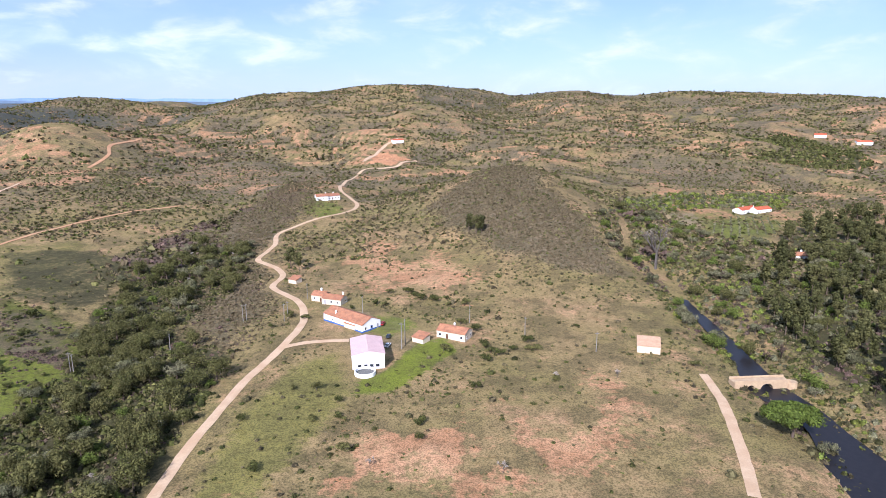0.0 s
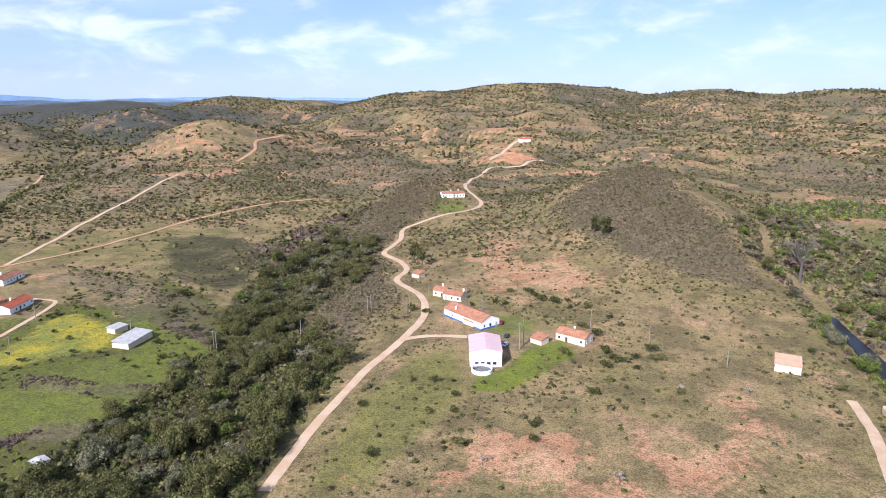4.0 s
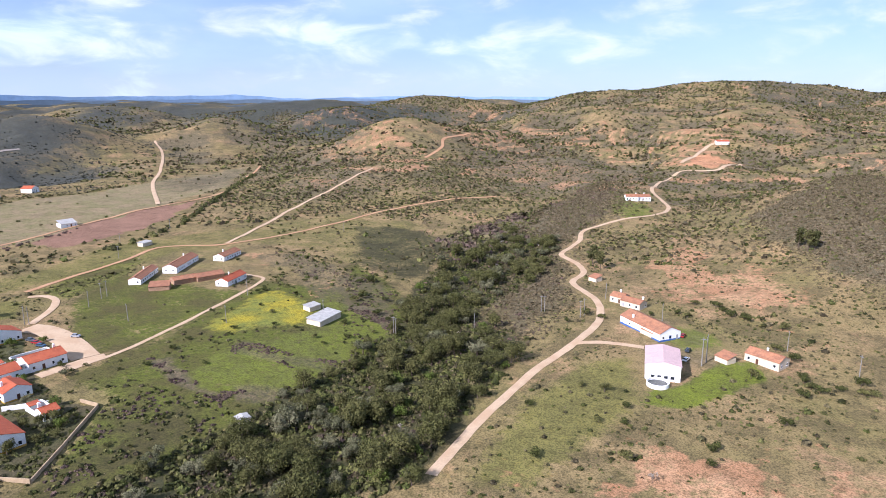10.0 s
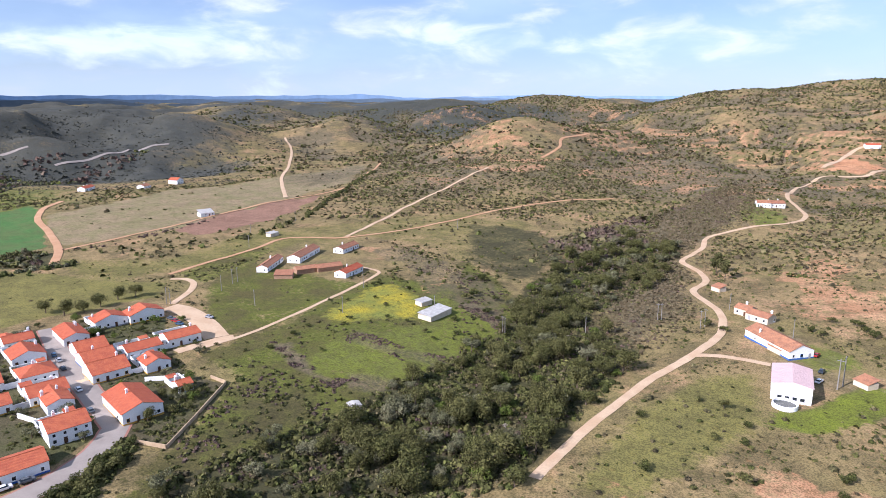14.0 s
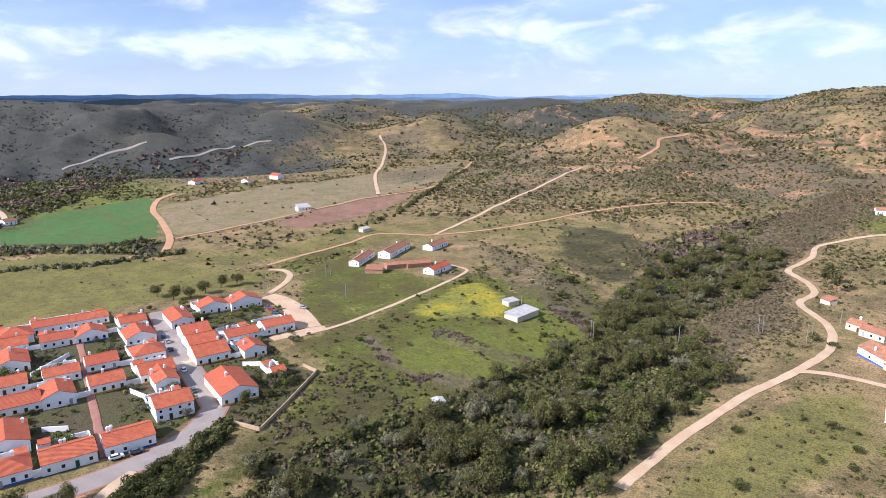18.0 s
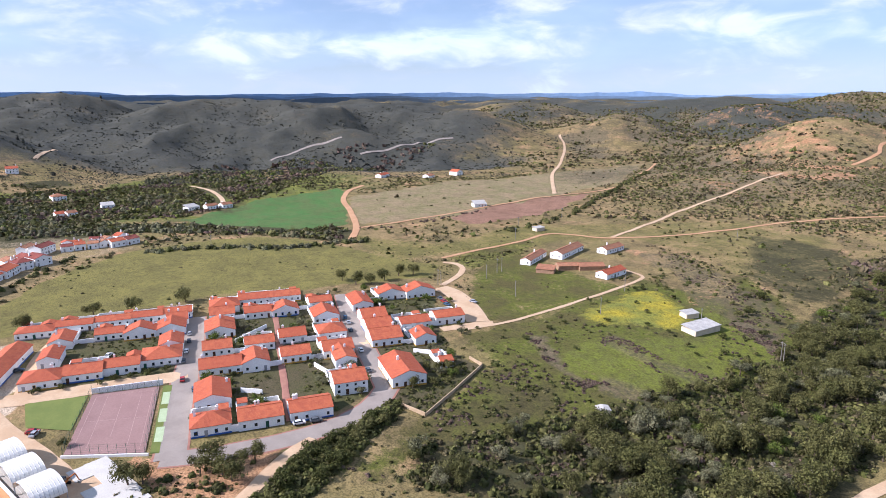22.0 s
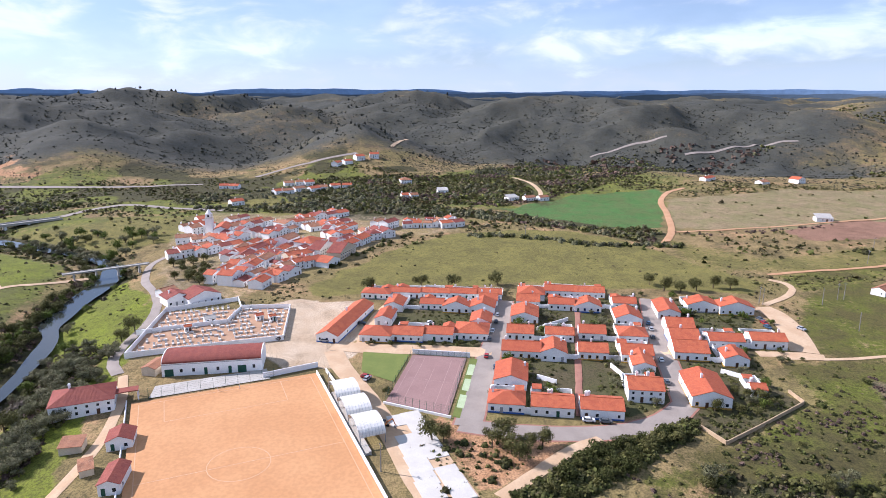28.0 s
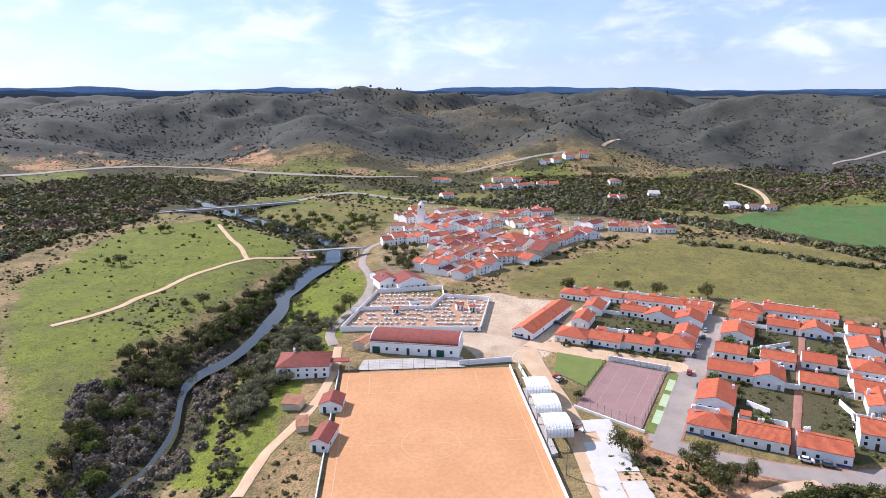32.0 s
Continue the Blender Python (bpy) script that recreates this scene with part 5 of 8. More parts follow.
# far ranges on the horizon; haze put into their colours, bluer with distance
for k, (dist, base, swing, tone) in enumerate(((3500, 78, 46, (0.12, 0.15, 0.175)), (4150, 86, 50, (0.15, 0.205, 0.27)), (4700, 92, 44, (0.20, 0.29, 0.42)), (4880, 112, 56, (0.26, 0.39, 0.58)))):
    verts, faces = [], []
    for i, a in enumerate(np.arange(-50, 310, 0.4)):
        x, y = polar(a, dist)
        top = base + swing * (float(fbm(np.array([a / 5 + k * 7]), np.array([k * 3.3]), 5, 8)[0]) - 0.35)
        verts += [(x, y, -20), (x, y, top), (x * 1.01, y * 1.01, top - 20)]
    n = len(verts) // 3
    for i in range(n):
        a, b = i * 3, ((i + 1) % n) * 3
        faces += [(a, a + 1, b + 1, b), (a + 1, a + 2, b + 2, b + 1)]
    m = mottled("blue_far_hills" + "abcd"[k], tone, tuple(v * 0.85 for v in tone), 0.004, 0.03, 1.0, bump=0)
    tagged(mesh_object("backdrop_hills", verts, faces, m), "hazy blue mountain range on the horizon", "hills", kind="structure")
# water
def taper(name, p):
    """The western river runs narrow between reeds below the bend; the eastern one widens into a pool by the bridge."""
    if name == "river_east":
        return float(np.interp(p.y, (100, 140, 235, 262, 300), (2.0, 3.6, 3.4, 1.6, 1.1)))
    return float(np.interp(p.x, (-560, -330, -270, -205, -180, -150), (1.2, 1.7, 1.0, 0.85, 0.4, 0.25)))


# dark tree reflections put into the pool's base colour, gloss kept low
M["pool"] = mottled("dark_leaf_strewn_water", (0.02, 0.018, 0.02), (0.012, 0.012, 0.014), 0.5, 2.5, 0.3, bump=0.1, spec=0.12)
for name, line, width in (("river_west", RIVER_WEST, 7), ("river_east", RIVER_EAST, 5)):
    mw = M.get("water") or Mat("river_water", 0.06, 0, 0.6).colour((0.03, 0.035, 0.03))
    if not isinstance(mw, bpy.types.Material):
        mw.bump(mw.noise(0.6, 4, 0.6), 0.12, 0.2)
        M["water"] = mw = mw.m
    verts, faces = [], []
    level = -4.4 if name == "river_west" else -2.2
    pts = [Vector((*p, 0)) for p in line]
    pts = [pts[0]] + pts + [pts[-1]]
    path = []
    for k in range(1, len(pts) - 2):
        a, b, c, d = pts[k - 1:k + 3]
        path += [0.5 * ((2 * b) + (c - a) * u + (2 * a - 5 * b + 4 * c - d) * u * u + (3 * b - a - 3 * c + d) * u ** 3) for u in (0, 0.2, 0.4, 0.6, 0.8)]
    for k, p in enumerate(path):
        a, b = path[max(k - 1, 0)], path[min(k + 1, len(path) - 1)]
        side = Vector((-(b - a).y, (b - a).x, 0)).normalized() * width / 2 * taper(name, p) * (0.65 + 0.7 * float(vnoise(np.array([p.x / 22]), np.array([p.y / 22]), 4)[0]))
        verts += [(p.x - side.x, p.y - side.y, level), (p.x + side.x, p.y + side.y, level)]
        if k:
            faces.append((2 * k - 2, 2 * k - 1, 2 * k + 1, 2 * k))
    tagged(mesh_object(name, verts, faces, mw if name == "river_west" else M["pool"]), "still dark river water", "river", kind="structure")
# ---- houses ----
def part(name, bm, material, parent, label="", smooth=False):
    me = bpy.data.meshes.new(name)
    bm.normal_update()
    bm.to_mesh(me)
    bm.free()
    me.materials.append(material)
    if smooth:
        me.polygons.foreach_set("use_smooth", [True] * len(me.polygons))
    ob = new(name, me)
    ob.parent = parent
    if label:
        tagged(ob, label)
    return ob


def box(x0, y0, z0, x1, y1, z1, bm=None, bevel=0.0):
    bm = bm or bmesh.new()
    v = [bm.verts.new(c) for c in ((x0, y0, z0), (x1, y0, z0), (x1, y1, z0), (x0, y1, z0), (x0, y0, z1), (x1, y0, z1), (x1, y1, z1), (x0, y1, z1))]
    for f in ((3, 2, 1, 0), (4, 5, 6, 7), (0, 1, 5, 4), (1, 2, 6, 5), (2, 3, 7, 6), (3, 0, 4, 7)):
        bm.faces.new([v[i] for i in f])
    if bevel:
        bmesh.ops.bevel(bm, geom=bm.edges[:], offset=bevel, segments=1, affect="EDGES")
    return bm


def poly_solid(bm, pts, down):
    """A slab from a flat outline, thickened downwards."""
    top = [bm.verts.new(p) for p in pts]
    low = [bm.verts.new((p[0], p[1], p[2] - down)) for p in pts]
    bm.faces.new(top)
    bm.faces.new(low[::-1])
    for i in range(len(pts)):
        j = (i + 1) % len(pts)
        bm.faces.new((top[j], top[i], low[i], low[j]))


def slope_uv(bm):
    uv = bm.loops.layers.uv.new("UVMap")
    bm.normal_update()
    for f in bm.faces:
        n = f.normal
        u = Vector((-n.y, n.x, 0))
        u = u.normalized() if u.length > 0.05 else Vector((1, 0, 0))
        v = n.cross(u)
        for lo in f.loops:
            lo[uv].uv = (lo.vert.co.dot(u), lo.vert.co.dot(v))


def roof_mesh(w, d, h, kind, pitch=0.42, eave=0.35, thick=0.16):
    """A pitched roof over a w by d plan, standing on walls h high. g: ridge along x; r: ridge along y; h: hipped; m: single slope."""
    bm = bmesh.new()
    x, y = w / 2 + eave * 0.6, d / 2 + eave
    low = h - eave * pitch + thick
    if kind == "r":
        x, y = w / 2 + eave, d / 2 + eave * 0.6
        top = h + w / 2 * pitch + thick
        poly_solid(bm, [(-x, -y, low), (0, -y, top), (0, y, top), (-x, y, low)], thick)
        poly_solid(bm, [(0.0, -y, top), (x, -y, low), (x, y, low), (0.0, y, top)], thick)
    elif kind == "m":
        poly_solid(bm, [(-x, -y, low), (x, -y, low), (x, y, low + (d + 2 * eave) * pitch * 0.6), (-x, y, low + (d + 2 * eave) * pitch * 0.6)], thick)
    elif kind == "h":
        x = w / 2 + eave
        run = min(x, y)
        top = low + run * pitch
        rx, ry = max(x - run, 0.05), max(y - run, 0.05)
        if x >= y:
            ry = 0
            a, b = (-rx, 0, top), (rx, 0, top)
            poly_solid(bm, [(-x, -y, low), (x, -y, low), b, a], thick)
            poly_solid(bm, [(x, y, low), (-x, y, low), a, b], thick)
            poly_solid(bm, [(x, -y, low), (x, y, low), b], thick)
            poly_solid(bm, [(-x, y, low), (-x, -y, low), a], thick)
        else:
            a, b = (0, -ry, top), (0, ry, top)
            poly_solid(bm, [(x, -y, low), (x, y, low), b, a], thick)
            poly_solid(bm, [(-x, y, low), (-x, -y, low), a, b], thick)
            poly_solid(bm, [(-x, -y, low), (x, -y, low), a], thick)
            poly_solid(bm, [(x, y, low), (-x, y, low), b], thick)
    else:
        top = h + d / 2 * pitch + thick
        poly_solid(bm, [(-x, -y, low), (x, -y, low), (x, 0, top), (-x, 0, top)], thick)
        poly_solid(bm, [(-x, 0, top), (x, 0, top), (x, y, low), (-x, y, low)], thick)
    slope_uv(bm)
    return bm


def wall_mesh(w, d, h, kind, pitch=0.42):
    bm = bmesh.new()
    x, y, foot = w / 2, d / 2, -1.5
    c = [(-x, -y), (x, -y), (x, y), (-x, y)]
    lo = [bm.verts.new((a, b, foot)) for a, b in c]
    hi = [bm.verts.new((a, b, h)) for a, b in c]
    bm.faces.new(lo[::-1])
    if kind == "g":
        r = [bm.verts.new((-x, 0, h + y * pitch)), bm.verts.new((x, 0, h + y * pitch))]
        bm.faces.new((lo[0], lo[1], hi[1], hi[0]))
        bm.faces.new((lo[2], lo[3], hi[3], hi[2]))
        bm.faces.new((lo[1], lo[2], hi[2], r[1], hi[1]))
        bm.faces.new((lo[3], lo[0], hi[0], r[0], hi[3]))
        bm.faces.new((hi[0], hi[1], r[1], r[0]))
        bm.faces.new((hi[2], hi[3], r[0], r[1]))
    elif kind == "r":
        r = [bm.verts.new((0, -y, h + x * pitch)), bm.verts.new((0, y, h + x * pitch))]
        bm.faces.new((lo[0], lo[1], hi[1], r[0], hi[0]))
        bm.faces.new((lo[2], lo[3], hi[3], r[1], hi[2]))
        bm.faces.new((lo[1], lo[2], hi[2], hi[1]))
        bm.faces.new((lo[3], lo[0], hi[0], hi[3]))
        bm.faces.new((hi[0], r[0], r[1], hi[3]))
        bm.faces.new((r[0], hi[1], hi[2], r[1]))
    else:
        for i in range(4):
            j = (i + 1) % 4
            bm.faces.new((lo[i], lo[j], hi[j], hi[i]))
        bm.faces.new(hi)
    return bm


def window(parent, x, y, z, w=0.9, h=1.1, side="front", surround="white"):
    """A window in a wall face: frame with sill, and a dark pane; y is the face's depth."""
    f = box(-w / 2 - 0.12, -0.06, -h / 2 - 0.12, w / 2 + 0.12, 0.02, h / 2 + 0.12)
    box(-w / 2 - 0.2, -0.14, -h / 2 - 0.2, w / 2 + 0.2, 0.02, -h / 2 - 0.12, f)
    ob = part("window", f, M[surround], parent)
    turn = {"front": 0, "right": 90, "back": 180, "left": -90}[side]
    ob.matrix_local = pose(x, y, z, 0, 0, turn)
    p = part("pane", box(-w / 2, -0.075, -h / 2, w / 2, -0.04, h / 2), M["glass"], ob)
    return ob


def door(parent, x, y, w=1.0, h=2.1, side="front", material="wood", name="door"):
    f = box(-w / 2, -0.08, 0, w / 2, 0.02, h)
    ob = part(name, f, M[material], parent)
    ob.matrix_local = pose(x, y, 0.02, 0, 0, {"front": 0, "right": 90, "back": 180, "left": -90}[side])
    return ob


def chimney(parent, x, y, z, big=1.0, material="white"):
    b = box(-0.35 * big, -0.28 * big, -1.0, 0.35 * big, 0.28 * big, 1.1 * big)
    box(-0.45 * big, -0.38 * big, 1.1 * big, 0.45 * big, 0.38 * big, 1.25 * big, b)
    box(-0.28 * big, -0.2 * big, 1.25 * big, 0.28 * big, 0.2 * big, 1.6 * big, b)
    ob = part("chimney", b, M[material], parent)
    ob.matrix_local = pose(x, y, z)
    return ob


def house(x, y, w, d, rot, roof="g", h=3.1, wall="white", tiles="roof", band="", label="", rng=None, openings=True, chimneys=1, group="village houses", pitch=0.42, offset=True, sides=True, name="house", wing=0.0):
    """A whitewashed house. x, y is the middle of the front wall's foot; rot turns its front edge."""
    rng = rng or random.Random(int(x * 7 + y * 13))
    root = new(name)
    a = radians(rot)
    cx, cy = (x - math.sin(a) * d / 2, y + math.cos(a) * d / 2) if offset else (x, y)
    root.matrix_world = pose(cx, cy, at(cx, cy) + 0.05, 0, 0, rot)
    part("wall", wall_mesh(w, d, h, roof, pitch), M[wall], root)
    part("roof", roof_mesh(w, d, h, roof, pitch), M[tiles], root)
    if band:
        b = box(-w / 2 - 0.03, -d / 2 - 0.03, -1.4, w / 2 + 0.03, d / 2 + 0.03, 0.55)
        part("painted_base", b, M[band], root, "painted base band")
    if roof == "g":
        ridge = box(-w / 2 - 0.2, -0.15, 0, w / 2 + 0.2, 0.15, 0.12)
        part("ridge_cap", ridge, M[tiles], root).matrix_local = pose(0, 0, h + d / 2 * pitch + 0.13)
    for k in range(chimneys):
        cxx, cyy = rng.uniform(-0.42, 0.42) * w, rng.uniform(0.05, 0.38) * d
        drop = abs(cxx) if roof == "r" else abs(cyy)
        peak = (w if roof == "r" else d) / 2
        chimney(root, cxx, cyy, h + max(0.2, (peak - drop)) * pitch + 0.2, rng.uniform(0.9, 1.25))
    if wing:
        ww, wd, wh = w * rng.uniform(0.42, 0.55), d * wing, h - 0.2
        wx = rng.choice((-1, 1)) * (w - ww) / 2 * 0.96
        part("wing_wall", wall_mesh(ww, wd, wh, "r", pitch), M[wall], root).matrix_local = pose(wx, d / 2 + wd / 2 - 0.1, 0)
        part("wing_roof", roof_mesh(ww, wd, wh, "r", pitch), M[tiles], root).matrix_local = pose(wx, d / 2 + wd / 2 - 0.5, 0.06)
    if openings:
        n = max(2, int(w / 2.9))
        door_at = rng.randrange(n)
        for k in range(n):
            px = -w / 2 + (k + 0.5) * w / n
            if k == door_at:
                door(root, px, -d / 2, 1.05, 2.15, "front", rng.choice(("wood", "wood", "green_door", "grey", "wood")))
            elif rng.random() < 0.88:
                window(root, px, -d / 2, 1.55, rng.choice((0.8, 0.95)), 1.1, "front", rng.choice(("white", "white", band or "white")))
            if h > 4.4:
                window(root, px, -d / 2, 4.0 if h > 5 else 3.6, 0.8, 0.9, "front")
        if sides:
            for side, sx in (("right", w / 2), ("left", -w / 2)):
                for k in range(2):
                    if rng.random() < 0.75:
                        window(root, sx, -d / 4 + k * d / 2, 1.6, 0.8, 1.0, side)
    return tagged(root, label or "whitewashed single-storey house with a red clay tile roof", "house", group)
# ---- the new quarter ----
STREETS = [(line, 5.0) for line in (STREET_A, STREET_C, STREET_LOW, STREET_BLOCK, STREET_SIDE)] + [(PATH_MID, 1.6), (STREET_CROSS, 4.0)]


def terraces(rows, turn=81, aside=3.2, behind=6.0):
    """Widen and deepen houses so that neighbours in a row stand wall to wall, but not across a street."""
    ca, sa = math.cos(radians(turn)), math.sin(radians(turn))
    made = []
    for x, y, w, d, rot, roof, h in rows:
        u, v = x * ca + y * sa, -x * sa + y * ca
        made.append([[u - w * 0.51, u + w * 0.51], [v, v + d * 1.16], roof, h, rot])
    for axis, limit in ((0, aside), (1, behind)):
        for one in made:
            for two in made:
                if one is two or one[4] != turn or two[4] != turn:
                    continue
                other = 1 - axis
                shared = min(one[other][1], two[other][1]) - max(one[other][0], two[other][0])
                gap = two[axis][0] - one[axis][1]
                if shared < 0.35 * min(one[other][1] - one[other][0], two[other][1] - two[other][0]) or not 0.05 < gap < limit:
                    continue
                place = [0, 0]
                place[axis], place[other] = one[axis][1] + gap / 2, (max(one[other][0], two[other][0]) + min(one[other][1], two[other][1])) / 2
                px, py = np.array([place[0] * ca - place[1] * sa]), np.array([place[0] * sa + place[1] * ca])
                if any(float(along(px, py, line)[0]) < wide for line, wide in STREETS):
                    continue
                one[axis][1] += gap / 2 - 0.03
                two[axis][0] -= gap / 2 - 0.03
    return [((a + b) / 2 * ca - v0 * sa, (a + b) / 2 * sa + v0 * ca, b - a, v1 - v0, rot, roof, h) for (a, b), (v0, v1), roof, h, rot in made]


rng = random.Random(5)
VILLAGE = terraces(BLOCK_A, aside=6.5) + terraces(ROW_FRONT, aside=0.1) + terraces(BLOCK_B + BLOCK_C + BLOCK_D)
for x, y, w, d, rot, roof, h in VILLAGE:
    house(x, y, w, d, rot, roof, h * 1.1, band=rng.choice(("", "", "blue", "grey", "ochre", "")), chimneys=rng.choice((1, 1, 2)), rng=rng,
          wing=rng.choice((0, 0.4, 0.55)) if roof in "gh" and d < 9.5 else 0, pitch=0.4 if max(w, d) < 14 else 0.34)

# white yard walls: beside and behind each house, and across the gaps between neighbours
ca, sa = math.cos(radians(81)), math.sin(radians(81))
PLOTS = []
for x, y, w, d, rot, roof, h in VILLAGE:
    u, v = x * ca + y * sa, -x * sa + y * ca
    PLOTS.append((u - w / 2, u + w / 2, v, v + d))


def open_yard(u, v, skip=None):
    """Whether a spot lies in no house and on no street."""
    if any(a - 0.8 < u < b + 0.8 and c - 0.8 < v < e + 0.8 for k, (a, b, c, e) in enumerate(PLOTS) if k != skip):
        return False
    px, py = np.array([u * ca - v * sa]), np.array([u * sa + v * ca])
    return not any(float(along(px, py, line)[0]) < wide for line, wide in STREETS)


def yard_wall(name, parts, u, v, label):
    x, y = u * ca - v * sa, u * sa + v * ca
    root = new(name)
    root.matrix_world = pose(x, y, at(x, y), 0, 0, 81)
    for word, b, material in parts:
        part(word, b, M[material], root)
    tagged(root, label, "wall" if name == "garden_wall" else "shed", "garden walls" if name == "garden_wall" else "garden sheds")


for k, (a, b, c, e) in enumerate(PLOTS):
    mid = (a + b) / 2
    deep = max([q for q in (3.5, 5.0, 6.5, 8.0) if all(open_yard(uu, e + q, k) for uu in (a + 0.5, mid, b - 0.5))] or [0])
    if deep:
        hi = rng.uniform(1.7, 2.4)
        w2 = (b - a) / 2
        pieces = [("side_wall", box(s2 * w2 - 0.13, 0.05, -0.8, s2 * w2 + 0.13, deep, hi, bevel=0.03), "white") for s2 in (-1, 1)]
        pieces.append(("end_wall", box(-w2, deep, -0.8, w2, deep + 0.25, hi, bevel=0.03), "white"))
        yard_wall("garden_wall", pieces, mid, e, "whitewashed wall round the yard behind a village house")
        if deep >= 5 and rng.random() < 0.75:
            side = rng.choice((-1, 1))
            sw, sd, sh = rng.uniform(2.6, 3.8), rng.uniform(2.2, 3.2), rng.uniform(2.1, 2.6)
            shed = [("wall", wall_mesh(sw, sd, sh, "m"), "white"), ("roof", roof_mesh(sw, sd, sh, "m", 0.3, 0.25), "roof")]
            yard_wall("garden_shed", shed, mid + side * (w2 - sw / 2 - 0.4), e + deep - sd / 2 - 0.5, "small white garden shed with a red tile roof")
    for k2, (a2, b2, c2, e2) in enumerate(PLOTS):
        gap = a2 - b
        if 1.0 < gap < 9.0 and min(e, e2) - max(c, c2) > 3 and open_yard(b + gap / 2, max(c, c2) + 1.0):
            yard_wall("garden_wall", [("front_wall", box(-gap / 2, 0.3, -0.8, gap / 2, 0.55, rng.uniform(1.9, 2.5), bevel=0.03), "white")], b + gap / 2, max(c, c2), "white wall closing the gap between two houses")
# ---- old town, farms and outlying houses ----
rng = random.Random(11)
for block in (TOWN_A, TOWN_B, TOWN_C, TOWN_D, TOWN_E, TOWN_F, TOWN_G):
    for x, y, w, d, rot, roof, h in block:
        house(x + rng.uniform(-1.5, 1.5), y, w * rng.uniform(0.85, 1.02), d * rng.uniform(0.8, 1.1), rot + rng.uniform(-6, 6), roof if w > 15 else rng.choice((roof, roof, "r")), h * rng.uniform(1.0, 1.4), pitch=0.36, wall=rng.choice(("white",) * 9 + ("cream",)),
              tiles=rng.choice(("roof", "roof", "roof_old", "roof_dark")), chimneys=rng.choice((0, 1, 1)), rng=rng, sides=False, group="old town houses",
              label="whitewashed old town terrace house with clay tiles")
for block in (TOWN_A, TOWN_B, TOWN_C, TOWN_D, TOWN_E):
    for k, (x, y, w, d, rot, roof, h) in enumerate(block):
        a = radians(rot)
        house(x - math.sin(a) * (d + 3.5), y + math.cos(a) * (d + 3.5), w * 0.8, d * 0.7, rot + rng.uniform(-8, 8), rng.choice("gr"), h * rng.uniform(0.9, 1.25), pitch=0.36, tiles=rng.choice(("roof", "roof_old", "roof_dark")),
              chimneys=k % 2, rng=rng, sides=False, openings=k % 2 == 0, group="old town houses", label="small white town house with clay tiles")
for block in (OUTLYING_A, OUTLYING_B, OUTLYING_C):
    for x, y, w, d, rot, roof, h in block:
        house(x + rng.uniform(-6, 6), y + rng.uniform(-4, 4), w if h > 5.5 else min(w, 15) * 0.85, d, rot + (0 if h > 5.5 else rng.uniform(-15, 15)), roof, h, tiles="roof_grey" if roof == "m" or h > 5.5 else rng.choice(("roof", "roof_old")), chimneys=1 if roof in "gh" else 0, rng=rng, sides=False,
              group="outlying houses", label="white house standing alone in the fields" if roof in "gh" else "pale farm shed with a sheet roof")
for x, y, w, d, rot, roof, h in FARM_WHITE_A:
    house(x, y, w, d, rot, roof, h, tiles="roof_old" if x != FARM_WHITE_A[-1][0] else "roof", chimneys=1, rng=rng, group="farmstead buildings", label="white farmhouse with a weathered tile roof")
for x, y, w, d, rot, roof, h in FARM_OLD_A:
    house(x, y, w, d, rot, roof, h, wall="rubble", tiles="roof_old", chimneys=0, rng=rng, openings=False, pitch=0.3, group="farmstead buildings", label="low rubble-stone outbuilding with old tiles", name="outbuilding")
for x, y, w, d, rot, roof, h in FARM_SHED_A:
    house(x, y, w, d, rot, roof, h, wall="cream", tiles="roof_grey", chimneys=0, rng=rng, openings=False, pitch=0.18, group="sheds", label="low shed with a grey fibre-cement roof", name="shed")
x, y, w, d, rot, roof, h = HILL_BARN_A[0]
barn = house(x, y, w, d, rot, roof, h, tiles="roof_pink", chimneys=0, openings=False, pitch=0.2, label="large white barn with a pale pink sheet roof", group="hill farm", name="barn")
for k in range(4):
    window(barn, -3.6 + k * 2.4, -d / 2, 1.4, 1.3, 1.0, "front", "grey")
door(barn, w / 2, -2.0, 3.0, 3.2, "right", "iron", "sliding_door")
for x, y, w, d, rot, roof, h in HILL_WHITE_A:
    house(x, y, w, d, rot, roof, h, tiles="roof_old", band="blue" if d > 20 else "", chimneys=1, rng=rng, group="hill farm", label="white hill farmhouse with a tiled roof")
for x, y, w, d, rot, roof, h in HILL_OLD_A:
    house(x, y, w, d, rot, roof, h, wall="cream", tiles="roof_old", chimneys=1 if roof == "g" else 0, rng=rng, group="hill farm", openings=roof == "g", label="old cream farm building with weathered tiles")
for x, y, w, d, rot, roof, h in EAST_OLD_A:
    house(x, y, w, d, rot, roof, h, wall="cream", tiles="roof_tan", pitch=0.3, chimneys=0, rng=rng, openings=False, group="ruins", label="roofless-looking old stone hut by the track", name="hut")
for x, y, w, d, rot, roof, h in EAST_WHITE_A:
    house(x, y, w, d, rot, roof, h, tiles="roof_old" if w < 10 else "roof", chimneys=1, rng=rng, sides=False, group="outlying houses", label="white house in the river valley")

# church in the old town
church = new("church")
cx, cy = polar(108.9, 505)
church.matrix_world = pose(cx, cy, at(cx, cy), 0, 0, 96)
part("tower", box(-2.6, -2.6, -2, 2.6, 2.6, 15), M["white"], church)
part("belfry", box(-2.2, -2.2, 15, 2.2, 2.2, 18), M["white"], church, "white belfry with arched openings")
part("cornice", box(-2.8, -2.8, 14.8, 2.8, 2.8, 15.2), M["cream"], church)
spire = bmesh.new()
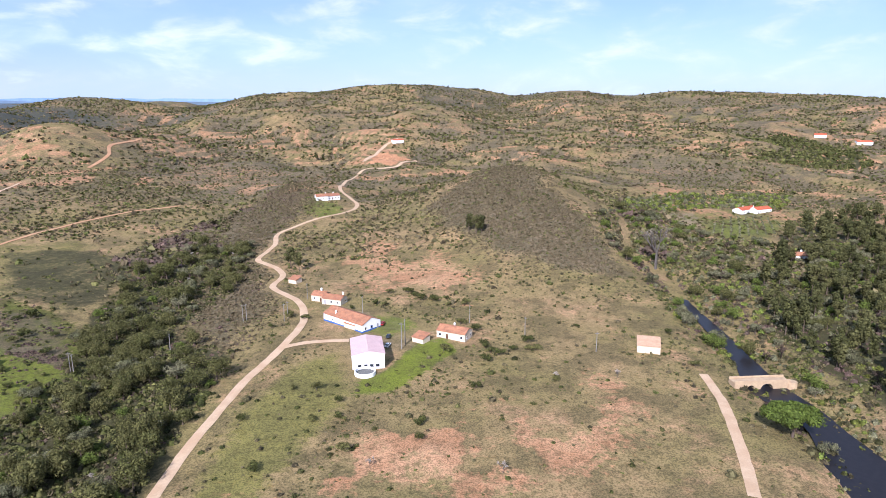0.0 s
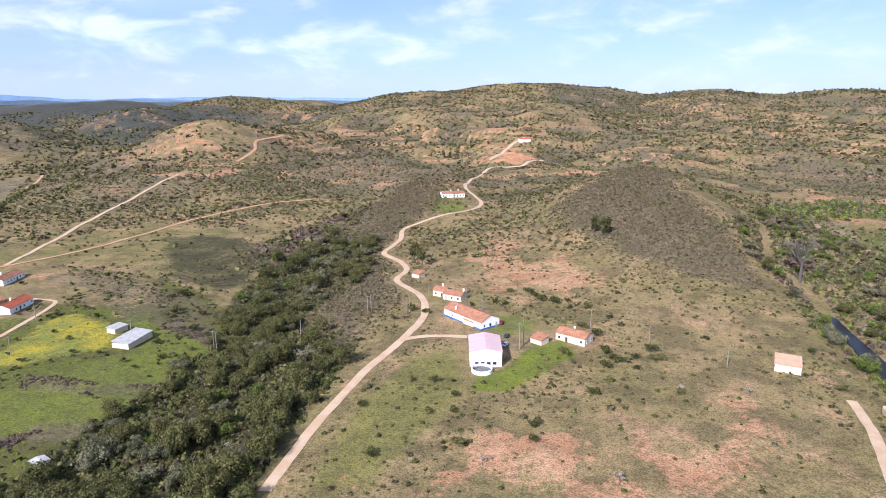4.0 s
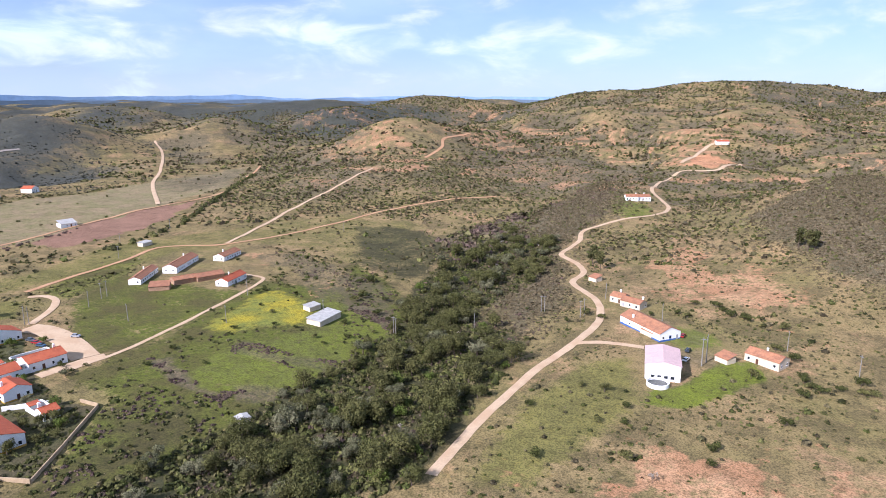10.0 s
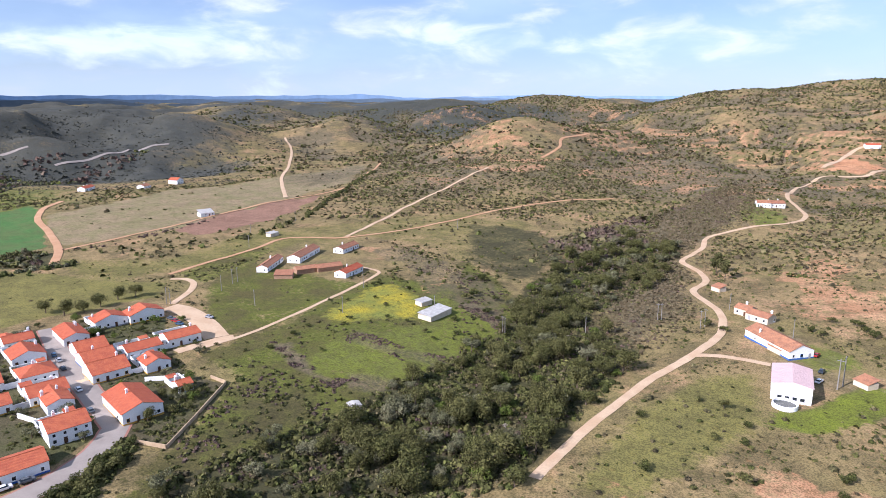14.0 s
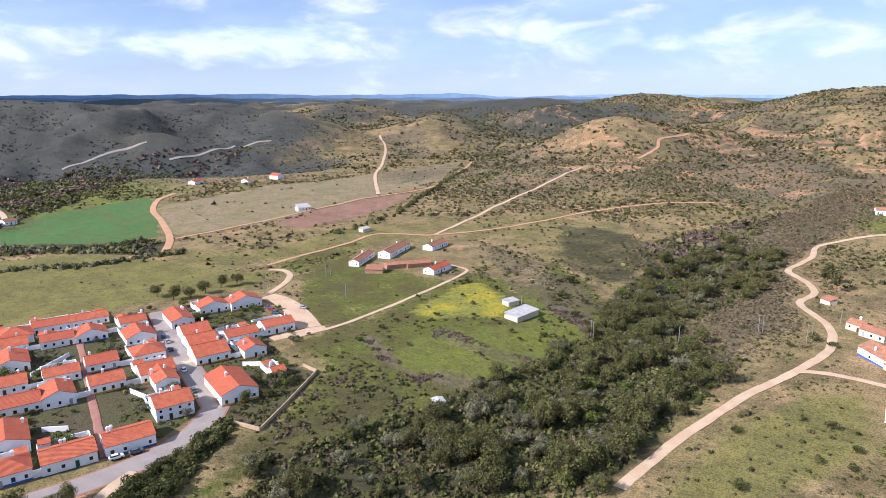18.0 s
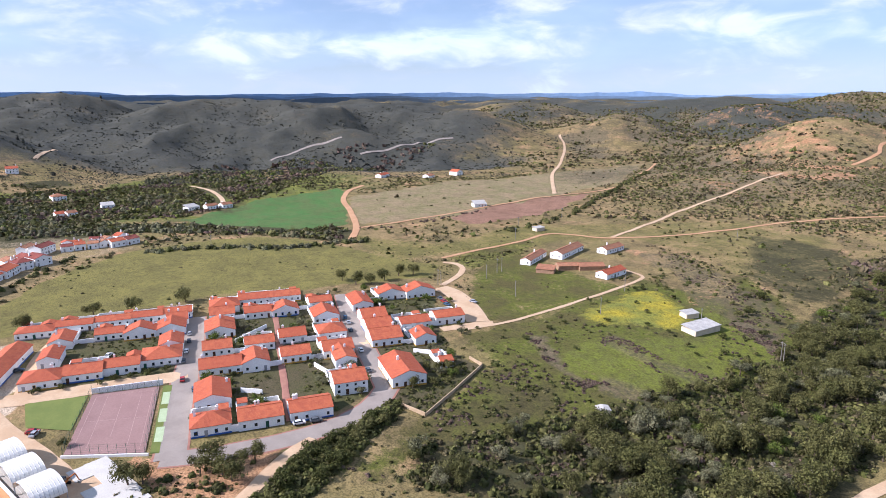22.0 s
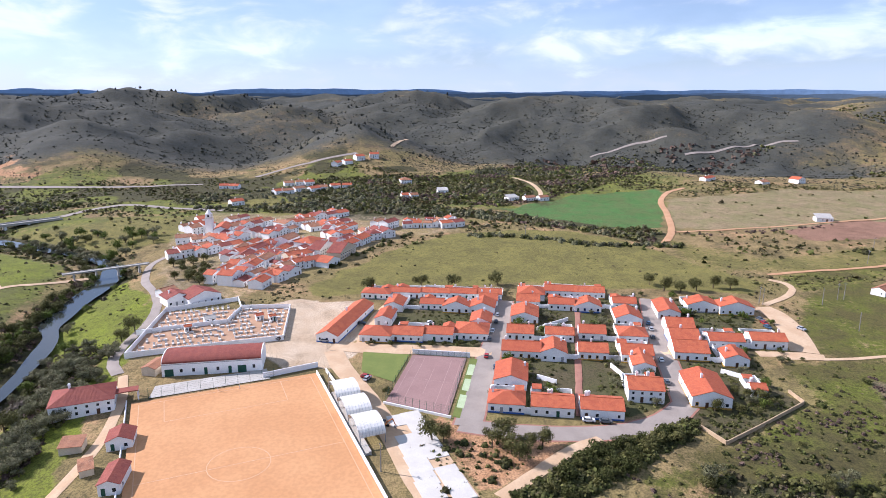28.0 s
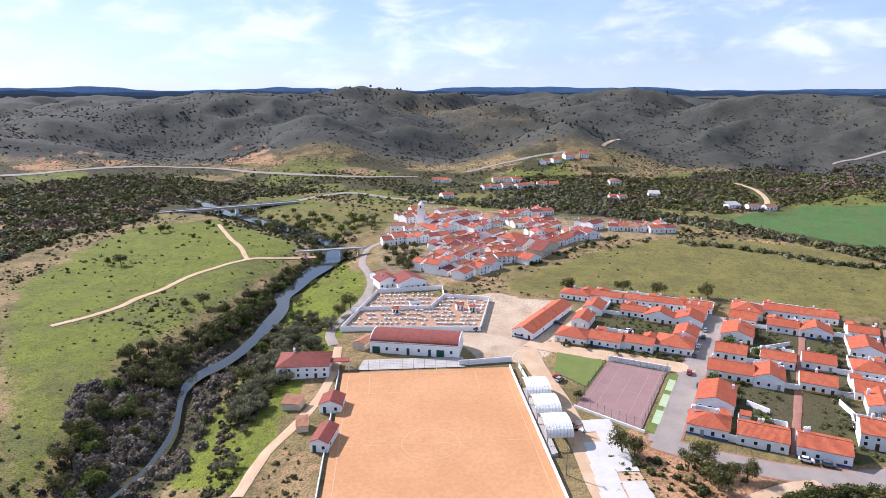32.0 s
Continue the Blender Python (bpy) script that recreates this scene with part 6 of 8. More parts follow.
bmesh.ops.create_cone(spire, segments=8, radius1=2.3, radius2=0.2, depth=3.4, cap_ends=True, matrix=Matrix.Translation((0, 0, 19.7)))
part("spire", spire, M["white"], church)
# dark panels on the solid belfry, in place of shaded openings
for k in range(4):
    b = part("bell_opening", box(-0.6, -2.24, 15.5, 0.6, -2.19, 17.4), M["glass"], church)
    b.matrix_local = pose(0, 0, 0, 0, 0, 90 * k)
nave = part("nave", wall_mesh(10, 22, 6, "r"), M["white"], church)
nave.matrix_local = pose(8, 9, 0)
part("nave_roof", roof_mesh(10, 22, 6, "r"), M["roof"], church).matrix_local = pose(8, 9, 0)
tagged(church, "white church with a square bell tower", "church")

# ---- football ground ----
p0, p1 = Vector(PITCH[0]), Vector(PITCH[1])
across = (p1 - p0).normalized()
down = Vector((across.y, -across.x))
ang = math.degrees(math.atan2(across.y, across.x))
pitch_w, pitch_l = (p1 - p0).length, 104.0


def sports(u, v, z=0.0):
    """A place on the football ground: u along the far goal line, v towards the near end."""
    q = p0 + across * u + down * v
    return (q.x, q.y, z)


def flat_sheet(name, corners, material, label, z=None, kind="structure", category="ground", cuts=10):
    """A paved or bare surface laid on the land between four corners."""
    a, b, c, d = [Vector((*p[:2], 0)) for p in corners]
    verts, faces = [], []
    for i in range(cuts + 1):
        for j in range(cuts + 1):
            u, v = i / cuts, j / cuts
            q = a.lerp(b, u).lerp(d.lerp(c, u), v)
            verts.append([q.x, q.y, 0])
    verts = np.array(verts)
    verts[:, 2] = ground(verts[:, 0], verts[:, 1]) + 0.2 if z is None else z
    for i in range(cuts):
        for j in range(cuts):
            k = i * (cuts + 1) + j
            faces.append((k, k + cuts + 1, k + cuts + 2, k + 1))
    return tagged(mesh_object(name, verts.tolist(), faces, material), label, category, kind=kind)


M["pitch"] = mottled("orange_clay_pitch", (0.52, 0.275, 0.125), (0.46, 0.23, 0.10), 0.05, 0.8, 0.95, amount=0.8, bump=0.1)
M["line"] = mottled("faded_chalk_line", (0.58, 0.36, 0.21), (0.52, 0.30, 0.165), 0.3, 3.0, 0.95, bump=0)
PZ = max(at(*sports(u, v)[:2]) for u in (0, 30, 58) for v in (0, 50, 100)) + 0.25
flat_sheet("pitch", [sports(-1.5, -1.5), sports(pitch_w + 1.5, -1.5), sports(pitch_w + 1.5, pitch_l), sports(-1.5, pitch_l)], M["pitch"], "bare orange clay football pitch", PZ, category="football pitch")


def bar(name, a, b, wide, high, material, label="", category="", kind="", group="", parent=None, z=None, sink=0.6):
    """An upright slab, wall or kerb between two places on the ground."""
    a, b = Vector(a[:2]), Vector(b[:2])
    z0 = at(*((a + b) / 2)) if z is None else z
    n = (b - a).length
    t = math.degrees(math.atan2(b.y - a.y, b.x - a.x))
    ob = part(name, box(-n / 2, -wide / 2, -sink, n / 2, wide / 2, high, bevel=min(wide, high, 0.2) * 0.15), material, parent)
    ob.matrix_world = pose((a.x + b.x) / 2, (a.y + b.y) / 2, z0, 0, 0, t)
    return tagged(ob, label, category, group, kind) if parent is None else ob


def chalk(a, b):
    bar("pitch_line", sports(*a), sports(*b), 0.25, 0.02, M["line"], "faded chalk line on the clay", "marking", "structure", z=PZ + 0.002, sink=0.0)


for a, b in (((1, 1), (pitch_w - 1, 1)), ((1, 1), (1, 103)), ((pitch_w - 1, 1), (pitch_w - 1, 103)), ((1, 52), (pitch_w - 1, 52)), ((9, 1), (9, 17)), ((49, 1), (49, 17)), ((9, 17), (49, 17))):
    chalk(a, b)
for k in range(24):
    a, b = k * math.tau / 24, (k + 1) * math.tau / 24
    chalk((29 + 9 * math.cos(a), 52 + 9 * math.sin(a)), (29 + 9 * math.cos(b), 52 + 9 * math.sin(b)))


def rod(bm, a, b, r, n=6):
    a, b = Vector(a), Vector(b)
    m = Matrix.Translation((a + b) / 2) @ (b - a).to_track_quat("Z", "Y").to_matrix().to_4x4()
    bmesh.ops.create_cone(bm, segments=n, radius1=r, radius2=r, depth=(b - a).length, cap_ends=True, matrix=m)


goal = new("goal")
goal.matrix_world = pose(*sports(pitch_w / 2, 1, PZ), 0, 0, ang)
for name, a, b in (("post", (-3.7, 0, 0), (-3.7, 0, 2.44)), ("post", (3.7, 0, 0), (3.7, 0, 2.44)), ("crossbar", (-3.7, 0, 2.44), (3.7, 0, 2.44)), ("stay", (-3.7, 0, 2.44), (-3.7, 1.8, 0)), ("stay", (3.7, 0, 2.44), (3.7, 1.8, 0))):
    bm = bmesh.new()
    rod(bm, a, b, 0.07)
    part(name, bm, M["white"], goal)
tagged(goal, "white football goal on the clay pitch", "goal")


def fence(a, b, high, posts, label, material="iron", z=None):
    root = new("fence")
    a, b = Vector(a[:2]), Vector(b[:2])
    z0 = at(*((a + b) / 2)) if z is None else z
    root.matrix_world = pose(a.x, a.y, z0, 0, 0, math.degrees(math.atan2(b.y - a.y, b.x - a.x)))
    n = (b - a).length
    for k in range(posts + 1):
        bm = bmesh.new()
        rod(bm, (n * k / posts, 0, -0.4), (n * k / posts, 0, high), 0.05)
        part("post", bm, M[material], root)
    for h in np.arange(0.4, high + 0.01, high / 6):
        bm = bmesh.new()
        rod(bm, (0, 0, h), (n, 0, h), 0.018, 4)
        part("wire", bm, M[material], root)
    return tagged(root, label, "fence")


fence(sports(4, -3), sports(pitch_w - 14, -3), 4.0, 10, "tall wire ball-stop fence behind the goal", material="green_door", z=PZ)

# sports hall with a shallow vaulted red roof
x, y, w, d, rot, roof, h = HALL_A[0]
hall = new("sports_hall")
a = radians(rot)
hall.matrix_world = pose(x - math.sin(a) * d / 2, y + math.cos(a) * d / 2, at(x, y), 0, 0, rot)
part("wall", box(-w / 2, -d / 2, -2, w / 2, d / 2, h), M["white"], hall)
bm = bmesh.new()
prev = None
for k in range(13):
    ph = math.pi * k / 12
    yy, zz = -math.cos(ph) * (d / 2 + 0.2), h + 0.1 + 2.3 * math.sin(ph)
    row = [bm.verts.new((sx * (w / 2 - 0.3), yy, zz)) for sx in (-1, 1)]
    if prev:
        bm.faces.new((prev[0], prev[1], row[1], row[0]))
    prev = row
slope_uv(bm)
part("roof", bm, M["roof_dark"], hall, "dark red vaulted sheet roof")
for sx in (-1, 1):
    g = bmesh.new()
    vs = [g.verts.new((sx * (w / 2 - 0.15 * q), -math.cos(math.pi * k / 12) * d / 2, h - 0.05 + 2.6 * math.sin(math.pi * k / 12))) for q in (0, 2) for k in range(13)]
    g.faces.new(vs[:13])
    g.faces.new(vs[13:][::-1])
    for k in range(12):
        g.faces.new((vs[k], vs[k + 1], vs[14 + k], vs[13 + k]))
    part("gable", g, M["white"], hall)
for k, kind in enumerate("DwwdwdDw"):
    px = -w / 2 + (k + 0.6) * w / 8.3
    if kind == "w":
        window(hall, px, -d / 2, 2.2, 1.0, 1.4)
    else:
        door(hall, px, -d / 2, 3.2 if kind == "D" else 1.2, 2.9, "front", "green_door")
part("eaves_band", box(-w / 2 - 0.04, -d / 2 - 0.06, h - 0.5, w / 2 + 0.04, -d / 2, h - 0.3), M["grey"], hall)
tagged(hall, "long white sports hall with a dark red vaulted roof", "sports hall")
flat_sheet("hall_yard", [sports(6, -13), sports(46, -13), sports(46, -3.2), sports(4, -3.2)], M["concrete"], "grey concrete yard before the hall", PZ + 0.02, category="yard")

for rows, wall, tiles, label in ((LONG_HOUSE_A, "white", "roof", "very long white house with a red tile roof"), (LEFT_HOUSE_A, "white", "roof_dark", "white house with a hipped old tile roof by the river"),
                                 (SPORT_WHITE_A, "white", "roof_dark", "small white changing-room house by the pitch")):
    for x, y, w, d, rot, roof, h in rows:
        house(x, y, w, d, rot, roof, h, wall, tiles, chimneys=1 if d > 12 else 0, rng=rng, label=label, band="blue" if d > 40 else "", group="buildings by the football ground")
for x, y, w, d, rot, roof, h in SPORT_SHED_A:
    house(x, y, w, d, rot, roof, h, "cream", "roof_old", chimneys=0, rng=rng, openings=False, pitch=0.3, label="small old tiled shed", group="sheds", name="shed")

# entrance canopy
canopy = new("entrance_canopy")
canopy.matrix_world = pose(*sports(-4, -6, PZ), 0, 0, ang)
bm = box(-5, -2, 3.2, 5, 2, 3.5)
slope_uv(bm)
part("roof", bm, M["roof_dark"], canopy)
for sx in (-4.7, 4.7):
    for sy in (-1.7, 1.7):
        part("pillar", box(sx - 0.2, sy - 0.2, -0.5, sx + 0.2, sy + 0.2, 3.2), M["white"], canopy)
tagged(canopy, "entrance canopy with a dark red roof on pillars", "canopy")

# three white vaulted shelters beside the pitch
M["sheet"] = mottled("white_corrugated_sheet", (0.74, 0.72, 0.66), (0.6, 0.57, 0.5), 0.5, 6.0, 0.5)
along_pitch = (Vector(VAULTS[2]) - Vector(VAULTS[0])) / 2
span = along_pitch.length / 2
for place in (-1, 0, 1):
    vx, vy = Vector(VAULTS[1]) + along_pitch * place
    root = new("vaulted_shelter")
    root.matrix_world = pose(vx, vy, PZ, 0, 0, math.degrees(math.atan2(along_pitch.y, along_pitch.x)))
    bm = bmesh.new()
    shell = [[bm.verts.new((-math.cos(math.pi * k / 14) * r, sy, 2.9 + math.sin(math.pi * k / 14) * r * 0.5)) for k in range(15)] for r in (span, span - 0.1) for sy in (-4.2, 4.2)]
    for lo, hi in ((0, 1), (3, 2), (2, 0), (1, 3)):
        for k in range(14):
            bm.faces.new((shell[lo][k], shell[hi][k], shell[hi][k + 1], shell[lo][k + 1]))
    bmesh.ops.recalc_face_normals(bm, faces=bm.faces)
    part("vault", bm, M["sheet"], root)
    for k in range(9):
        bm = bmesh.new()
        yy = -4.2 + k * 8.4 / 8
        pts = [(-math.cos(math.pi * j / 10) * (span + 0.02), yy, 2.93 + math.sin(math.pi * j / 10) * (span + 0.04) * 0.5) for j in range(11)]
        for u, v in zip(pts[:-1], pts[1:]):
            rod(bm, u, v, 0.06, 4)
        part("rib", bm, M["iron"], root)
    for sx in (-span + 0.15, span - 0.15):
        for sy in (-4.0, 4.0):
            part("post", box(sx - 0.1, sy - 0.1, -0.4, sx + 0.1, sy + 0.1, 2.95), M["iron"], root)
    tagged(root, "white vaulted spectator shelter on posts", "shelter", "vaulted shelters")
for k in range(3):
    bar("stand_step", sports(pitch_w + 2.5 + k * 0.9, 18), sports(pitch_w + 2.5 + k * 0.9, 62), 0.9, 0.4 + 0.35 * k, M["concrete"], "concrete spectator step beside the pitch", "step", group="spectator steps", z=PZ - 0.2)


def wall_run(line, high, label, wide=0.3, material="white", z=None):
    for a, b in zip(line[:-1], line[1:]):
        bar("garden_wall", a, b, wide, high, M[material], label, "wall", group="white walls", z=z)


wall_run([sports(pitch_w + 1.8, -1), sports(pitch_w + 1.8, 25), sports(pitch_w + 1.8, 60), sports(pitch_w + 1.8, 100)], 1.6, "long white wall along the clay pitch", z=PZ - 0.2)
wall_run(SIDE_WALL_B, 1.5, "white wall beside the road")
wall_run(RAMP_WALL, 2.2, "white ramp wall beside the hall")
wall_run([sports(-3, -3), sports(-3, 30), sports(-3, 100)], 1.0, "low white wall by the pitch", z=PZ - 0.2)
wall_run(CEMETERY + CEMETERY[:1], 2.3, "white cemetery wall")
wall_run(CEMETERY_INNER, 2.2, "white inner cemetery wall")
for line in (GARDEN_WALL_A, GARDEN_WALL_B, GARDEN_WALL_C, GARDEN_WALL_D):
    wall_run(line, 1.8, "white garden wall between the houses")
M["stone"] = mottled("tan_stone_wall", (0.46, 0.34, 0.21), (0.34, 0.24, 0.15), 0.6, 4.0, 0.95, bump=0.6)
wall_run(TERRACE_WALL, 1.3, "tan stone retaining wall of the garden terrace", 0.4, "stone")

# cemetery: bare earth with rows of small white tombs
M["earth"] = mottled("brown_earth", (0.40, 0.25, 0.155), (0.33, 0.19, 0.11), 0.2, 2.0, 0.95)
cem = [Vector(p) for p in CEMETERY]
flat_sheet("cemetery_ground", [CEMETERY[0], CEMETERY[1], CEMETERY[4], CEMETERY[5]], M["earth"], "bare brown cemetery earth", category="cemetery", cuts=14)
M["marble"] = mottled("white_marble", (0.72, 0.69, 0.64), (0.52, 0.48, 0.43), 0.8, 5.0, 0.5, vary=0.5)
tomb = new("tomb")
part("slab", box(-0.5, -1.1, -0.3, 0.5, 1.1, 0.7, bevel=0.05), M["marble"], tomb)
part("headstone", box(-0.45, 0.95, 0.7, 0.45, 1.1, 1.6, bevel=0.04), M["marble"], tomb)
tagged(tomb, "white marble tomb with a headstone", "tomb", "tombs")
ux, uy = (cem[5] - cem[0]), (cem[1] - cem[0])
made = 0
for i in range(26):
    for j in range(9):
        u, v = (i + 0.5) / 26, (j + 0.5) / 9
        q = cem[0] + ux * u + uy * v * (0.96 if u < 0.5 else 0.86)
        if not (inside(np.array([q.x]), np.array([q.y]), CEMETERY)[0] > 1.2) or rng.random() < 0.22:
            continue
        m = pose(q.x + rng.uniform(-0.3, 0.3), q.y + rng.uniform(-0.3, 0.3), at(q.x, q.y) + 0.2, 0, 0, ang + 90 * rng.randrange(2) + rng.uniform(-4, 4))
        if made:
            copy_thing(tomb, m)
        else:
            tomb.matrix_world = m
        made += 1
for u, v, s in ((0.42, 0.55, 5), (0.78, 0.5, 3.5), (0.88, 0.45, 3), (0.3, 0.4, 3)):
    q = cem[0] + ux * u + uy * v
    house(q.x, q.y, s, s * 0.8, ang + 8, "g", 2.8, tiles="roof" if s < 4 else "concrete", chimneys=0, rng=rng, sides=False, label="small white burial chapel", group="burial chapels", name="chapel")

# ---- sports court ----
M["court"] = mottled("faded_red_court", (0.29, 0.18, 0.16), (0.25, 0.15, 0.135), 0.12, 2.0, 0.9, bump=0)
M["chalk"] = mottled("court_line_paint", (0.42, 0.29, 0.26), (0.34, 0.23, 0.205), 0.5, 3.0, 0.9, bump=0)
c = [Vector(p) for p in COURT]
CZ = max(at(*p) for p in COURT) + 0.3
flat_sheet("court", COURT, M["court"], "faded red multi-sport court", CZ, category="sports court")


def on_court(u, v):
    q = c[0].lerp(c[1], u).lerp(c[3].lerp(c[2], u), v)
    return (q.x, q.y)


for a, b in (((0.08, 0.06), (0.92, 0.06)), ((0.08, 0.94), (0.92, 0.94)), ((0.08, 0.06), (0.08, 0.94)), ((0.92, 0.06), (0.92, 0.94)), ((0.08, 0.5), (0.92, 0.5)), ((0.25, 0.06), (0.25, 0.94)), ((0.75, 0.06), (0.75, 0.94)), ((0.5, 0.25), (0.5, 0.75))):
    bar("court_line", on_court(*a), on_court(*b), 0.12, 0.02, M["chalk"], "worn painted court line", "marking", "structure", z=CZ + 0.002, sink=0)
for a, b in (((0, 0), (0, 1)), ((0, 1), (1, 1)), ((1, 1), (1, 0)), ((0, 0), (1, 0))):
    fence(on_court(*a), on_court(*b), 3.6 if a != (0, 0) or b != (1, 0) else 2.2, 9, "green wire fence round the sports court", "green_door", CZ)
bar("court_wall", on_court(-0.02, -0.03), on_court(1.05, -0.03), 0.3, 1.9, M["white"], "white wall behind the court", "wall", z=CZ)
bar("court_kerb", on_court(-0.02, 1.02), on_court(1.05, 1.02), 0.4, 0.6, M["white"], "white kerb of the court", "kerb", z=CZ)
M["lawn"] = mottled("bright_lawn", (0.155, 0.185, 0.045), (0.115, 0.15, 0.035), 0.15, 3.0, 0.95)
M["turf"] = mottled("pale_green_strip", (0.42, 0.50, 0.30), (0.36, 0.44, 0.25), 0.4, 3.0, 0.9, bump=0)
flat_sheet("lawn_strip", [on_court(1.06, 0.0), on_court(1.2, 0.0), on_court(1.2, 1), on_court(1.06, 1)], M["lawn"], "narrow bright lawn strip", CZ - 0.12, category="lawn")
for k in range(3):
    v = 0.12 + k * 0.27
    flat_sheet("painted_strip", [on_court(1.08, v), on_court(1.19, v), on_court(1.19, v + 0.2), on_court(1.08, v + 0.2)], M["turf"], "pale green painted strip", CZ - 0.09, category="paving", cuts=2)
flat_sheet("lawn", [on_court(-0.95, 0.0), on_court(-0.06, 0.0), on_court(-0.06, 0.62), on_court(-0.7, 0.5)], M["lawn"], "small bright lawn beside the court", None, category="lawn")
works = flat_sheet("concrete_works", [SLAB_WHITE[0], SLAB_WHITE[1], SLAB_WHITE[3], SLAB_WHITE[4]], M["dirt"], "levelled building site beside the road", None, category="paving")
M["slab"] = mottled("fresh_concrete", (0.54, 0.52, 0.47), (0.46, 0.43, 0.38), 0.2, 3.0, 0.85, bump=0)
s0, s1, s3, s4 = [Vector(SLAB_WHITE[k]) for k in (0, 1, 3, 4)]
for i in range(7):
    for j in range(2):
        if (i, j) in ((1, 0), (4, 1)):
            continue
        u, v = (j + 0.5) / 2, (i + 0.5) / 7
        q = s0.lerp(s1, u).lerp(s4.lerp(s3, u), v)
        ob = part("concrete_slab", box(-5.2, -3.4, -0.3, 5.2, 3.4, 0.14), M["slab"], None)
        ob.matrix_world = pose(q.x, q.y, at(q.x, q.y) + 0.25 + 0.01 * j, 0, 0, 20 + 8 * ((i * 3 + j) % 2) * 0)
        ob.scale = (0.92 if i > 2 else 0.7, 0.95, 1)
        ob.parent = works
        ob.matrix_parent_inverse = works.matrix_world.inverted()
# ---- vehicles, poles, tank, bridges ----
PAINT = [((0.75, 0.75, 0.74), "white"), ((0.04, 0.05, 0.06), "dark"), ((0.35, 0.36, 0.38), "silver"), ((0.05, 0.10, 0.16), "blue"), ((0.35, 0.03, 0.03), "red"), ((0.10, 0.11, 0.12), "grey")]
M["tyre"] = mottled("rubber", (0.02, 0.02, 0.02), (0.03, 0.03, 0.03), 2.0, 20, 0.8, "Object")


def car_model(tone, word):
    m = Mat("car_paint_" + word, 0.25, 0.1, 0.5).colour(tone).m
    root = new("car")
    bm = bmesh.new()
    prof = [(-2.05, 0.35), (-2.1, 0.8), (-1.9, 0.95), (-1.2, 1.0), (-0.8, 1.02), (1.2, 1.02), (1.95, 0.9), (2.1, 0.7), (2.05, 0.35)]
    s = [[bm.verts.new((x, sy, z)) for x, z in prof] for sy in (-0.84, 0.84)]
    bm.faces.new(s[0])
    bm.faces.new(s[1][::-1])
    for i in range(len(prof)):
        j = (i + 1) % len(prof)
        bm.faces.new((s[0][j], s[0][i], s[1][i], s[1][j]))
    part("body", bm, m, root)
    bm = bmesh.new()
    lo = [bm.verts.new(p) for p in ((-1.7, -0.78, 0.98), (1.15, -0.78, 0.98), (1.15, 0.78, 0.98), (-1.7, 0.78, 0.98))]
    hi = [bm.verts.new(p) for p in ((-1.3, -0.62, 1.42), (0.5, -0.62, 1.42), (0.5, 0.62, 1.42), (-1.3, 0.62, 1.42))]
    for i in range(4):
        j = (i + 1) % 4
        bm.faces.new((lo[i], lo[j], hi[j], hi[i]))
    bm.faces.new(hi)
    part("cabin_glass", bm, M["glass"], root)
    part("roof", box(-1.32, -0.64, 1.41, 0.52, 0.64, 1.48, bevel=0.03), m, root)
    for sx in (-1.3, 1.3):
        for sy in (-0.8, 0.8):
            bm = bmesh.new()
            bmesh.ops.create_cone(bm, segments=12, radius1=0.32, radius2=0.32, depth=0.22, cap_ends=True, matrix=pose(sx, sy, 0.32, 90))
            part("wheel", bm, M["tyre"], root)
    return tagged(root, word + " car parked by the roadside", "car", "parked cars")


cars, uses = [car_model(*p) for p in PAINT], [0] * 6
for line, rot in ((CARS_A, 170), (CARS_B, 167), (CARS_C, 82), (CARS_D, 15), (CARS_E, 80), (CARS_F, 150)):
    for k, (x, y) in enumerate(line):
        n = (k * 5 + len(line) * 2 + int(rot)) % 6
        if line is CARS_E:
            n = (1, 0, 4)[k]
        m = pose(x, y, at(x, y) + 0.32, 0, 0, rot + rng.uniform(-6, 6))
        if uses[n]:
            copy_thing(cars[n], m)
        else:
            cars[n].matrix_world = m
        uses[n] += 1


def pole_model(high):
    root = new("utility_pole")
    bm = bmesh.new()
    bmesh.ops.create_cone(bm, segments=8, radius1=0.2, radius2=0.12, depth=high + 1, cap_ends=True, matrix=Matrix.Translation((0, 0, high / 2 - 0.5)))
    part("mast", bm, M["pole"], root)
    part("crossarm", box(-0.9, -0.07, high - 0.7, 0.9, 0.07, high - 0.55), M["iron"], root)
    for k in (-0.8, 0, 0.8):
        part("insulator", box(k - 0.06, -0.06, high - 0.55, k + 0.06, 0.06, high - 0.25), M["glass"], root)
    return tagged(root, "weathered utility pole with a crossarm", "utility pole", "utility poles")


pole = pole_model(9.0)
for k, (x, y) in enumerate(POLES + POLES_B + POLES_C + PYLON):
    m = pose(x, y, at(x, y), rng.uniform(-1, 1), rng.uniform(-1, 1), rng.uniform(0, 180))
    if (x, y) in PYLON:
        m = m @ Matrix.Diagonal((1.3, 1.3, 1.35, 1))
    if k:
        made_pole = copy_thing(pole, m)
        if (x, y) in PYLON:
            made_pole.scale = (1.3, 1.3, 1.35)
    else:
        pole.matrix_world = m

# round water tank by the barn
tx, ty = TANK[0]
tank = new("water_tank")
tank.matrix_world = pose(tx, ty, at(tx, ty))
bm = bmesh.new()
ring = []
for r, z in ((4.2, -1), (4.2, 1.6), (3.8, 1.6), (3.8, 0.6)):
    ring.append([bm.verts.new((r * math.cos(k * math.tau / 32), r * math.sin(k * math.tau / 32), z)) for k in range(32)])
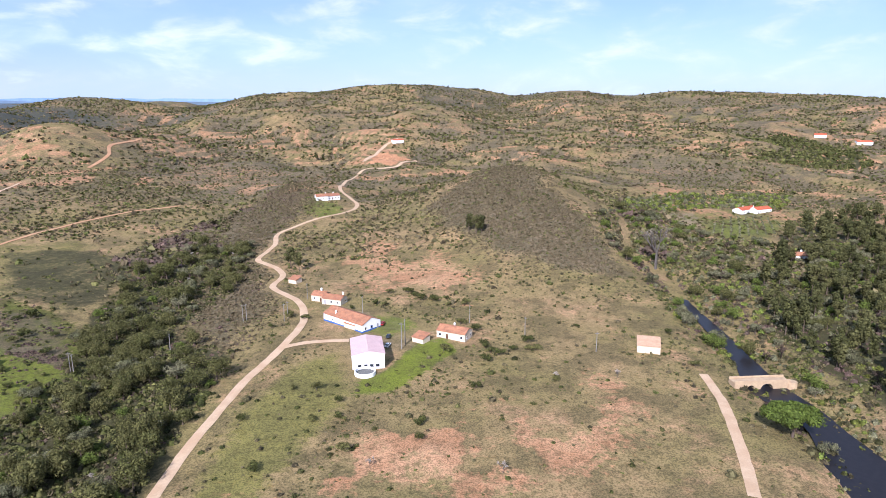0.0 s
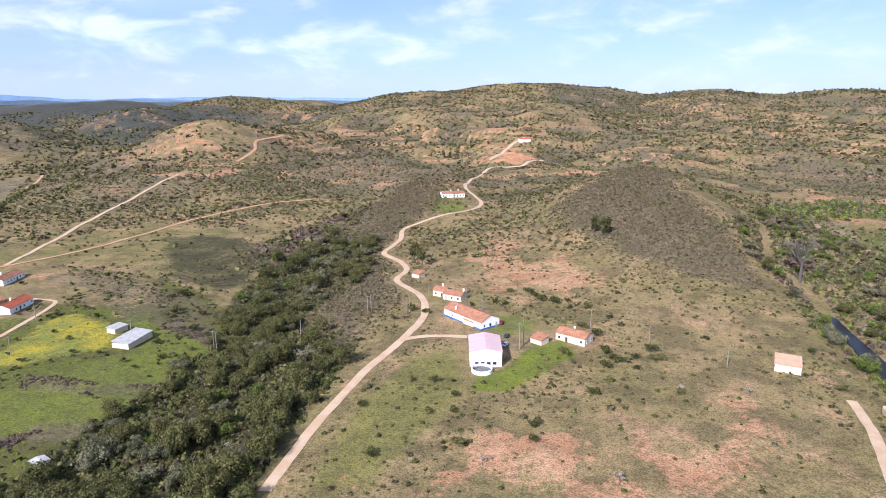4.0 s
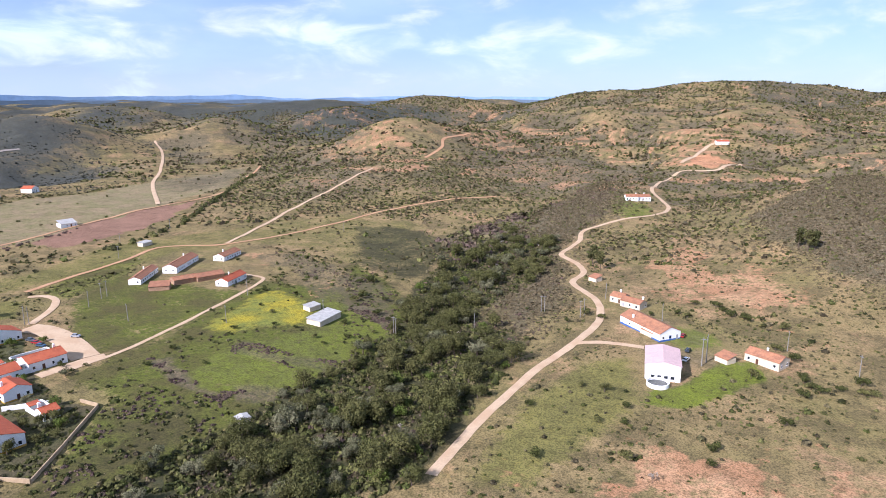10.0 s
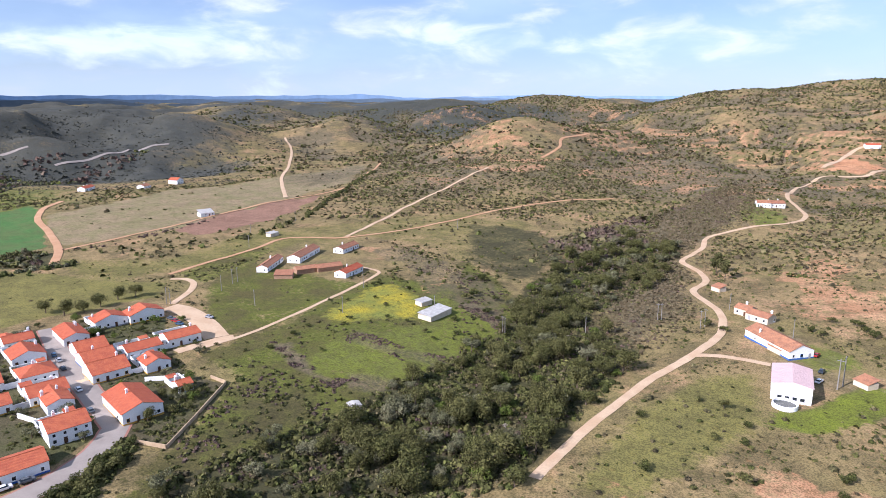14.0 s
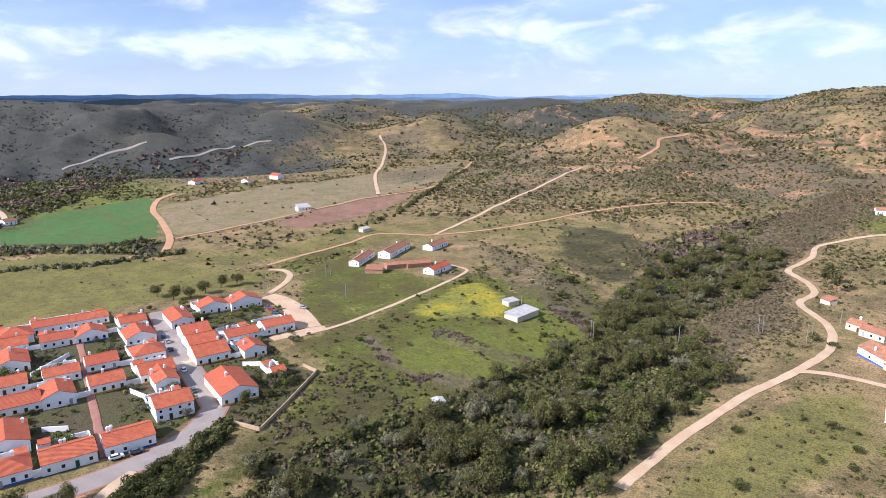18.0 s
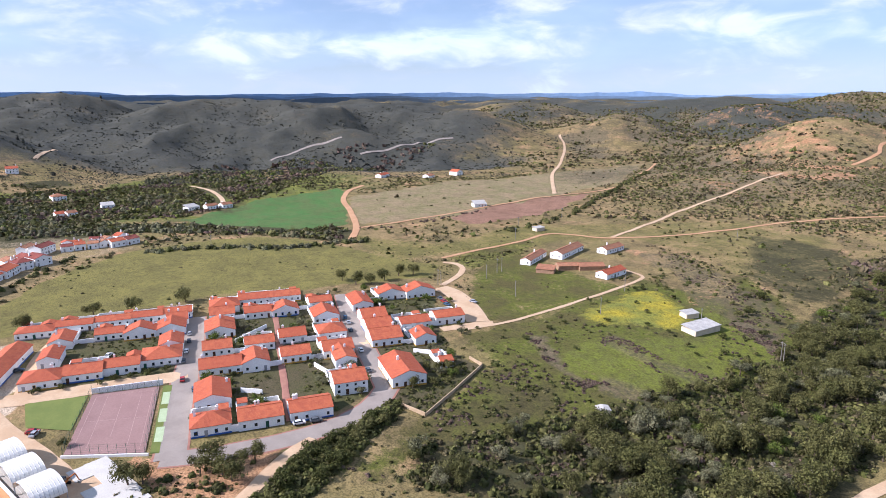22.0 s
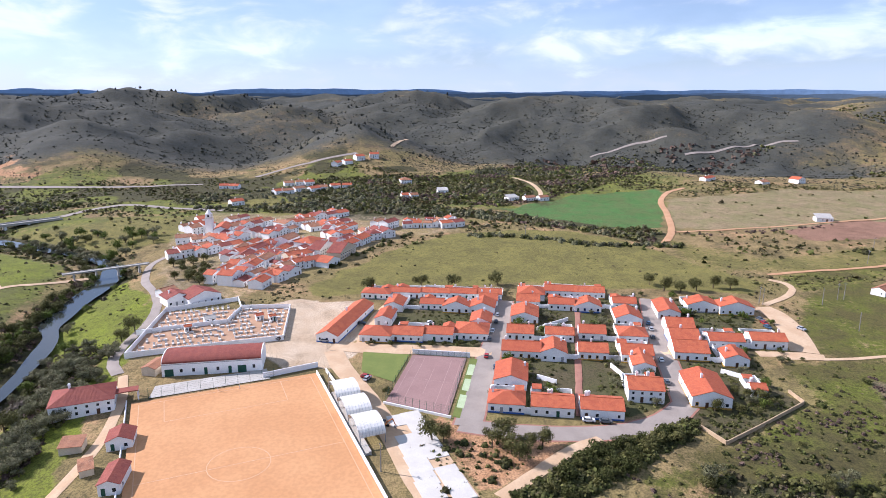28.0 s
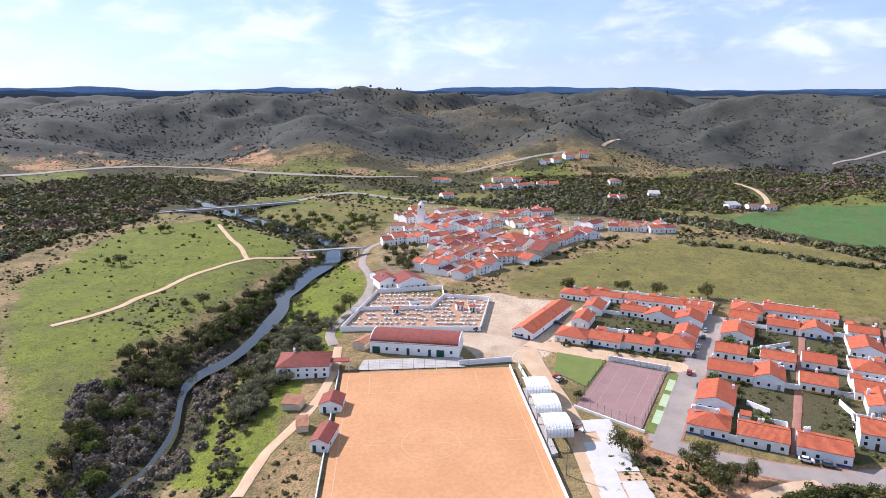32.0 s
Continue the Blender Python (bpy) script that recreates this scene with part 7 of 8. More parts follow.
for a, b in zip(ring[:-1], ring[1:]):
    for k in range(32):
        j = (k + 1) % 32
        bm.faces.new((a[k], a[j], b[j], b[k]))
part("rim", bm, M["white"], tank)
bm = bmesh.new()
bmesh.ops.create_circle(bm, cap_ends=True, segments=32, radius=3.8, matrix=Matrix.Translation((0, 0, 0.7)))
part("water", bm, M["water"], tank, "dark still water")
tagged(tank, "round white open water tank beside the barn", "water tank")

# road viaduct over the river meadow
va, vb = Vector(VIADUCT[0]), Vector(VIADUCT[1])
via = new("road_viaduct")
base = min(at(*va), at(*vb), at(*((va + vb) / 2)))
via.matrix_world = pose(*((va + vb) / 2), base, 0, 0, math.degrees(math.atan2((vb - va).y, (vb - va).x)))
n = (vb - va).length
part("deck", box(-n / 2, -4.5, 6.6, n / 2, 4.5, 7.6), M["concrete"], via)
for sy in (-4.4, 4.4):
    part("parapet", box(-n / 2, sy - 0.2, 7.6, n / 2, sy + 0.2, 8.5), M["concrete"], via)
for k in range(8):
    xx = -n / 2 + (k + 0.5) * n / 8
    part("pier", box(xx - 0.9, -3.6, -4, xx + 0.9, 3.6, 6.6), M["white"], via)
tagged(via, "pale concrete road viaduct on white piers", "bridge")
fa, fb = Vector(FOOTBRIDGE[0]), Vector(FOOTBRIDGE[1])
low = new("low_bridge")
low.matrix_world = pose(*((fa + fb) / 2), 0.2, 0, 0, math.degrees(math.atan2((fb - fa).y, (fb - fa).x)))
n = (fb - fa).length
part("deck", box(-n / 2, -1.8, 0.2, n / 2, 1.8, 0.7), M["concrete"], low)
for sy in (-1.7, 1.7):
    part("kerb", box(-n / 2, sy - 0.15, 0.7, n / 2, sy + 0.15, 1.0), M["concrete"], low)
for k in range(4):
    xx = -n / 2 + (k + 0.5) * n / 4
    part("pier", box(xx - 0.5, -1.6, -7, xx + 0.5, 1.6, 0.2), M["concrete"], low)
tagged(low, "low concrete bridge over the river", "bridge")

# old stone bridge beside the east track
ba, bb = Vector(BRIDGE_OLD[0]), Vector(BRIDGE_OLD[1])
old = new("stone_bridge")
mid = (ba + bb) / 2
old.matrix_world = pose(mid.x, mid.y, -2.7, 0, 0, math.degrees(math.atan2((bb - ba).y, (bb - ba).x)))
n = (bb - ba).length
bm = bmesh.new()
arches = [(2.6 * math.cos(t) + 1.2, 2.7 * math.sin(t)) for t in np.linspace(0, math.pi, 13)] + [(1.5 * math.cos(t) - 5.2, 0.7 + 1.5 * math.sin(t)) for t in np.linspace(0, math.pi, 9)]
prof = [(-n / 2, -2), (-n / 2, 3.3), (0, 3.7), (n / 2 - 1.5, 3.3), (n / 2, 2.2), (n / 2 + 0.4, -2), (3.8, -2)] + arches[:13] + [(-1.4, -2), (-3.7, -2)] + arches[13:] + [(-6.7, -2)]
s = [[bm.verts.new((x, sy, z)) for x, z in prof] for sy in (-2.3, 2.3)]
bm.faces.new(s[0])
bm.faces.new(s[1][::-1])
for i in range(len(prof)):
    j = (i + 1) % len(prof)
    bm.faces.new((s[0][j], s[0][i], s[1][i], s[1][j]))
bmesh.ops.recalc_face_normals(bm, faces=bm.faces[:])
part("arch", bm, M["stone"], old)
for sy in (-2.15, 2.15):
    part("parapet", box(-n / 2, sy - 0.17, 3.2, n / 2 - 1.6, sy + 0.17, 4.1, bevel=0.05), M["stone"], old)
bm = bmesh.new()
bmesh.ops.create_cone(bm, segments=12, radius1=2.3, radius2=1.9, depth=5.0, cap_ends=True, matrix=Matrix.Translation((n / 2 - 0.4, -1.6, 0.4)))
part("cutwater", bm, M["stone"], old, "rounded stone cutwater")
tagged(old, "old tan stone bridge with two arches over dark water", "bridge")

# small excavator on the building site
M["machine"] = mottled("orange_machine_paint", (0.5, 0.16, 0.03), (0.38, 0.11, 0.03), 1.0, 8, 0.5, "Object")
dg = new("excavator")
dg.matrix_world = pose(*DIGGER[0], at(*DIGGER[0]) + 0.2, 0, 0, 60)
for sy in (-1.0, 1.0):
    part("track", box(-1.6, sy - 0.3, 0, 1.6, sy + 0.3, 0.8, bevel=0.12), M["tyre"], dg)
part("body", box(-1.6, -1.1, 0.8, 1.0, 1.1, 1.9, bevel=0.1), M["machine"], dg)
part("cab", box(-0.2, -1.05, 1.9, 1.2, 0.0, 3.0, bevel=0.08), M["glass"], dg)
for name, a, b, r in (("boom", (0.9, 0.5, 1.6), (3.4, 0.5, 3.6), 0.2), ("arm", (3.4, 0.5, 3.6), (4.4, 0.5, 1.6), 0.16)):
    bm = bmesh.new()
    rod(bm, a, b, r, 6)
    part(name, bm, M["machine"], dg)
part("bucket", box(4.0, 0.1, 0.7, 4.8, 0.9, 1.6, bevel=0.1), M["iron"], dg)
tagged(dg, "small orange excavator on the building site", "excavator")
# ---- plants ----
gen = np.random.default_rng(7)


def leaf_quads(centres, normals, sizes, g):
    """Small square leaf clumps: one quad each, turned at random about outward normals."""
    n = len(centres)
    nrm = normals + g.normal(0, 0.42, (n, 3))
    nrm /= np.linalg.norm(nrm, axis=1, keepdims=True) + 1e-9
    t = np.cross(nrm, g.normal(0, 1, (n, 3)))
    t /= np.linalg.norm(t, axis=1, keepdims=True) + 1e-9
    b = np.cross(nrm, t)
    s = sizes[:, None]
    k = g.uniform(0.6, 1.25, (n, 4, 1))
    return np.stack([centres + t * s * k[:, 0], centres + b * s * k[:, 1], centres - t * s * k[:, 2], centres - b * s * k[:, 3]], 1)


def raw_mesh(name, verts, quads, material, tint=None, hue=None):
    me = bpy.data.meshes.new(name)
    verts, quads = np.ascontiguousarray(verts, np.float32), np.ascontiguousarray(quads, np.int32)
    me.vertices.add(len(verts))
    me.vertices.foreach_set("co", verts.ravel())
    me.loops.add(quads.size)
    me.loops.foreach_set("vertex_index", quads.ravel())
    me.polygons.add(len(quads))
    me.polygons.foreach_set("loop_start", np.arange(len(quads), dtype=np.int32) * quads.shape[1])
    me.update(calc_edges=True)
    for key, v in (("tint", tint), ("hue", hue)):
        if v is not None:
            me.attributes.new(key, "FLOAT", "POINT").data.foreach_set("value", np.ascontiguousarray(v, np.float32))
    me.materials.append(material)
    return me




def bushes(name, xy, radius, high, per, material, label, category="bushes", uneven=1.0):
    """Many bushes as one mass: each a lumpy shell of leaf clumps standing on the ground."""
    n = len(xy)
    if not n:
        return
    z = ground(xy[:, 0], xy[:, 1])
    dirs = gen.normal(0, 1, (n, per, 3))
    dirs[..., 2] = np.abs(dirs[..., 2]) * 0.9 + 0.05
    dirs /= np.linalg.norm(dirs, axis=2, keepdims=True)
    lump = gen.uniform(0.62, 1.08, (n, per, 1))
    c = dirs * lump * np.stack([radius, radius, high], 1)[:, None]
    c[..., 0] += xy[:, 0:1]
    c[..., 1] += xy[:, 1:2]
    c[..., 2] += z[:, None] - 0.15
    core = per >= 14
    size = np.repeat(radius * ((1.35 if core else 2.1) / math.sqrt(per)), per) * gen.uniform(0.7, 1.25, n * per)
    q = leaf_quads(c.reshape(-1, 3), dirs.reshape(-1, 3), size, gen)
    verts = q.reshape(-1, 3)
    quads = np.arange(len(verts)).reshape(-1, 4)
    shade = gen.uniform(-0.3, 0.3, n)
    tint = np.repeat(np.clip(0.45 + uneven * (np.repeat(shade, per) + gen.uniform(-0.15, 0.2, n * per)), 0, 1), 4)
    own = gen.uniform(0, 1, n)
    hue = np.repeat(np.repeat(own, per), 4)
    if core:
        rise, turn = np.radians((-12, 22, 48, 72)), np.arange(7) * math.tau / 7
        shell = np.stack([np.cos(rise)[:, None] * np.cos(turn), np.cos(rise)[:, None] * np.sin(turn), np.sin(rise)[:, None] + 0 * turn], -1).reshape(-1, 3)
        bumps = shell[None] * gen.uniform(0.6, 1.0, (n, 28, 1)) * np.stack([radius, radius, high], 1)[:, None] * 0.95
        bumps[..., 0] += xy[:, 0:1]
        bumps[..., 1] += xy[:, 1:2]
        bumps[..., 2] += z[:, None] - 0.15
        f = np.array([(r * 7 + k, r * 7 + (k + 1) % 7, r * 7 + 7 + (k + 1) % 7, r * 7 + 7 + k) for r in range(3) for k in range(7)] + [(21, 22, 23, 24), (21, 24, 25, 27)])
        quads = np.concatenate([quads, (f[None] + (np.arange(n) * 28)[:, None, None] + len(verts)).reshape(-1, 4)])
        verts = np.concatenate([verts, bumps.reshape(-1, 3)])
        # cores tinted darker than the leaf shell: inner shade put into colour
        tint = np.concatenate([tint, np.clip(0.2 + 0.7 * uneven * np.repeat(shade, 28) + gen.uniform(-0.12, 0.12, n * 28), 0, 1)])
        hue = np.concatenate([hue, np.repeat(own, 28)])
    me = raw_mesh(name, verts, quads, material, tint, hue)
    return tagged(new(name, me), label, category, kind="stuff")


def scatter(count, dmin, dmax, az0=-42.0, az1=146.0):
    r = np.sqrt(gen.uniform(dmin ** 2, dmax ** 2, count))
    a = np.radians(gen.uniform(az0, az1, count))
    return np.stack([-r * np.sin(a), r * np.cos(a)], 1)


ROADS = [(ROAD_MAIN, 5), (ROAD_DRIVE, 4), (ROAD_CLAY, 5), (ROAD_EAST, 4), (ROAD_RIDGE, 5), (ROAD_HILL, 5), (TRACK_FARM, 4), (ROAD_LOOP, 5), (TRACK_FIELD, 7), (TRACK_PLAIN, 6), (TRACK_NORTH, 8),
         (TRACK_MEADOW, 4), (TRACK_MEADOW_B, 4), (ROAD_RIVER, 6), (LANE_FIELD, 4), (HIGHWAY, 8), (ROAD_BRIDGE, 8), (ROAD_WEST, 8), (ROAD_VALLEY, 8), (ROAD_OUT, 5), (STREET_LOW, 7), (ROAD_FAR, 10), (ROAD_FAR_B, 10), (ROAD_UPPER, 8), (TRACK_SLOPE, 8)]
PITCH_AREA = [sports(u, v)[:2] for u, v in ((-6, -16), (pitch_w + 12, -16), (pitch_w + 12, 112), (-6, 112))]
CLEAR = [PITCH_AREA, YARD_TOWN, VILLAGE_AREA, TOWN_AREA, FARM_AREA, HILLFARM_AREA, FIELD_CROP, FIELD_PLOUGH, CLAY_SITE]
SPARSE = [(OPEN_NORTH, 0.12), (OPEN_WEST, 0.15), (FIELD_MEADOW, 0.05), (FIELD_PLAIN, 0.03), (FIELD_GREEN, 0.06), (FIELD_YELLOW, 0.06), (FIELD_LOOP, 0.05), (FIELD_SLOPE, 0.4), (GREEN_HOUSE, 0.2), (BANK_NEAR, 0.1), (BANK_FAR, 0.15), (FIELD_WEST, 0.12),
          (FIELD_LEFT, 0.4), (GREEN_BASIN, 0.45), (ORANGE_FARM, 0.2), (FIELD_WEST_B, 0.3), (FIELD_RIGHT, 0.2), (GRASS_HILL, 0.25), (FIELD_EAST, 0.15)]
WOODS = [WOOD_RAVINE, WOOD_LOW, WOOD_MEADOW, WOOD_EAST, WOOD_EAST_B, WOOD_WEST, WOOD_VALLEY, HEDGE_BANK, WOOD_UP, WOOD_BANK, WOOD_BANK_FAR]


def within_any(x, y, polys, margin=0.0):
    hit = np.zeros(len(x), bool)
    for poly in polys:
        b = np.array(poly)
        k = np.where((x > b[:, 0].min() - 5) & (x < b[:, 0].max() + 5) & (y > b[:, 1].min() - 5) & (y < b[:, 1].max() + 5))[0]
        if len(k):
            hit[k] |= inside(x[k], y[k], poly) > margin
    return hit


def allowed(xy, clear=True):
    """Which places keep a plant: chance by land cover."""
    x, y = xy[:, 0], xy[:, 1]
    chance = np.ones(len(x))
    for poly, p in SPARSE:
        chance[within_any(x, y, [poly])] *= p
    chance[within_any(x, y, CLEAR, -2.0)] = 0
    for line, half in ROADS:
        b = np.array(line)
        k = np.where((x > b[:, 0].min() - 12) & (x < b[:, 0].max() + 12) & (y > b[:, 1].min() - 12) & (y < b[:, 1].max() + 12))[0]
        if len(k):
            chance[k[along(x[k], y[k], line) < half]] = 0
    for line, half in ((RIVER_WEST, 6), (RIVER_EAST, 3.5)):
        chance[along(x, y, line) < half] = 0
    return chance


def tree_model(name, high, spread, lobes, leaves, material, label, seed, size=0.42, trunk=0.3, shape="round", category="tree"):
    """A tree: tapered trunk with limbs, and a crown of leaf clumps gathered in uneven lobes."""
    g = np.random.default_rng(seed)
    root = new(name)
    bm = bmesh.new()
    top = high * (0.55 if shape != "umbrella" else 0.8)
    rod_pts = [Vector((0, 0, -0.6)), Vector((g.normal(0, 0.15), g.normal(0, 0.15), top * 0.45)), Vector((g.normal(0, 0.3), g.normal(0, 0.3), top))]
    for i, (a, b) in enumerate(zip(rod_pts[:-1], rod_pts[1:])):
        m = Matrix.Translation((a + b) / 2) @ (b - a).to_track_quat("Z", "Y").to_matrix().to_4x4()
        bmesh.ops.create_cone(bm, segments=7, radius1=trunk * (1 - 0.35 * i), radius2=trunk * (0.65 - 0.3 * i), depth=(b - a).length, cap_ends=True, matrix=m)
    spots = []
    for k in range(lobes):
        a, rr = g.uniform(0, math.tau), spread * math.sqrt(g.uniform(0, 0.55))
        if shape == "umbrella":
            c = Vector((rr * 1.15 * math.cos(a), rr * 1.15 * math.sin(a), high * (0.84 - 0.3 * (rr / spread) ** 2 + g.uniform(-0.03, 0.03))))
            lr = (spread * g.uniform(0.24, 0.34), high * 0.14)
        elif shape == "tall":
            c = Vector((rr * 0.8 * math.cos(a), rr * 0.8 * math.sin(a), high * g.uniform(0.3, 0.85)))
            lr = (spread * g.uniform(0.38, 0.55), high * g.uniform(0.12, 0.2))
        else:
            c = Vector((rr * math.cos(a), rr * math.sin(a), high * g.uniform(0.42, 0.74)))
            lr = (spread * g.uniform(0.36, 0.56), high * g.uniform(0.2, 0.28))
        spots.append((c, lr))
        if k < 6:
            b0 = rod_pts[1].lerp(rod_pts[2], g.uniform(0.1, 0.9))
            m = Matrix.Translation((b0 + c) / 2) @ (c - b0).to_track_quat("Z", "Y").to_matrix().to_4x4()
            bmesh.ops.create_cone(bm, segments=5, radius1=trunk * 0.4, radius2=trunk * 0.12, depth=max((c - b0).length, 0.2), cap_ends=True, matrix=m)
    part("trunk", bm, M["trunk"], root)
    cs, ns, tints = [], [], []
    for c, (lr, lh) in spots:
        d = g.normal(0, 1, (leaves // lobes, 3))
        d[:, 2] = d[:, 2] * 0.9 + 0.2
        d /= np.linalg.norm(d, axis=1, keepdims=True)
        cs.append(np.array(c) + d * np.array((lr, lr, lh)) * g.uniform(0.55, 1.06, (len(d), 1)))
        ns.append(d)
        # tint rises towards each lobe's top: light from above put into colour
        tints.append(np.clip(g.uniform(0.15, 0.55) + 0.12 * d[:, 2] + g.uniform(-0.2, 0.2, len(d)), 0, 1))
    cs, ns, tints = np.concatenate(cs), np.concatenate(ns), np.concatenate(tints)
    q = leaf_quads(cs, ns, g.uniform(0.6, 1.3, len(cs)) * size, g)
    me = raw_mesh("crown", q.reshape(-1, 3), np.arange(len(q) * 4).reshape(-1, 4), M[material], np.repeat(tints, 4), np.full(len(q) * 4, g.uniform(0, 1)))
    crown = new("crown", me)
    crown.parent = root
    return tagged(root, label, category)


def bare_model(name, high, spread, label, seed, material="pale"):
    """A leafless tree: forking limbs and fine pale twigs."""
    g = random.Random(seed)
    root = new(name)
    trunk_bm = bmesh.new()
    tips = []

    def grow(a, way, length, r, depth):
        b = a + way * length
        m = Matrix.Translation((a + b) / 2) @ (b - a).to_track_quat("Z", "Y").to_matrix().to_4x4()
        bmesh.ops.create_cone(trunk_bm, segments=4, radius1=r, radius2=r * 0.6, depth=length, cap_ends=False, matrix=m)
        if depth == 0:
            tips.append(b)
            return
        for k in range(4 if depth > 1 else 5):
            w2 = (way + Vector((g.gauss(0, 0.6), g.gauss(0, 0.6), g.uniform(-0.05, 0.5))) * spread).normalized()
            grow(b, w2, length * g.uniform(0.55, 0.8), r * 0.55, depth - 1)
    grow(Vector((0, 0, -0.3)), Vector((0, 0, 1)), high * 0.3, high * 0.03, 3)
    part("branchwork", trunk_bm, M[material], root, "pale bare limbs")
    cs = np.repeat(np.array(tips), 4, 0) + np.random.default_rng(seed).normal(0, high * 0.03, (len(tips) * 4, 3))
    gg = np.random.default_rng(seed + 1)
    q = leaf_quads(cs, gg.normal(0, 1, cs.shape), np.full(len(cs), min(high * 0.02, 0.16)), gg)
    tw = new("twig_spray", raw_mesh("twig_spray", q.reshape(-1, 3), np.arange(len(q) * 4).reshape(-1, 4), M[material], np.full(len(q) * 4, 0.4), np.full(len(q) * 4, 0.5)))
    tw.parent = root
    tagged(tw, kind="stuff")
    return tagged(root, label, "tree")


class Grove:
    """Plants copies of a few models in turn."""

    def __init__(self, models):
        self.models, self.used = models, [False] * len(models)

    def plant(self, x, y, scale, z=None):
        k = rng.randrange(len(self.models))
        s = (scale * rng.uniform(0.9, 1.1), scale * rng.uniform(0.9, 1.1), scale * rng.uniform(0.88, 1.12))
        m = pose(x, y, (at(x, y) if z is None else z) - 0.1, 0, 0, rng.uniform(0, 360))
        ob = self.models[k]
        if self.used[k]:
            ob = copy_thing(ob, m)
        else:
            ob.matrix_world, self.used[k] = m, True
        ob.scale = s
        return ob

    def close(self):
        for ob, used in zip(self.models, self.used):
            if not used:
                for o in [*ob.children_recursive, ob]:
                    bpy.data.objects.remove(o)


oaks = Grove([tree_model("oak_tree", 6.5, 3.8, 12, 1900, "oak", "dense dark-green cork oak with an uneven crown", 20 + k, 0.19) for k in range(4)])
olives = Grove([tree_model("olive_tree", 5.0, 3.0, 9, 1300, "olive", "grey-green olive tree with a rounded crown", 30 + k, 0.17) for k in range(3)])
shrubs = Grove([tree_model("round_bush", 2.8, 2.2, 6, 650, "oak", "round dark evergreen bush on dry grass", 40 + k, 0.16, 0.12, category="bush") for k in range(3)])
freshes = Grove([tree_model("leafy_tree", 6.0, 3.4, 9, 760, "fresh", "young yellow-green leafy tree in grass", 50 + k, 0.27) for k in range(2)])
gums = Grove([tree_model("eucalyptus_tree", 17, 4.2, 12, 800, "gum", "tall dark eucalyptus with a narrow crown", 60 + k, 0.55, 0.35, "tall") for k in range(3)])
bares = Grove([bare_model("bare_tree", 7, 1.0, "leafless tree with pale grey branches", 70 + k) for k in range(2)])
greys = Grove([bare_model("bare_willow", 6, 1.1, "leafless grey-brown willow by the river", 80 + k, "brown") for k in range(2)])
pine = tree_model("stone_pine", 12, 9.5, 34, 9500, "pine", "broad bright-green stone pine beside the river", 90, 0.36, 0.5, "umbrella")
pine.matrix_world = pose(*PINE[0], at(*PINE[0]) - 1)


HOMES = np.array([(x - math.sin(radians(r)) * d / 2, y + math.cos(radians(r)) * d / 2) for x, y, w, d, r, *_ in LEFT_HOUSE_A + SPORT_WHITE_A + SPORT_SHED_A + EAST_WHITE_A + EAST_OLD_A + FARM_SHED_A])


def fill(poly, spacing, grove, low, high, keep=1.0, limit=200, wild=True):
    b = np.array(poly)
    area = (b[:, 0].max() - b[:, 0].min()) * (b[:, 1].max() - b[:, 1].min())
    n = int(area / spacing ** 2)
    xy = np.stack([gen.uniform(b[:, 0].min(), b[:, 0].max(), n), gen.uniform(b[:, 1].min(), b[:, 1].max(), n)], 1)
    xy = xy[(inside(xy[:, 0], xy[:, 1], poly) > 0)]
    if len(xy):
        xy = xy[(gen.uniform(0, 1, len(xy)) < keep) & ((allowed(xy) > 0.001) | (not wild))]
    xy = xy[np.min(np.hypot(xy[:, 0][:, None] - HOMES[:, 0], xy[:, 1][:, None] - HOMES[:, 1]), 1) > 10] if len(xy) else xy
    xy = xy[along(xy[:, 0], xy[:, 1], LANE_FIELD) > 4][:limit]
    z = ground(xy[:, 0], xy[:, 1])
    for (x, y), zz in zip(xy, z):
        grove.plant(float(x), float(y), rng.uniform(low, high), float(zz))


fill(WOOD_RAVINE, 9.5, oaks, 0.8, 1.6, 1, 90)
fill(WOOD_RAVINE, 30, bares, 0.5, 0.8, 1, 9)
fill(GREEN_BASIN, 13, shrubs, 0.4, 0.9, 0.6, 40, False)
fill(FIELD_LEFT, 11, shrubs, 0.7, 1.5, 0.6, 30, False)
fill(WOOD_LOW, 11, oaks, 0.7, 1.5, 1, 55)
fill(WOOD_RAVINE, 15, olives, 0.8, 1.6, 1, 45)
fill(WOOD_LOW, 14, olives, 0.7, 1.2, 1, 40)
fill(WOOD_RAVINE, 18, freshes, 0.6, 1.0, 1, 26)
fill(HEDGE_BANK, 4.5, shrubs, 0.8, 1.5, 1, 80)
fill(WOOD_BANK, 7.5, olives, 0.6, 1.15, 0.9, 48, False)
fill(WOOD_BANK_FAR, 6, oaks, 0.7, 1.2, 1, 48)
fill(WOOD_BANK_FAR, 7, greys, 0.8, 1.4, 1, 40)
fill(WOOD_BANK_FAR, 8, freshes, 0.7, 1.2, 1, 22)
fill(GUM_WOOD, 9, gums, 0.55, 1.0, 0.9, 150, False)
fill(OLIVE_GROVE, 5.5, olives, 0.85, 1.35, 1, 42, False)
fill(BANK_TALL, 9, oaks, 1.1, 1.6, 1, 16, False)
fill(BANK_TALL, 11, freshes, 0.9, 1.4, 1, 9, False)
fill(TOWN_GREEN, 6.5, oaks, 0.6, 1.0, 0.9, 24, False)
fill(RIVER_HEAD, 9, freshes, 0.8, 1.4, 1, 20, False)
fill(RIVER_HEAD, 9, olives, 1.0, 1.6, 1, 20, False)
fill(WOOD_EAST, 10, freshes, 0.6, 1.2, 1, 70)
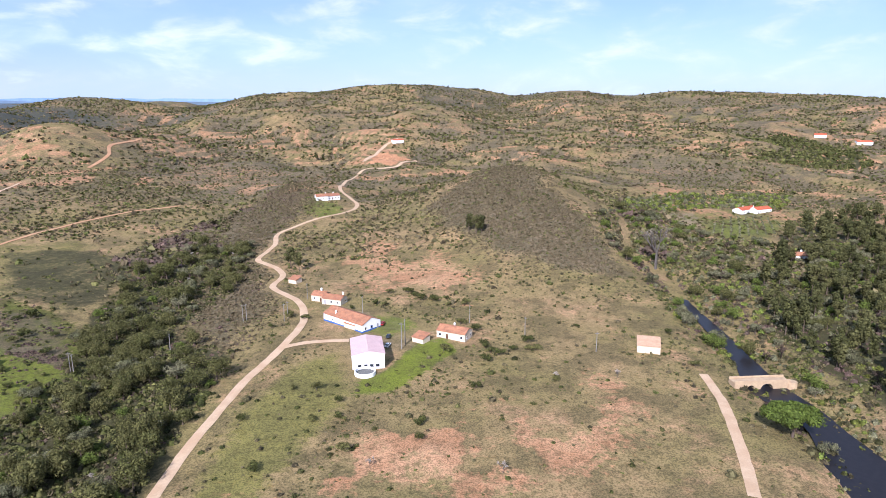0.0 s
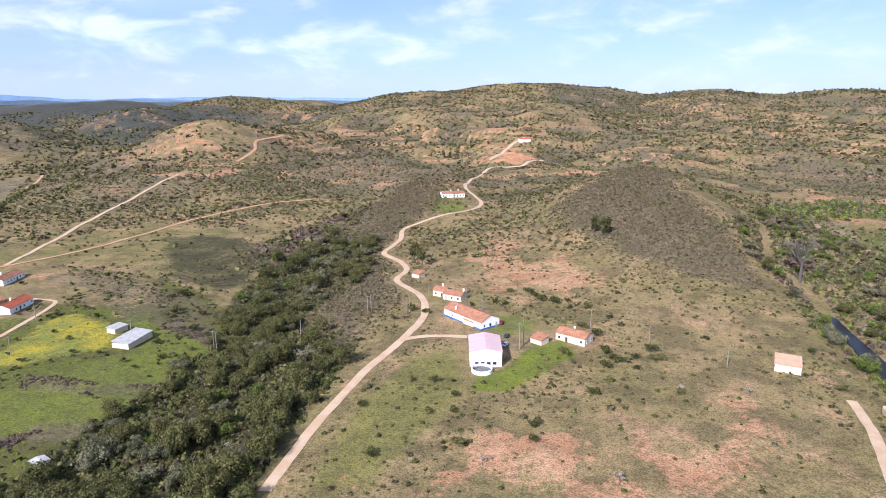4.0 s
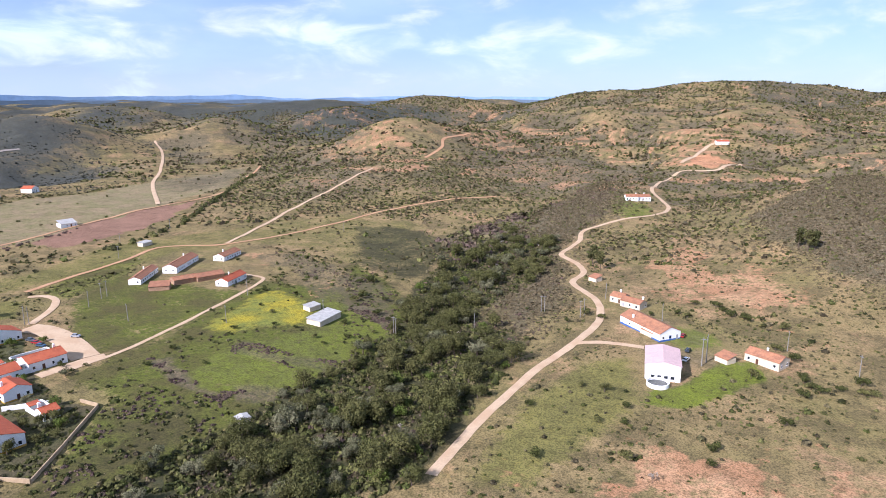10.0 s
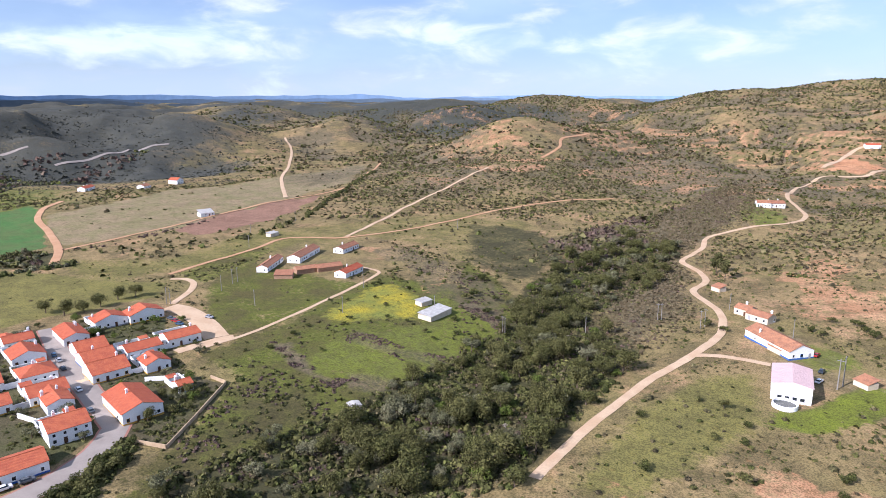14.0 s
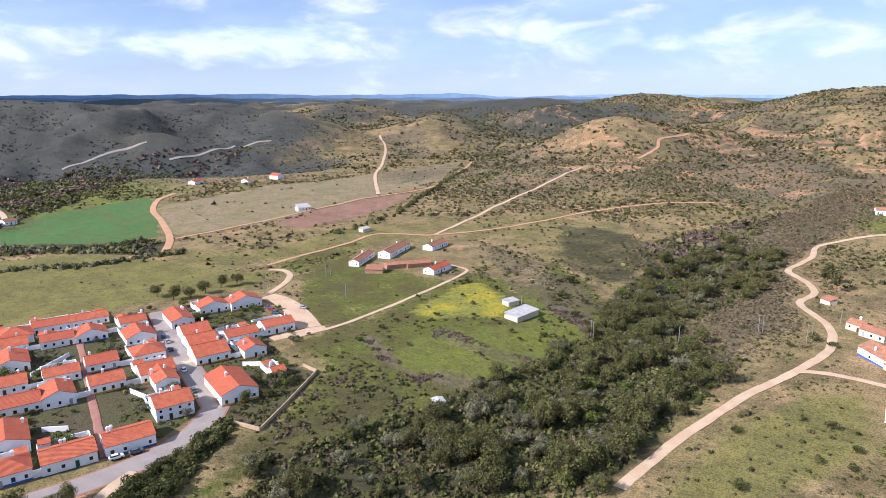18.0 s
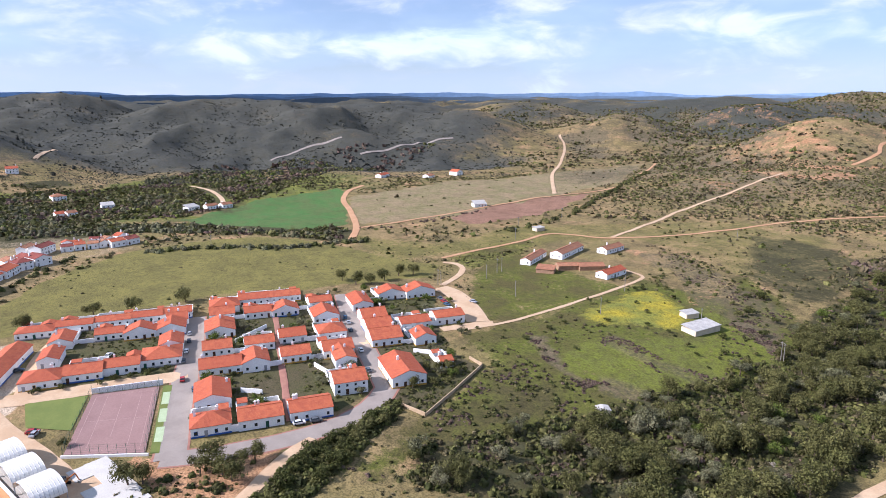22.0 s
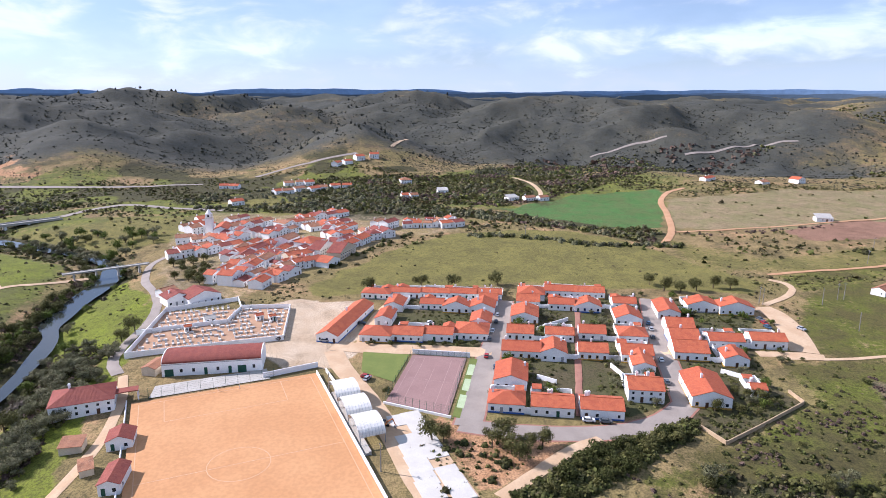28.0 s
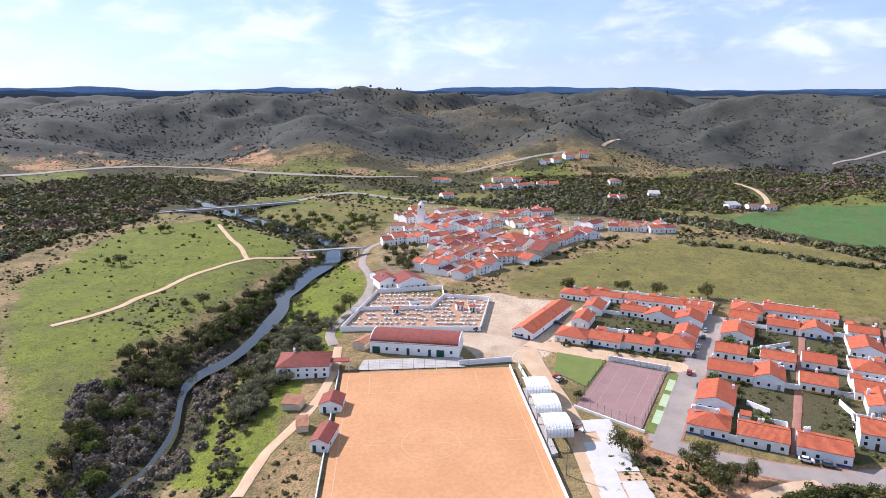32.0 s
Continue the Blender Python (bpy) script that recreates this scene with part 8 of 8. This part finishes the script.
fill(WOOD_EAST, 14, greys, 0.8, 1.5, 1, 35)
fill(WOOD_EAST, 10, olives, 0.8, 1.6, 1, 80)
fill(WOOD_EAST, 20, oaks, 0.8, 1.5, 1, 20)
for x, y in ROUND_BUSHES:
    shrubs.plant(x, y, rng.uniform(0.8, 1.3))
for x, y in FARM_BUSHES:
    shrubs.plant(x, y, rng.uniform(0.9, 1.5))
for x, y in FARM_TREES:
    shrubs.plant(x, y, rng.uniform(0.7, 1.2))
for x, y in MEADOW_OAKS:
    oaks.plant(x, y, rng.uniform(0.7, 1.2))
for x, y in GARDEN_TREES:
    oaks.plant(x, y, rng.uniform(0.5, 0.8))
# bare willows and scrub close along both banks of the river
for (ax, ay), (bx, by) in zip(RIVER_WEST[1:-3], RIVER_WEST[2:-2]):
    n = int(math.hypot(bx - ax, by - ay) / 6)
    nx, ny = -(by - ay) / math.hypot(bx - ax, by - ay), (bx - ax) / math.hypot(bx - ax, by - ay)
    for k in range(n):
        for side in (-1, 1):
            if rng.random() < (0.35 if side > 0 else 0.85):
                off = side * rng.uniform(4.5, 13)
                (greys if rng.random() < 0.25 else freshes if rng.random() < 0.4 else oaks if side < 0 else olives).plant(ax + (bx - ax) * k / n + nx * off, ay + (by - ay) * k / n + ny * off, rng.uniform(0.5, 1.0))
for x, y in DARK_TREES:
    gums.plant(x, y, 0.8)
for x, y in MEADOW_TREES:
    oaks.plant(x, y, rng.uniform(1.0, 1.3))
for x, y in BANK_OAKS:
    oaks.plant(x, y, rng.uniform(0.9, 1.2))
for x, y in STREET_TREES:
    shrubs.plant(x, y, rng.uniform(0.7, 1.0))
for x, y in TREES_TOWN_WEST:
    oaks.plant(x, y, rng.uniform(0.8, 1.3))
for k, (x, y) in enumerate(PALE_TREES):
    if k:
        bares.plant(x, y, rng.uniform(0.55, 0.8))
    else:
        bare_model("bare_poplar", 36, 0.7, "tall leafless poplar with cream branches by the river", 77, "pale").matrix_world = pose(x, y, at(x, y))
# garden shrubs among the houses
xy = scatter(2200, 185, 345, 52, 104)
xy = xy[within_any(xy[:, 0], xy[:, 1], [VILLAGE_AREA], 3)]
houses = np.array([(x, y, w, d) for block in (ROW_FRONT, BLOCK_A, BLOCK_B, BLOCK_C, BLOCK_D) for x, y, w, d, *_ in block])
free = [p for p in xy if np.min(np.hypot(houses[:, 0] - houses[:, 3] / 2 - p[0], houses[:, 1] - p[1])) > 7.0
        and min(along(np.array([p[0]]), np.array([p[1]]), s)[0] for s in (STREET_A, STREET_C, STREET_LOW, STREET_BLOCK, PATH_MID, STREET_EAST, STREET_SIDE)) > 6 and p[1] > 18 + 0.0 * p[0]]
for x, y in free[:150]:
    rng.choice((shrubs, shrubs, olives, freshes)).plant(float(x), float(y), rng.uniform(0.4, 0.8))
for grove in (oaks, olives, shrubs, freshes, gums, bares, greys):
    grove.close()

# wild scrub over the slopes, near to far
for name, count, dmin, dmax, per, lo, hi in (("grass_tuft", 60000, 140, 460, 6, 0.2, 0.55), ("near_scrub", 22000, 140, 440, 18, 0.35, 1.3), ("middle_scrub", 120000, 420, 950, 6, 0.5, 1.5), ("far_scrub", 190000, 950, 2300, 4, 0.9, 2.6)):
    xy = scatter(count, dmin, dmax)
    x, y = xy[:, 0], xy[:, 1]
    cover = step(0.34, 0.62, fbm(x / 60, y / 60, 4, 51)) * 0.8 + 0.2
    if dmin > 400:
        low = hollow(x, y)
        cover = np.clip(0.14 + 0.9 * step(-2.0, 2.4, low + 10 * (fbm(x / 60, y / 60, 4, 52) - 0.5)), 0, 1)
    dense = within_any(x, y, [SCRUB_DARK, SCRUB_LEFT] + WOODS)
    thick = within_any(x, y, [WOOD_RAVINE, WOOD_LOW])
    cover = np.where(thick, 0.3, np.where(dense, 1.0, cover ** 1.3 * (0.55 if name == "near_scrub" else 0.85)))
    keep = gen.uniform(0, 1, count) < cover * allowed(xy)
    xy, dense = xy[keep], dense[keep]
    big = np.where(dense, 1.35, 1.0) * gen.uniform(lo, hi, len(xy)) * np.where(gen.uniform(0, 1, len(xy)) < 0.06, 1.7, 1)
    kind = gen.uniform(0, 1, len(xy))
    brown = (fbm(xy[:, 0] / 30, xy[:, 1] / 30, 3, 61) > 0.62) & dense & ~within_any(xy[:, 0], xy[:, 1], [SCRUB_DARK])
    bearing = np.degrees(np.arctan2(-xy[:, 0], xy[:, 1]))
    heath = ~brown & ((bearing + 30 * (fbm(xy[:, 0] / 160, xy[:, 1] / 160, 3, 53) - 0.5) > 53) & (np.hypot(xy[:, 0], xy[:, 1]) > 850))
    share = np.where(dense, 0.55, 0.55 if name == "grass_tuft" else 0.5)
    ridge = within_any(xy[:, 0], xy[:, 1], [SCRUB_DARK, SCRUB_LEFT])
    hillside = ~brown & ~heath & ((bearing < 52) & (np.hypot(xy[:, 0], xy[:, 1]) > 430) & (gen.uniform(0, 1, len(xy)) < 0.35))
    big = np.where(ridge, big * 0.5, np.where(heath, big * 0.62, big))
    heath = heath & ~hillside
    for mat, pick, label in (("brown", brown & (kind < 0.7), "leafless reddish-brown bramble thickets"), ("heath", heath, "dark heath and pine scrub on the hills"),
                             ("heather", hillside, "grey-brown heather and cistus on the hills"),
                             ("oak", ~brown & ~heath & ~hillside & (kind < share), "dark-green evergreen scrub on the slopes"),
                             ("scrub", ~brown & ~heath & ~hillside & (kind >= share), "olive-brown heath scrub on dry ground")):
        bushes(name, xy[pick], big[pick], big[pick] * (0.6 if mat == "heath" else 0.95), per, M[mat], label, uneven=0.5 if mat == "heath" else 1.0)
# heather close over the two bare ridges
for poly, n in ((SCRUB_DARK, 42000), (SCRUB_LEFT, 26000)):
    b = np.array(poly)
    xy = np.stack([gen.uniform(b[:, 0].min(), b[:, 0].max(), n), gen.uniform(b[:, 1].min(), b[:, 1].max(), n)], 1)
    xy = xy[(inside(xy[:, 0], xy[:, 1], poly) > 12 - 34 * gen.uniform(0, 1, n) ** 2)]
    xy = xy[allowed(xy) > 0.2]
    r = gen.uniform(0.35, 0.85, len(xy))
    bushes("heather", xy, r, r * 0.9, 5, M["heather"], "low brown heather close over the ridge", "heather", 0.55)
# small dark oaks and olives dotted over the open slopes
for space, d0, d1, a0, a1, lo, hi, limit in ((8.5, 330, 900, 12, 42, 0.7, 1.5, 0.47), (9.0, 560, 1150, -40, 14, 0.8, 1.7, 0.45), (13.0, 1100, 2000, -42, 44, 1.2, 2.6, 0.44)):
    gx, gy = np.meshgrid(np.arange(-d1, d1, space), np.arange(-d1, d1, space))
    xy = np.stack([gx.ravel(), gy.ravel()], 1) + gen.normal(0, space * 0.22, (gx.size, 2))
    d, az = np.hypot(xy[:, 0], xy[:, 1]), np.degrees(np.arctan2(-xy[:, 0], xy[:, 1]))
    xy = xy[(d > d0) & (d < d1) & (az > a0) & (az < a1) & (gen.uniform(0, 1, len(d)) < 0.75)]
    xy = xy[fbm(xy[:, 0] / 90, xy[:, 1] / 90, 3, 66) > limit]
    xy = xy[(gen.uniform(0, 1, len(xy)) < allowed(xy) * 4) & ~within_any(xy[:, 0], xy[:, 1], [SCRUB_DARK, SCRUB_LEFT])]
    r = gen.uniform(lo, hi, len(xy))
    bushes("slope_trees", xy, r, r * 1.45, 10 if d1 < 1000 else 7, M["oak"], "small dark trees dotted over the open slope", "trees", 0.6)
# hedges and tree lines between the fields
for line, gap, lo, hi, mat, label in ((HEDGE_CREEK, 3.2, 1.6, 3.4, "oak", "dark tree line along the creek"), (HEDGE_CROP, 2.4, 1.4, 3.0, "oak", "dark hedge below the green crop"), (HEDGE_TRACK, 3.0, 0.8, 1.7, "brown", "brown hedge beside the field track"),
                                      (HEDGE_FIELD, 2.2, 1.5, 3.0, "olive", "grey-green tree line behind the meadow"), (HEDGE_FIELD, 3.0, 1.5, 3.2, "oak", "dark hedge behind the meadow"), (HEDGE_TOWN, 4.0, 1.2, 2.6, "oak", "dark garden trees at the edge of the old town")):
    xy = []
    for (ax, ay), (bx, by) in zip(line[:-1], line[1:]):
        k = gen.uniform(0, 1, max(2, int(math.hypot(bx - ax, by - ay) / gap)))
        xy.append(np.stack([ax + (bx - ax) * k + gen.normal(0, 2.2, len(k)), ay + (by - ay) * k + gen.normal(0, 2.2, len(k))], 1))
    xy = np.concatenate(xy)
    r = gen.uniform(lo, hi, len(xy))
    bushes("hedge", xy, r, r * 1.15, 40, M[mat], label, "hedge")
# reeds and willow thickets along the narrow lower river
for n, half, lo, hi, mat, label, thin in ((1500, 7.0, 0.3, 0.7, "brown", "reddish-brown reeds in the river bed", 1.6), (420, 15.0, 1.2, 2.6, "willow", "bare grey-brown willow thickets by the river", 3.5)):
    xy = []
    for (ax, ay), (bx, by) in zip(RIVER_WEST[8:12], RIVER_WEST[9:13]):
        k = gen.uniform(0, 1, n // 4)
        side = gen.uniform(thin, half, n // 4) * np.where(gen.uniform(0, 1, n // 4) < 0.25, 1, -1)
        ll = math.hypot(bx - ax, by - ay)
        xy.append(np.stack([ax + (bx - ax) * k - (by - ay) / ll * side, ay + (by - ay) * k + (bx - ax) / ll * side], 1))
    xy = np.concatenate(xy)
    r = gen.uniform(lo, hi, len(xy))
    bushes("reeds" if mat == "brown" else "willow_thicket", xy, r, r * (1.1 if mat == "brown" else 1.3), 14 if mat == "brown" else 60, M["willow"], label, "reeds" if mat == "brown" else "thicket", 0.7)
# undergrowth beneath the trees and bramble patches in the fields
for polys, n, mat, lo, hi, label in (((WOOD_RAVINE, WOOD_LOW), 1500, "oak", 0.7, 2.0, "dense green undergrowth below the oaks"), ((WOOD_RAVINE, WOOD_LOW), 900, "scrub", 0.6, 1.6, "olive-brown undergrowth below the oaks"),
                                 ((BRAMBLE_A, BRAMBLE_B, BRAMBLE_C, BRAMBLE_D, BRAMBLE_E, BRAMBLE_F), 900, "brown", 0.3, 0.8, "bare reddish-brown bramble patches"), ((WOOD_BANK, WOOD_BANK_FAR), 900, "brown", 0.5, 1.3, "brown reeds and brambles on the river bank"),
                                 ((WOOD_BANK, WOOD_BANK_FAR), 500, "oak", 0.6, 1.4, "green shrubs on the river bank"), ((FIELD_SLOPE, FIELD_LEFT), 260, "brown", 0.4, 1.0, "low brown brambles on the green slope"), ((FIELD_SLOPE, FIELD_LEFT), 200, "oak", 0.5, 1.2, "dark bushes on the green slope"), ((HEDGE_BANK, SOIL_BANK), 420, "oak", 0.9, 2.0, "dense dark hedge on the bank below the village"), ((TERRACE,), 130, "oak", 0.4, 1.1, "garden shrubs on the terrace"), ((GARDENS,), 1300, "oak", 0.35, 1.0, "small green garden plants")):
    for poly in polys:
        b = np.array(poly)
        xy = np.stack([gen.uniform(b[:, 0].min(), b[:, 0].max(), n * 4), gen.uniform(b[:, 1].min(), b[:, 1].max(), n * 4)], 1)
        xy = xy[inside(xy[:, 0], xy[:, 1], poly) > 0]
        if poly is GARDENS:
            near_house = np.min(np.hypot(xy[:, 0][:, None] - (houses[:, 0] - houses[:, 3] / 2)[None], xy[:, 1][:, None] - houses[:, 1][None]), 1) > 6.5
            on_street = np.min([along(xy[:, 0], xy[:, 1], s) for s in (STREET_A, STREET_C, STREET_LOW, STREET_BLOCK, PATH_MID, STREET_SIDE)], 0) < 6
            xy = xy[near_house & ~on_street][:n]
        else:
            if poly is SOIL_BANK:
                xy = xy[:60]
            xy = xy[((allowed(xy) > 0.001) | (poly in (TERRACE, HEDGE_BANK))) & (fbm(xy[:, 0] / 9, xy[:, 1] / 9, 3, 91) > (0.54 if mat == "brown" else 0.3))]
            xy = xy[:900 if poly is BRAMBLE_E else 260] if mat == "brown" and "patches" in label else xy[:n]
        r = gen.uniform(lo, hi, len(xy))
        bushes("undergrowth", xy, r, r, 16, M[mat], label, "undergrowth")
# dense far woods
for poly, n, mat in ((WOOD_WEST, 1000, "oak"), (WOOD_WEST, 500, "olive"), (WOOD_WEST, 180, "fresh"), (WOOD_VALLEY, 800, "oak"), (WOOD_VALLEY, 700, "olive"), (WOOD_VALLEY, 160, "fresh"), (WOOD_MEADOW, 500, "olive"), (FIELD_OLIVE, 260, "olive"), (WOOD_EAST, 250, "oak"), (WOOD_EAST, 600, "scrub"), (WOOD_EAST, 600, "fresh"), (WOOD_EAST, 600, "olive")):
    b = np.array(poly)
    xy = np.stack([gen.uniform(b[:, 0].min(), b[:, 0].max(), n * 3), gen.uniform(b[:, 1].min(), b[:, 1].max(), n * 3)], 1)
    xy = xy[inside(xy[:, 0], xy[:, 1], poly) > 0][:n]
    xy = xy[allowed(xy) > 0.02]
    if poly in (WOOD_VALLEY, WOOD_WEST):
        xy = xy[fbm(xy[:, 0] / 55, xy[:, 1] / 55, 3, 93) > 0.5]
    r = gen.uniform(0.8, 1.9, len(xy)) if poly is WOOD_EAST else gen.uniform(1.5, 3.6, len(xy))
    bushes("valley_trees", xy, r, r * 1.3, 36 if poly is WOOD_EAST else 16, M[mat], "massed dark trees along the valley", "woodland")

# vine rows by the white valley house, grey willows by the lower river
rows_xy = []
for k in range(14):
    for q in np.arange(0, 110, 1.6):
        rows_xy.append((205 + k * 7.0 + q * 0.5 + gen.normal(0, 0.25), 480 + q * 1.15 + gen.normal(0, 0.25)))
rows_xy = np.array(rows_xy)
rows_xy = rows_xy[inside(rows_xy[:, 0], rows_xy[:, 1], ORCHARD) > 0]
r = gen.uniform(0.5, 0.9, len(rows_xy))
bushes("vine_rows", rows_xy, r, r * 1.3, 10, M["olive"], "rows of trained vines beside the valley house", "vines")
for poly, n, mat, lo, hi, per, label in ((WILLOW_GREY, 170, "willow", 1.6, 3.2, 90, "dense leafless grey willows by the river"), (BELT_EAST, 520, "fresh", 1.4, 3.0, 24, "yellow-green thicket along the eastern stream"), (BELT_EAST, 260, "olive", 1.4, 3.0, 24, "grey-green thicket along the eastern stream"), (PLANTATION, 1300, "oak", 1.6, 3.0, 10, "dark young pine plantation on the slope")):
    b = np.array(poly)
    xy = np.stack([gen.uniform(b[:, 0].min(), b[:, 0].max(), n * 3), gen.uniform(b[:, 1].min(), b[:, 1].max(), n * 3)], 1)
    xy = xy[inside(xy[:, 0], xy[:, 1], poly) > 0][:n]
    r = gen.uniform(lo, hi, len(xy))
    bushes("willow_thicket" if mat == "willow" else "valley_trees", xy, r, r * 1.35, per, M[mat], label, "woodland")

# pines that stand along the crests
crest = []
for a, r, h, sr, st in HILLS[:7] + WEST_HILLS[7:13]:
    for k in range(34):
        crest.append(polar(a + gen.normal(0, 4.5), r + gen.normal(0, 70)))
crest = np.array(crest)
r = gen.uniform(1.6, 3.2, len(crest))
bushes("crest_pines", crest, r, r * 2.1, 14, M["heath"], "dark pines along the hill crests", "woodland")
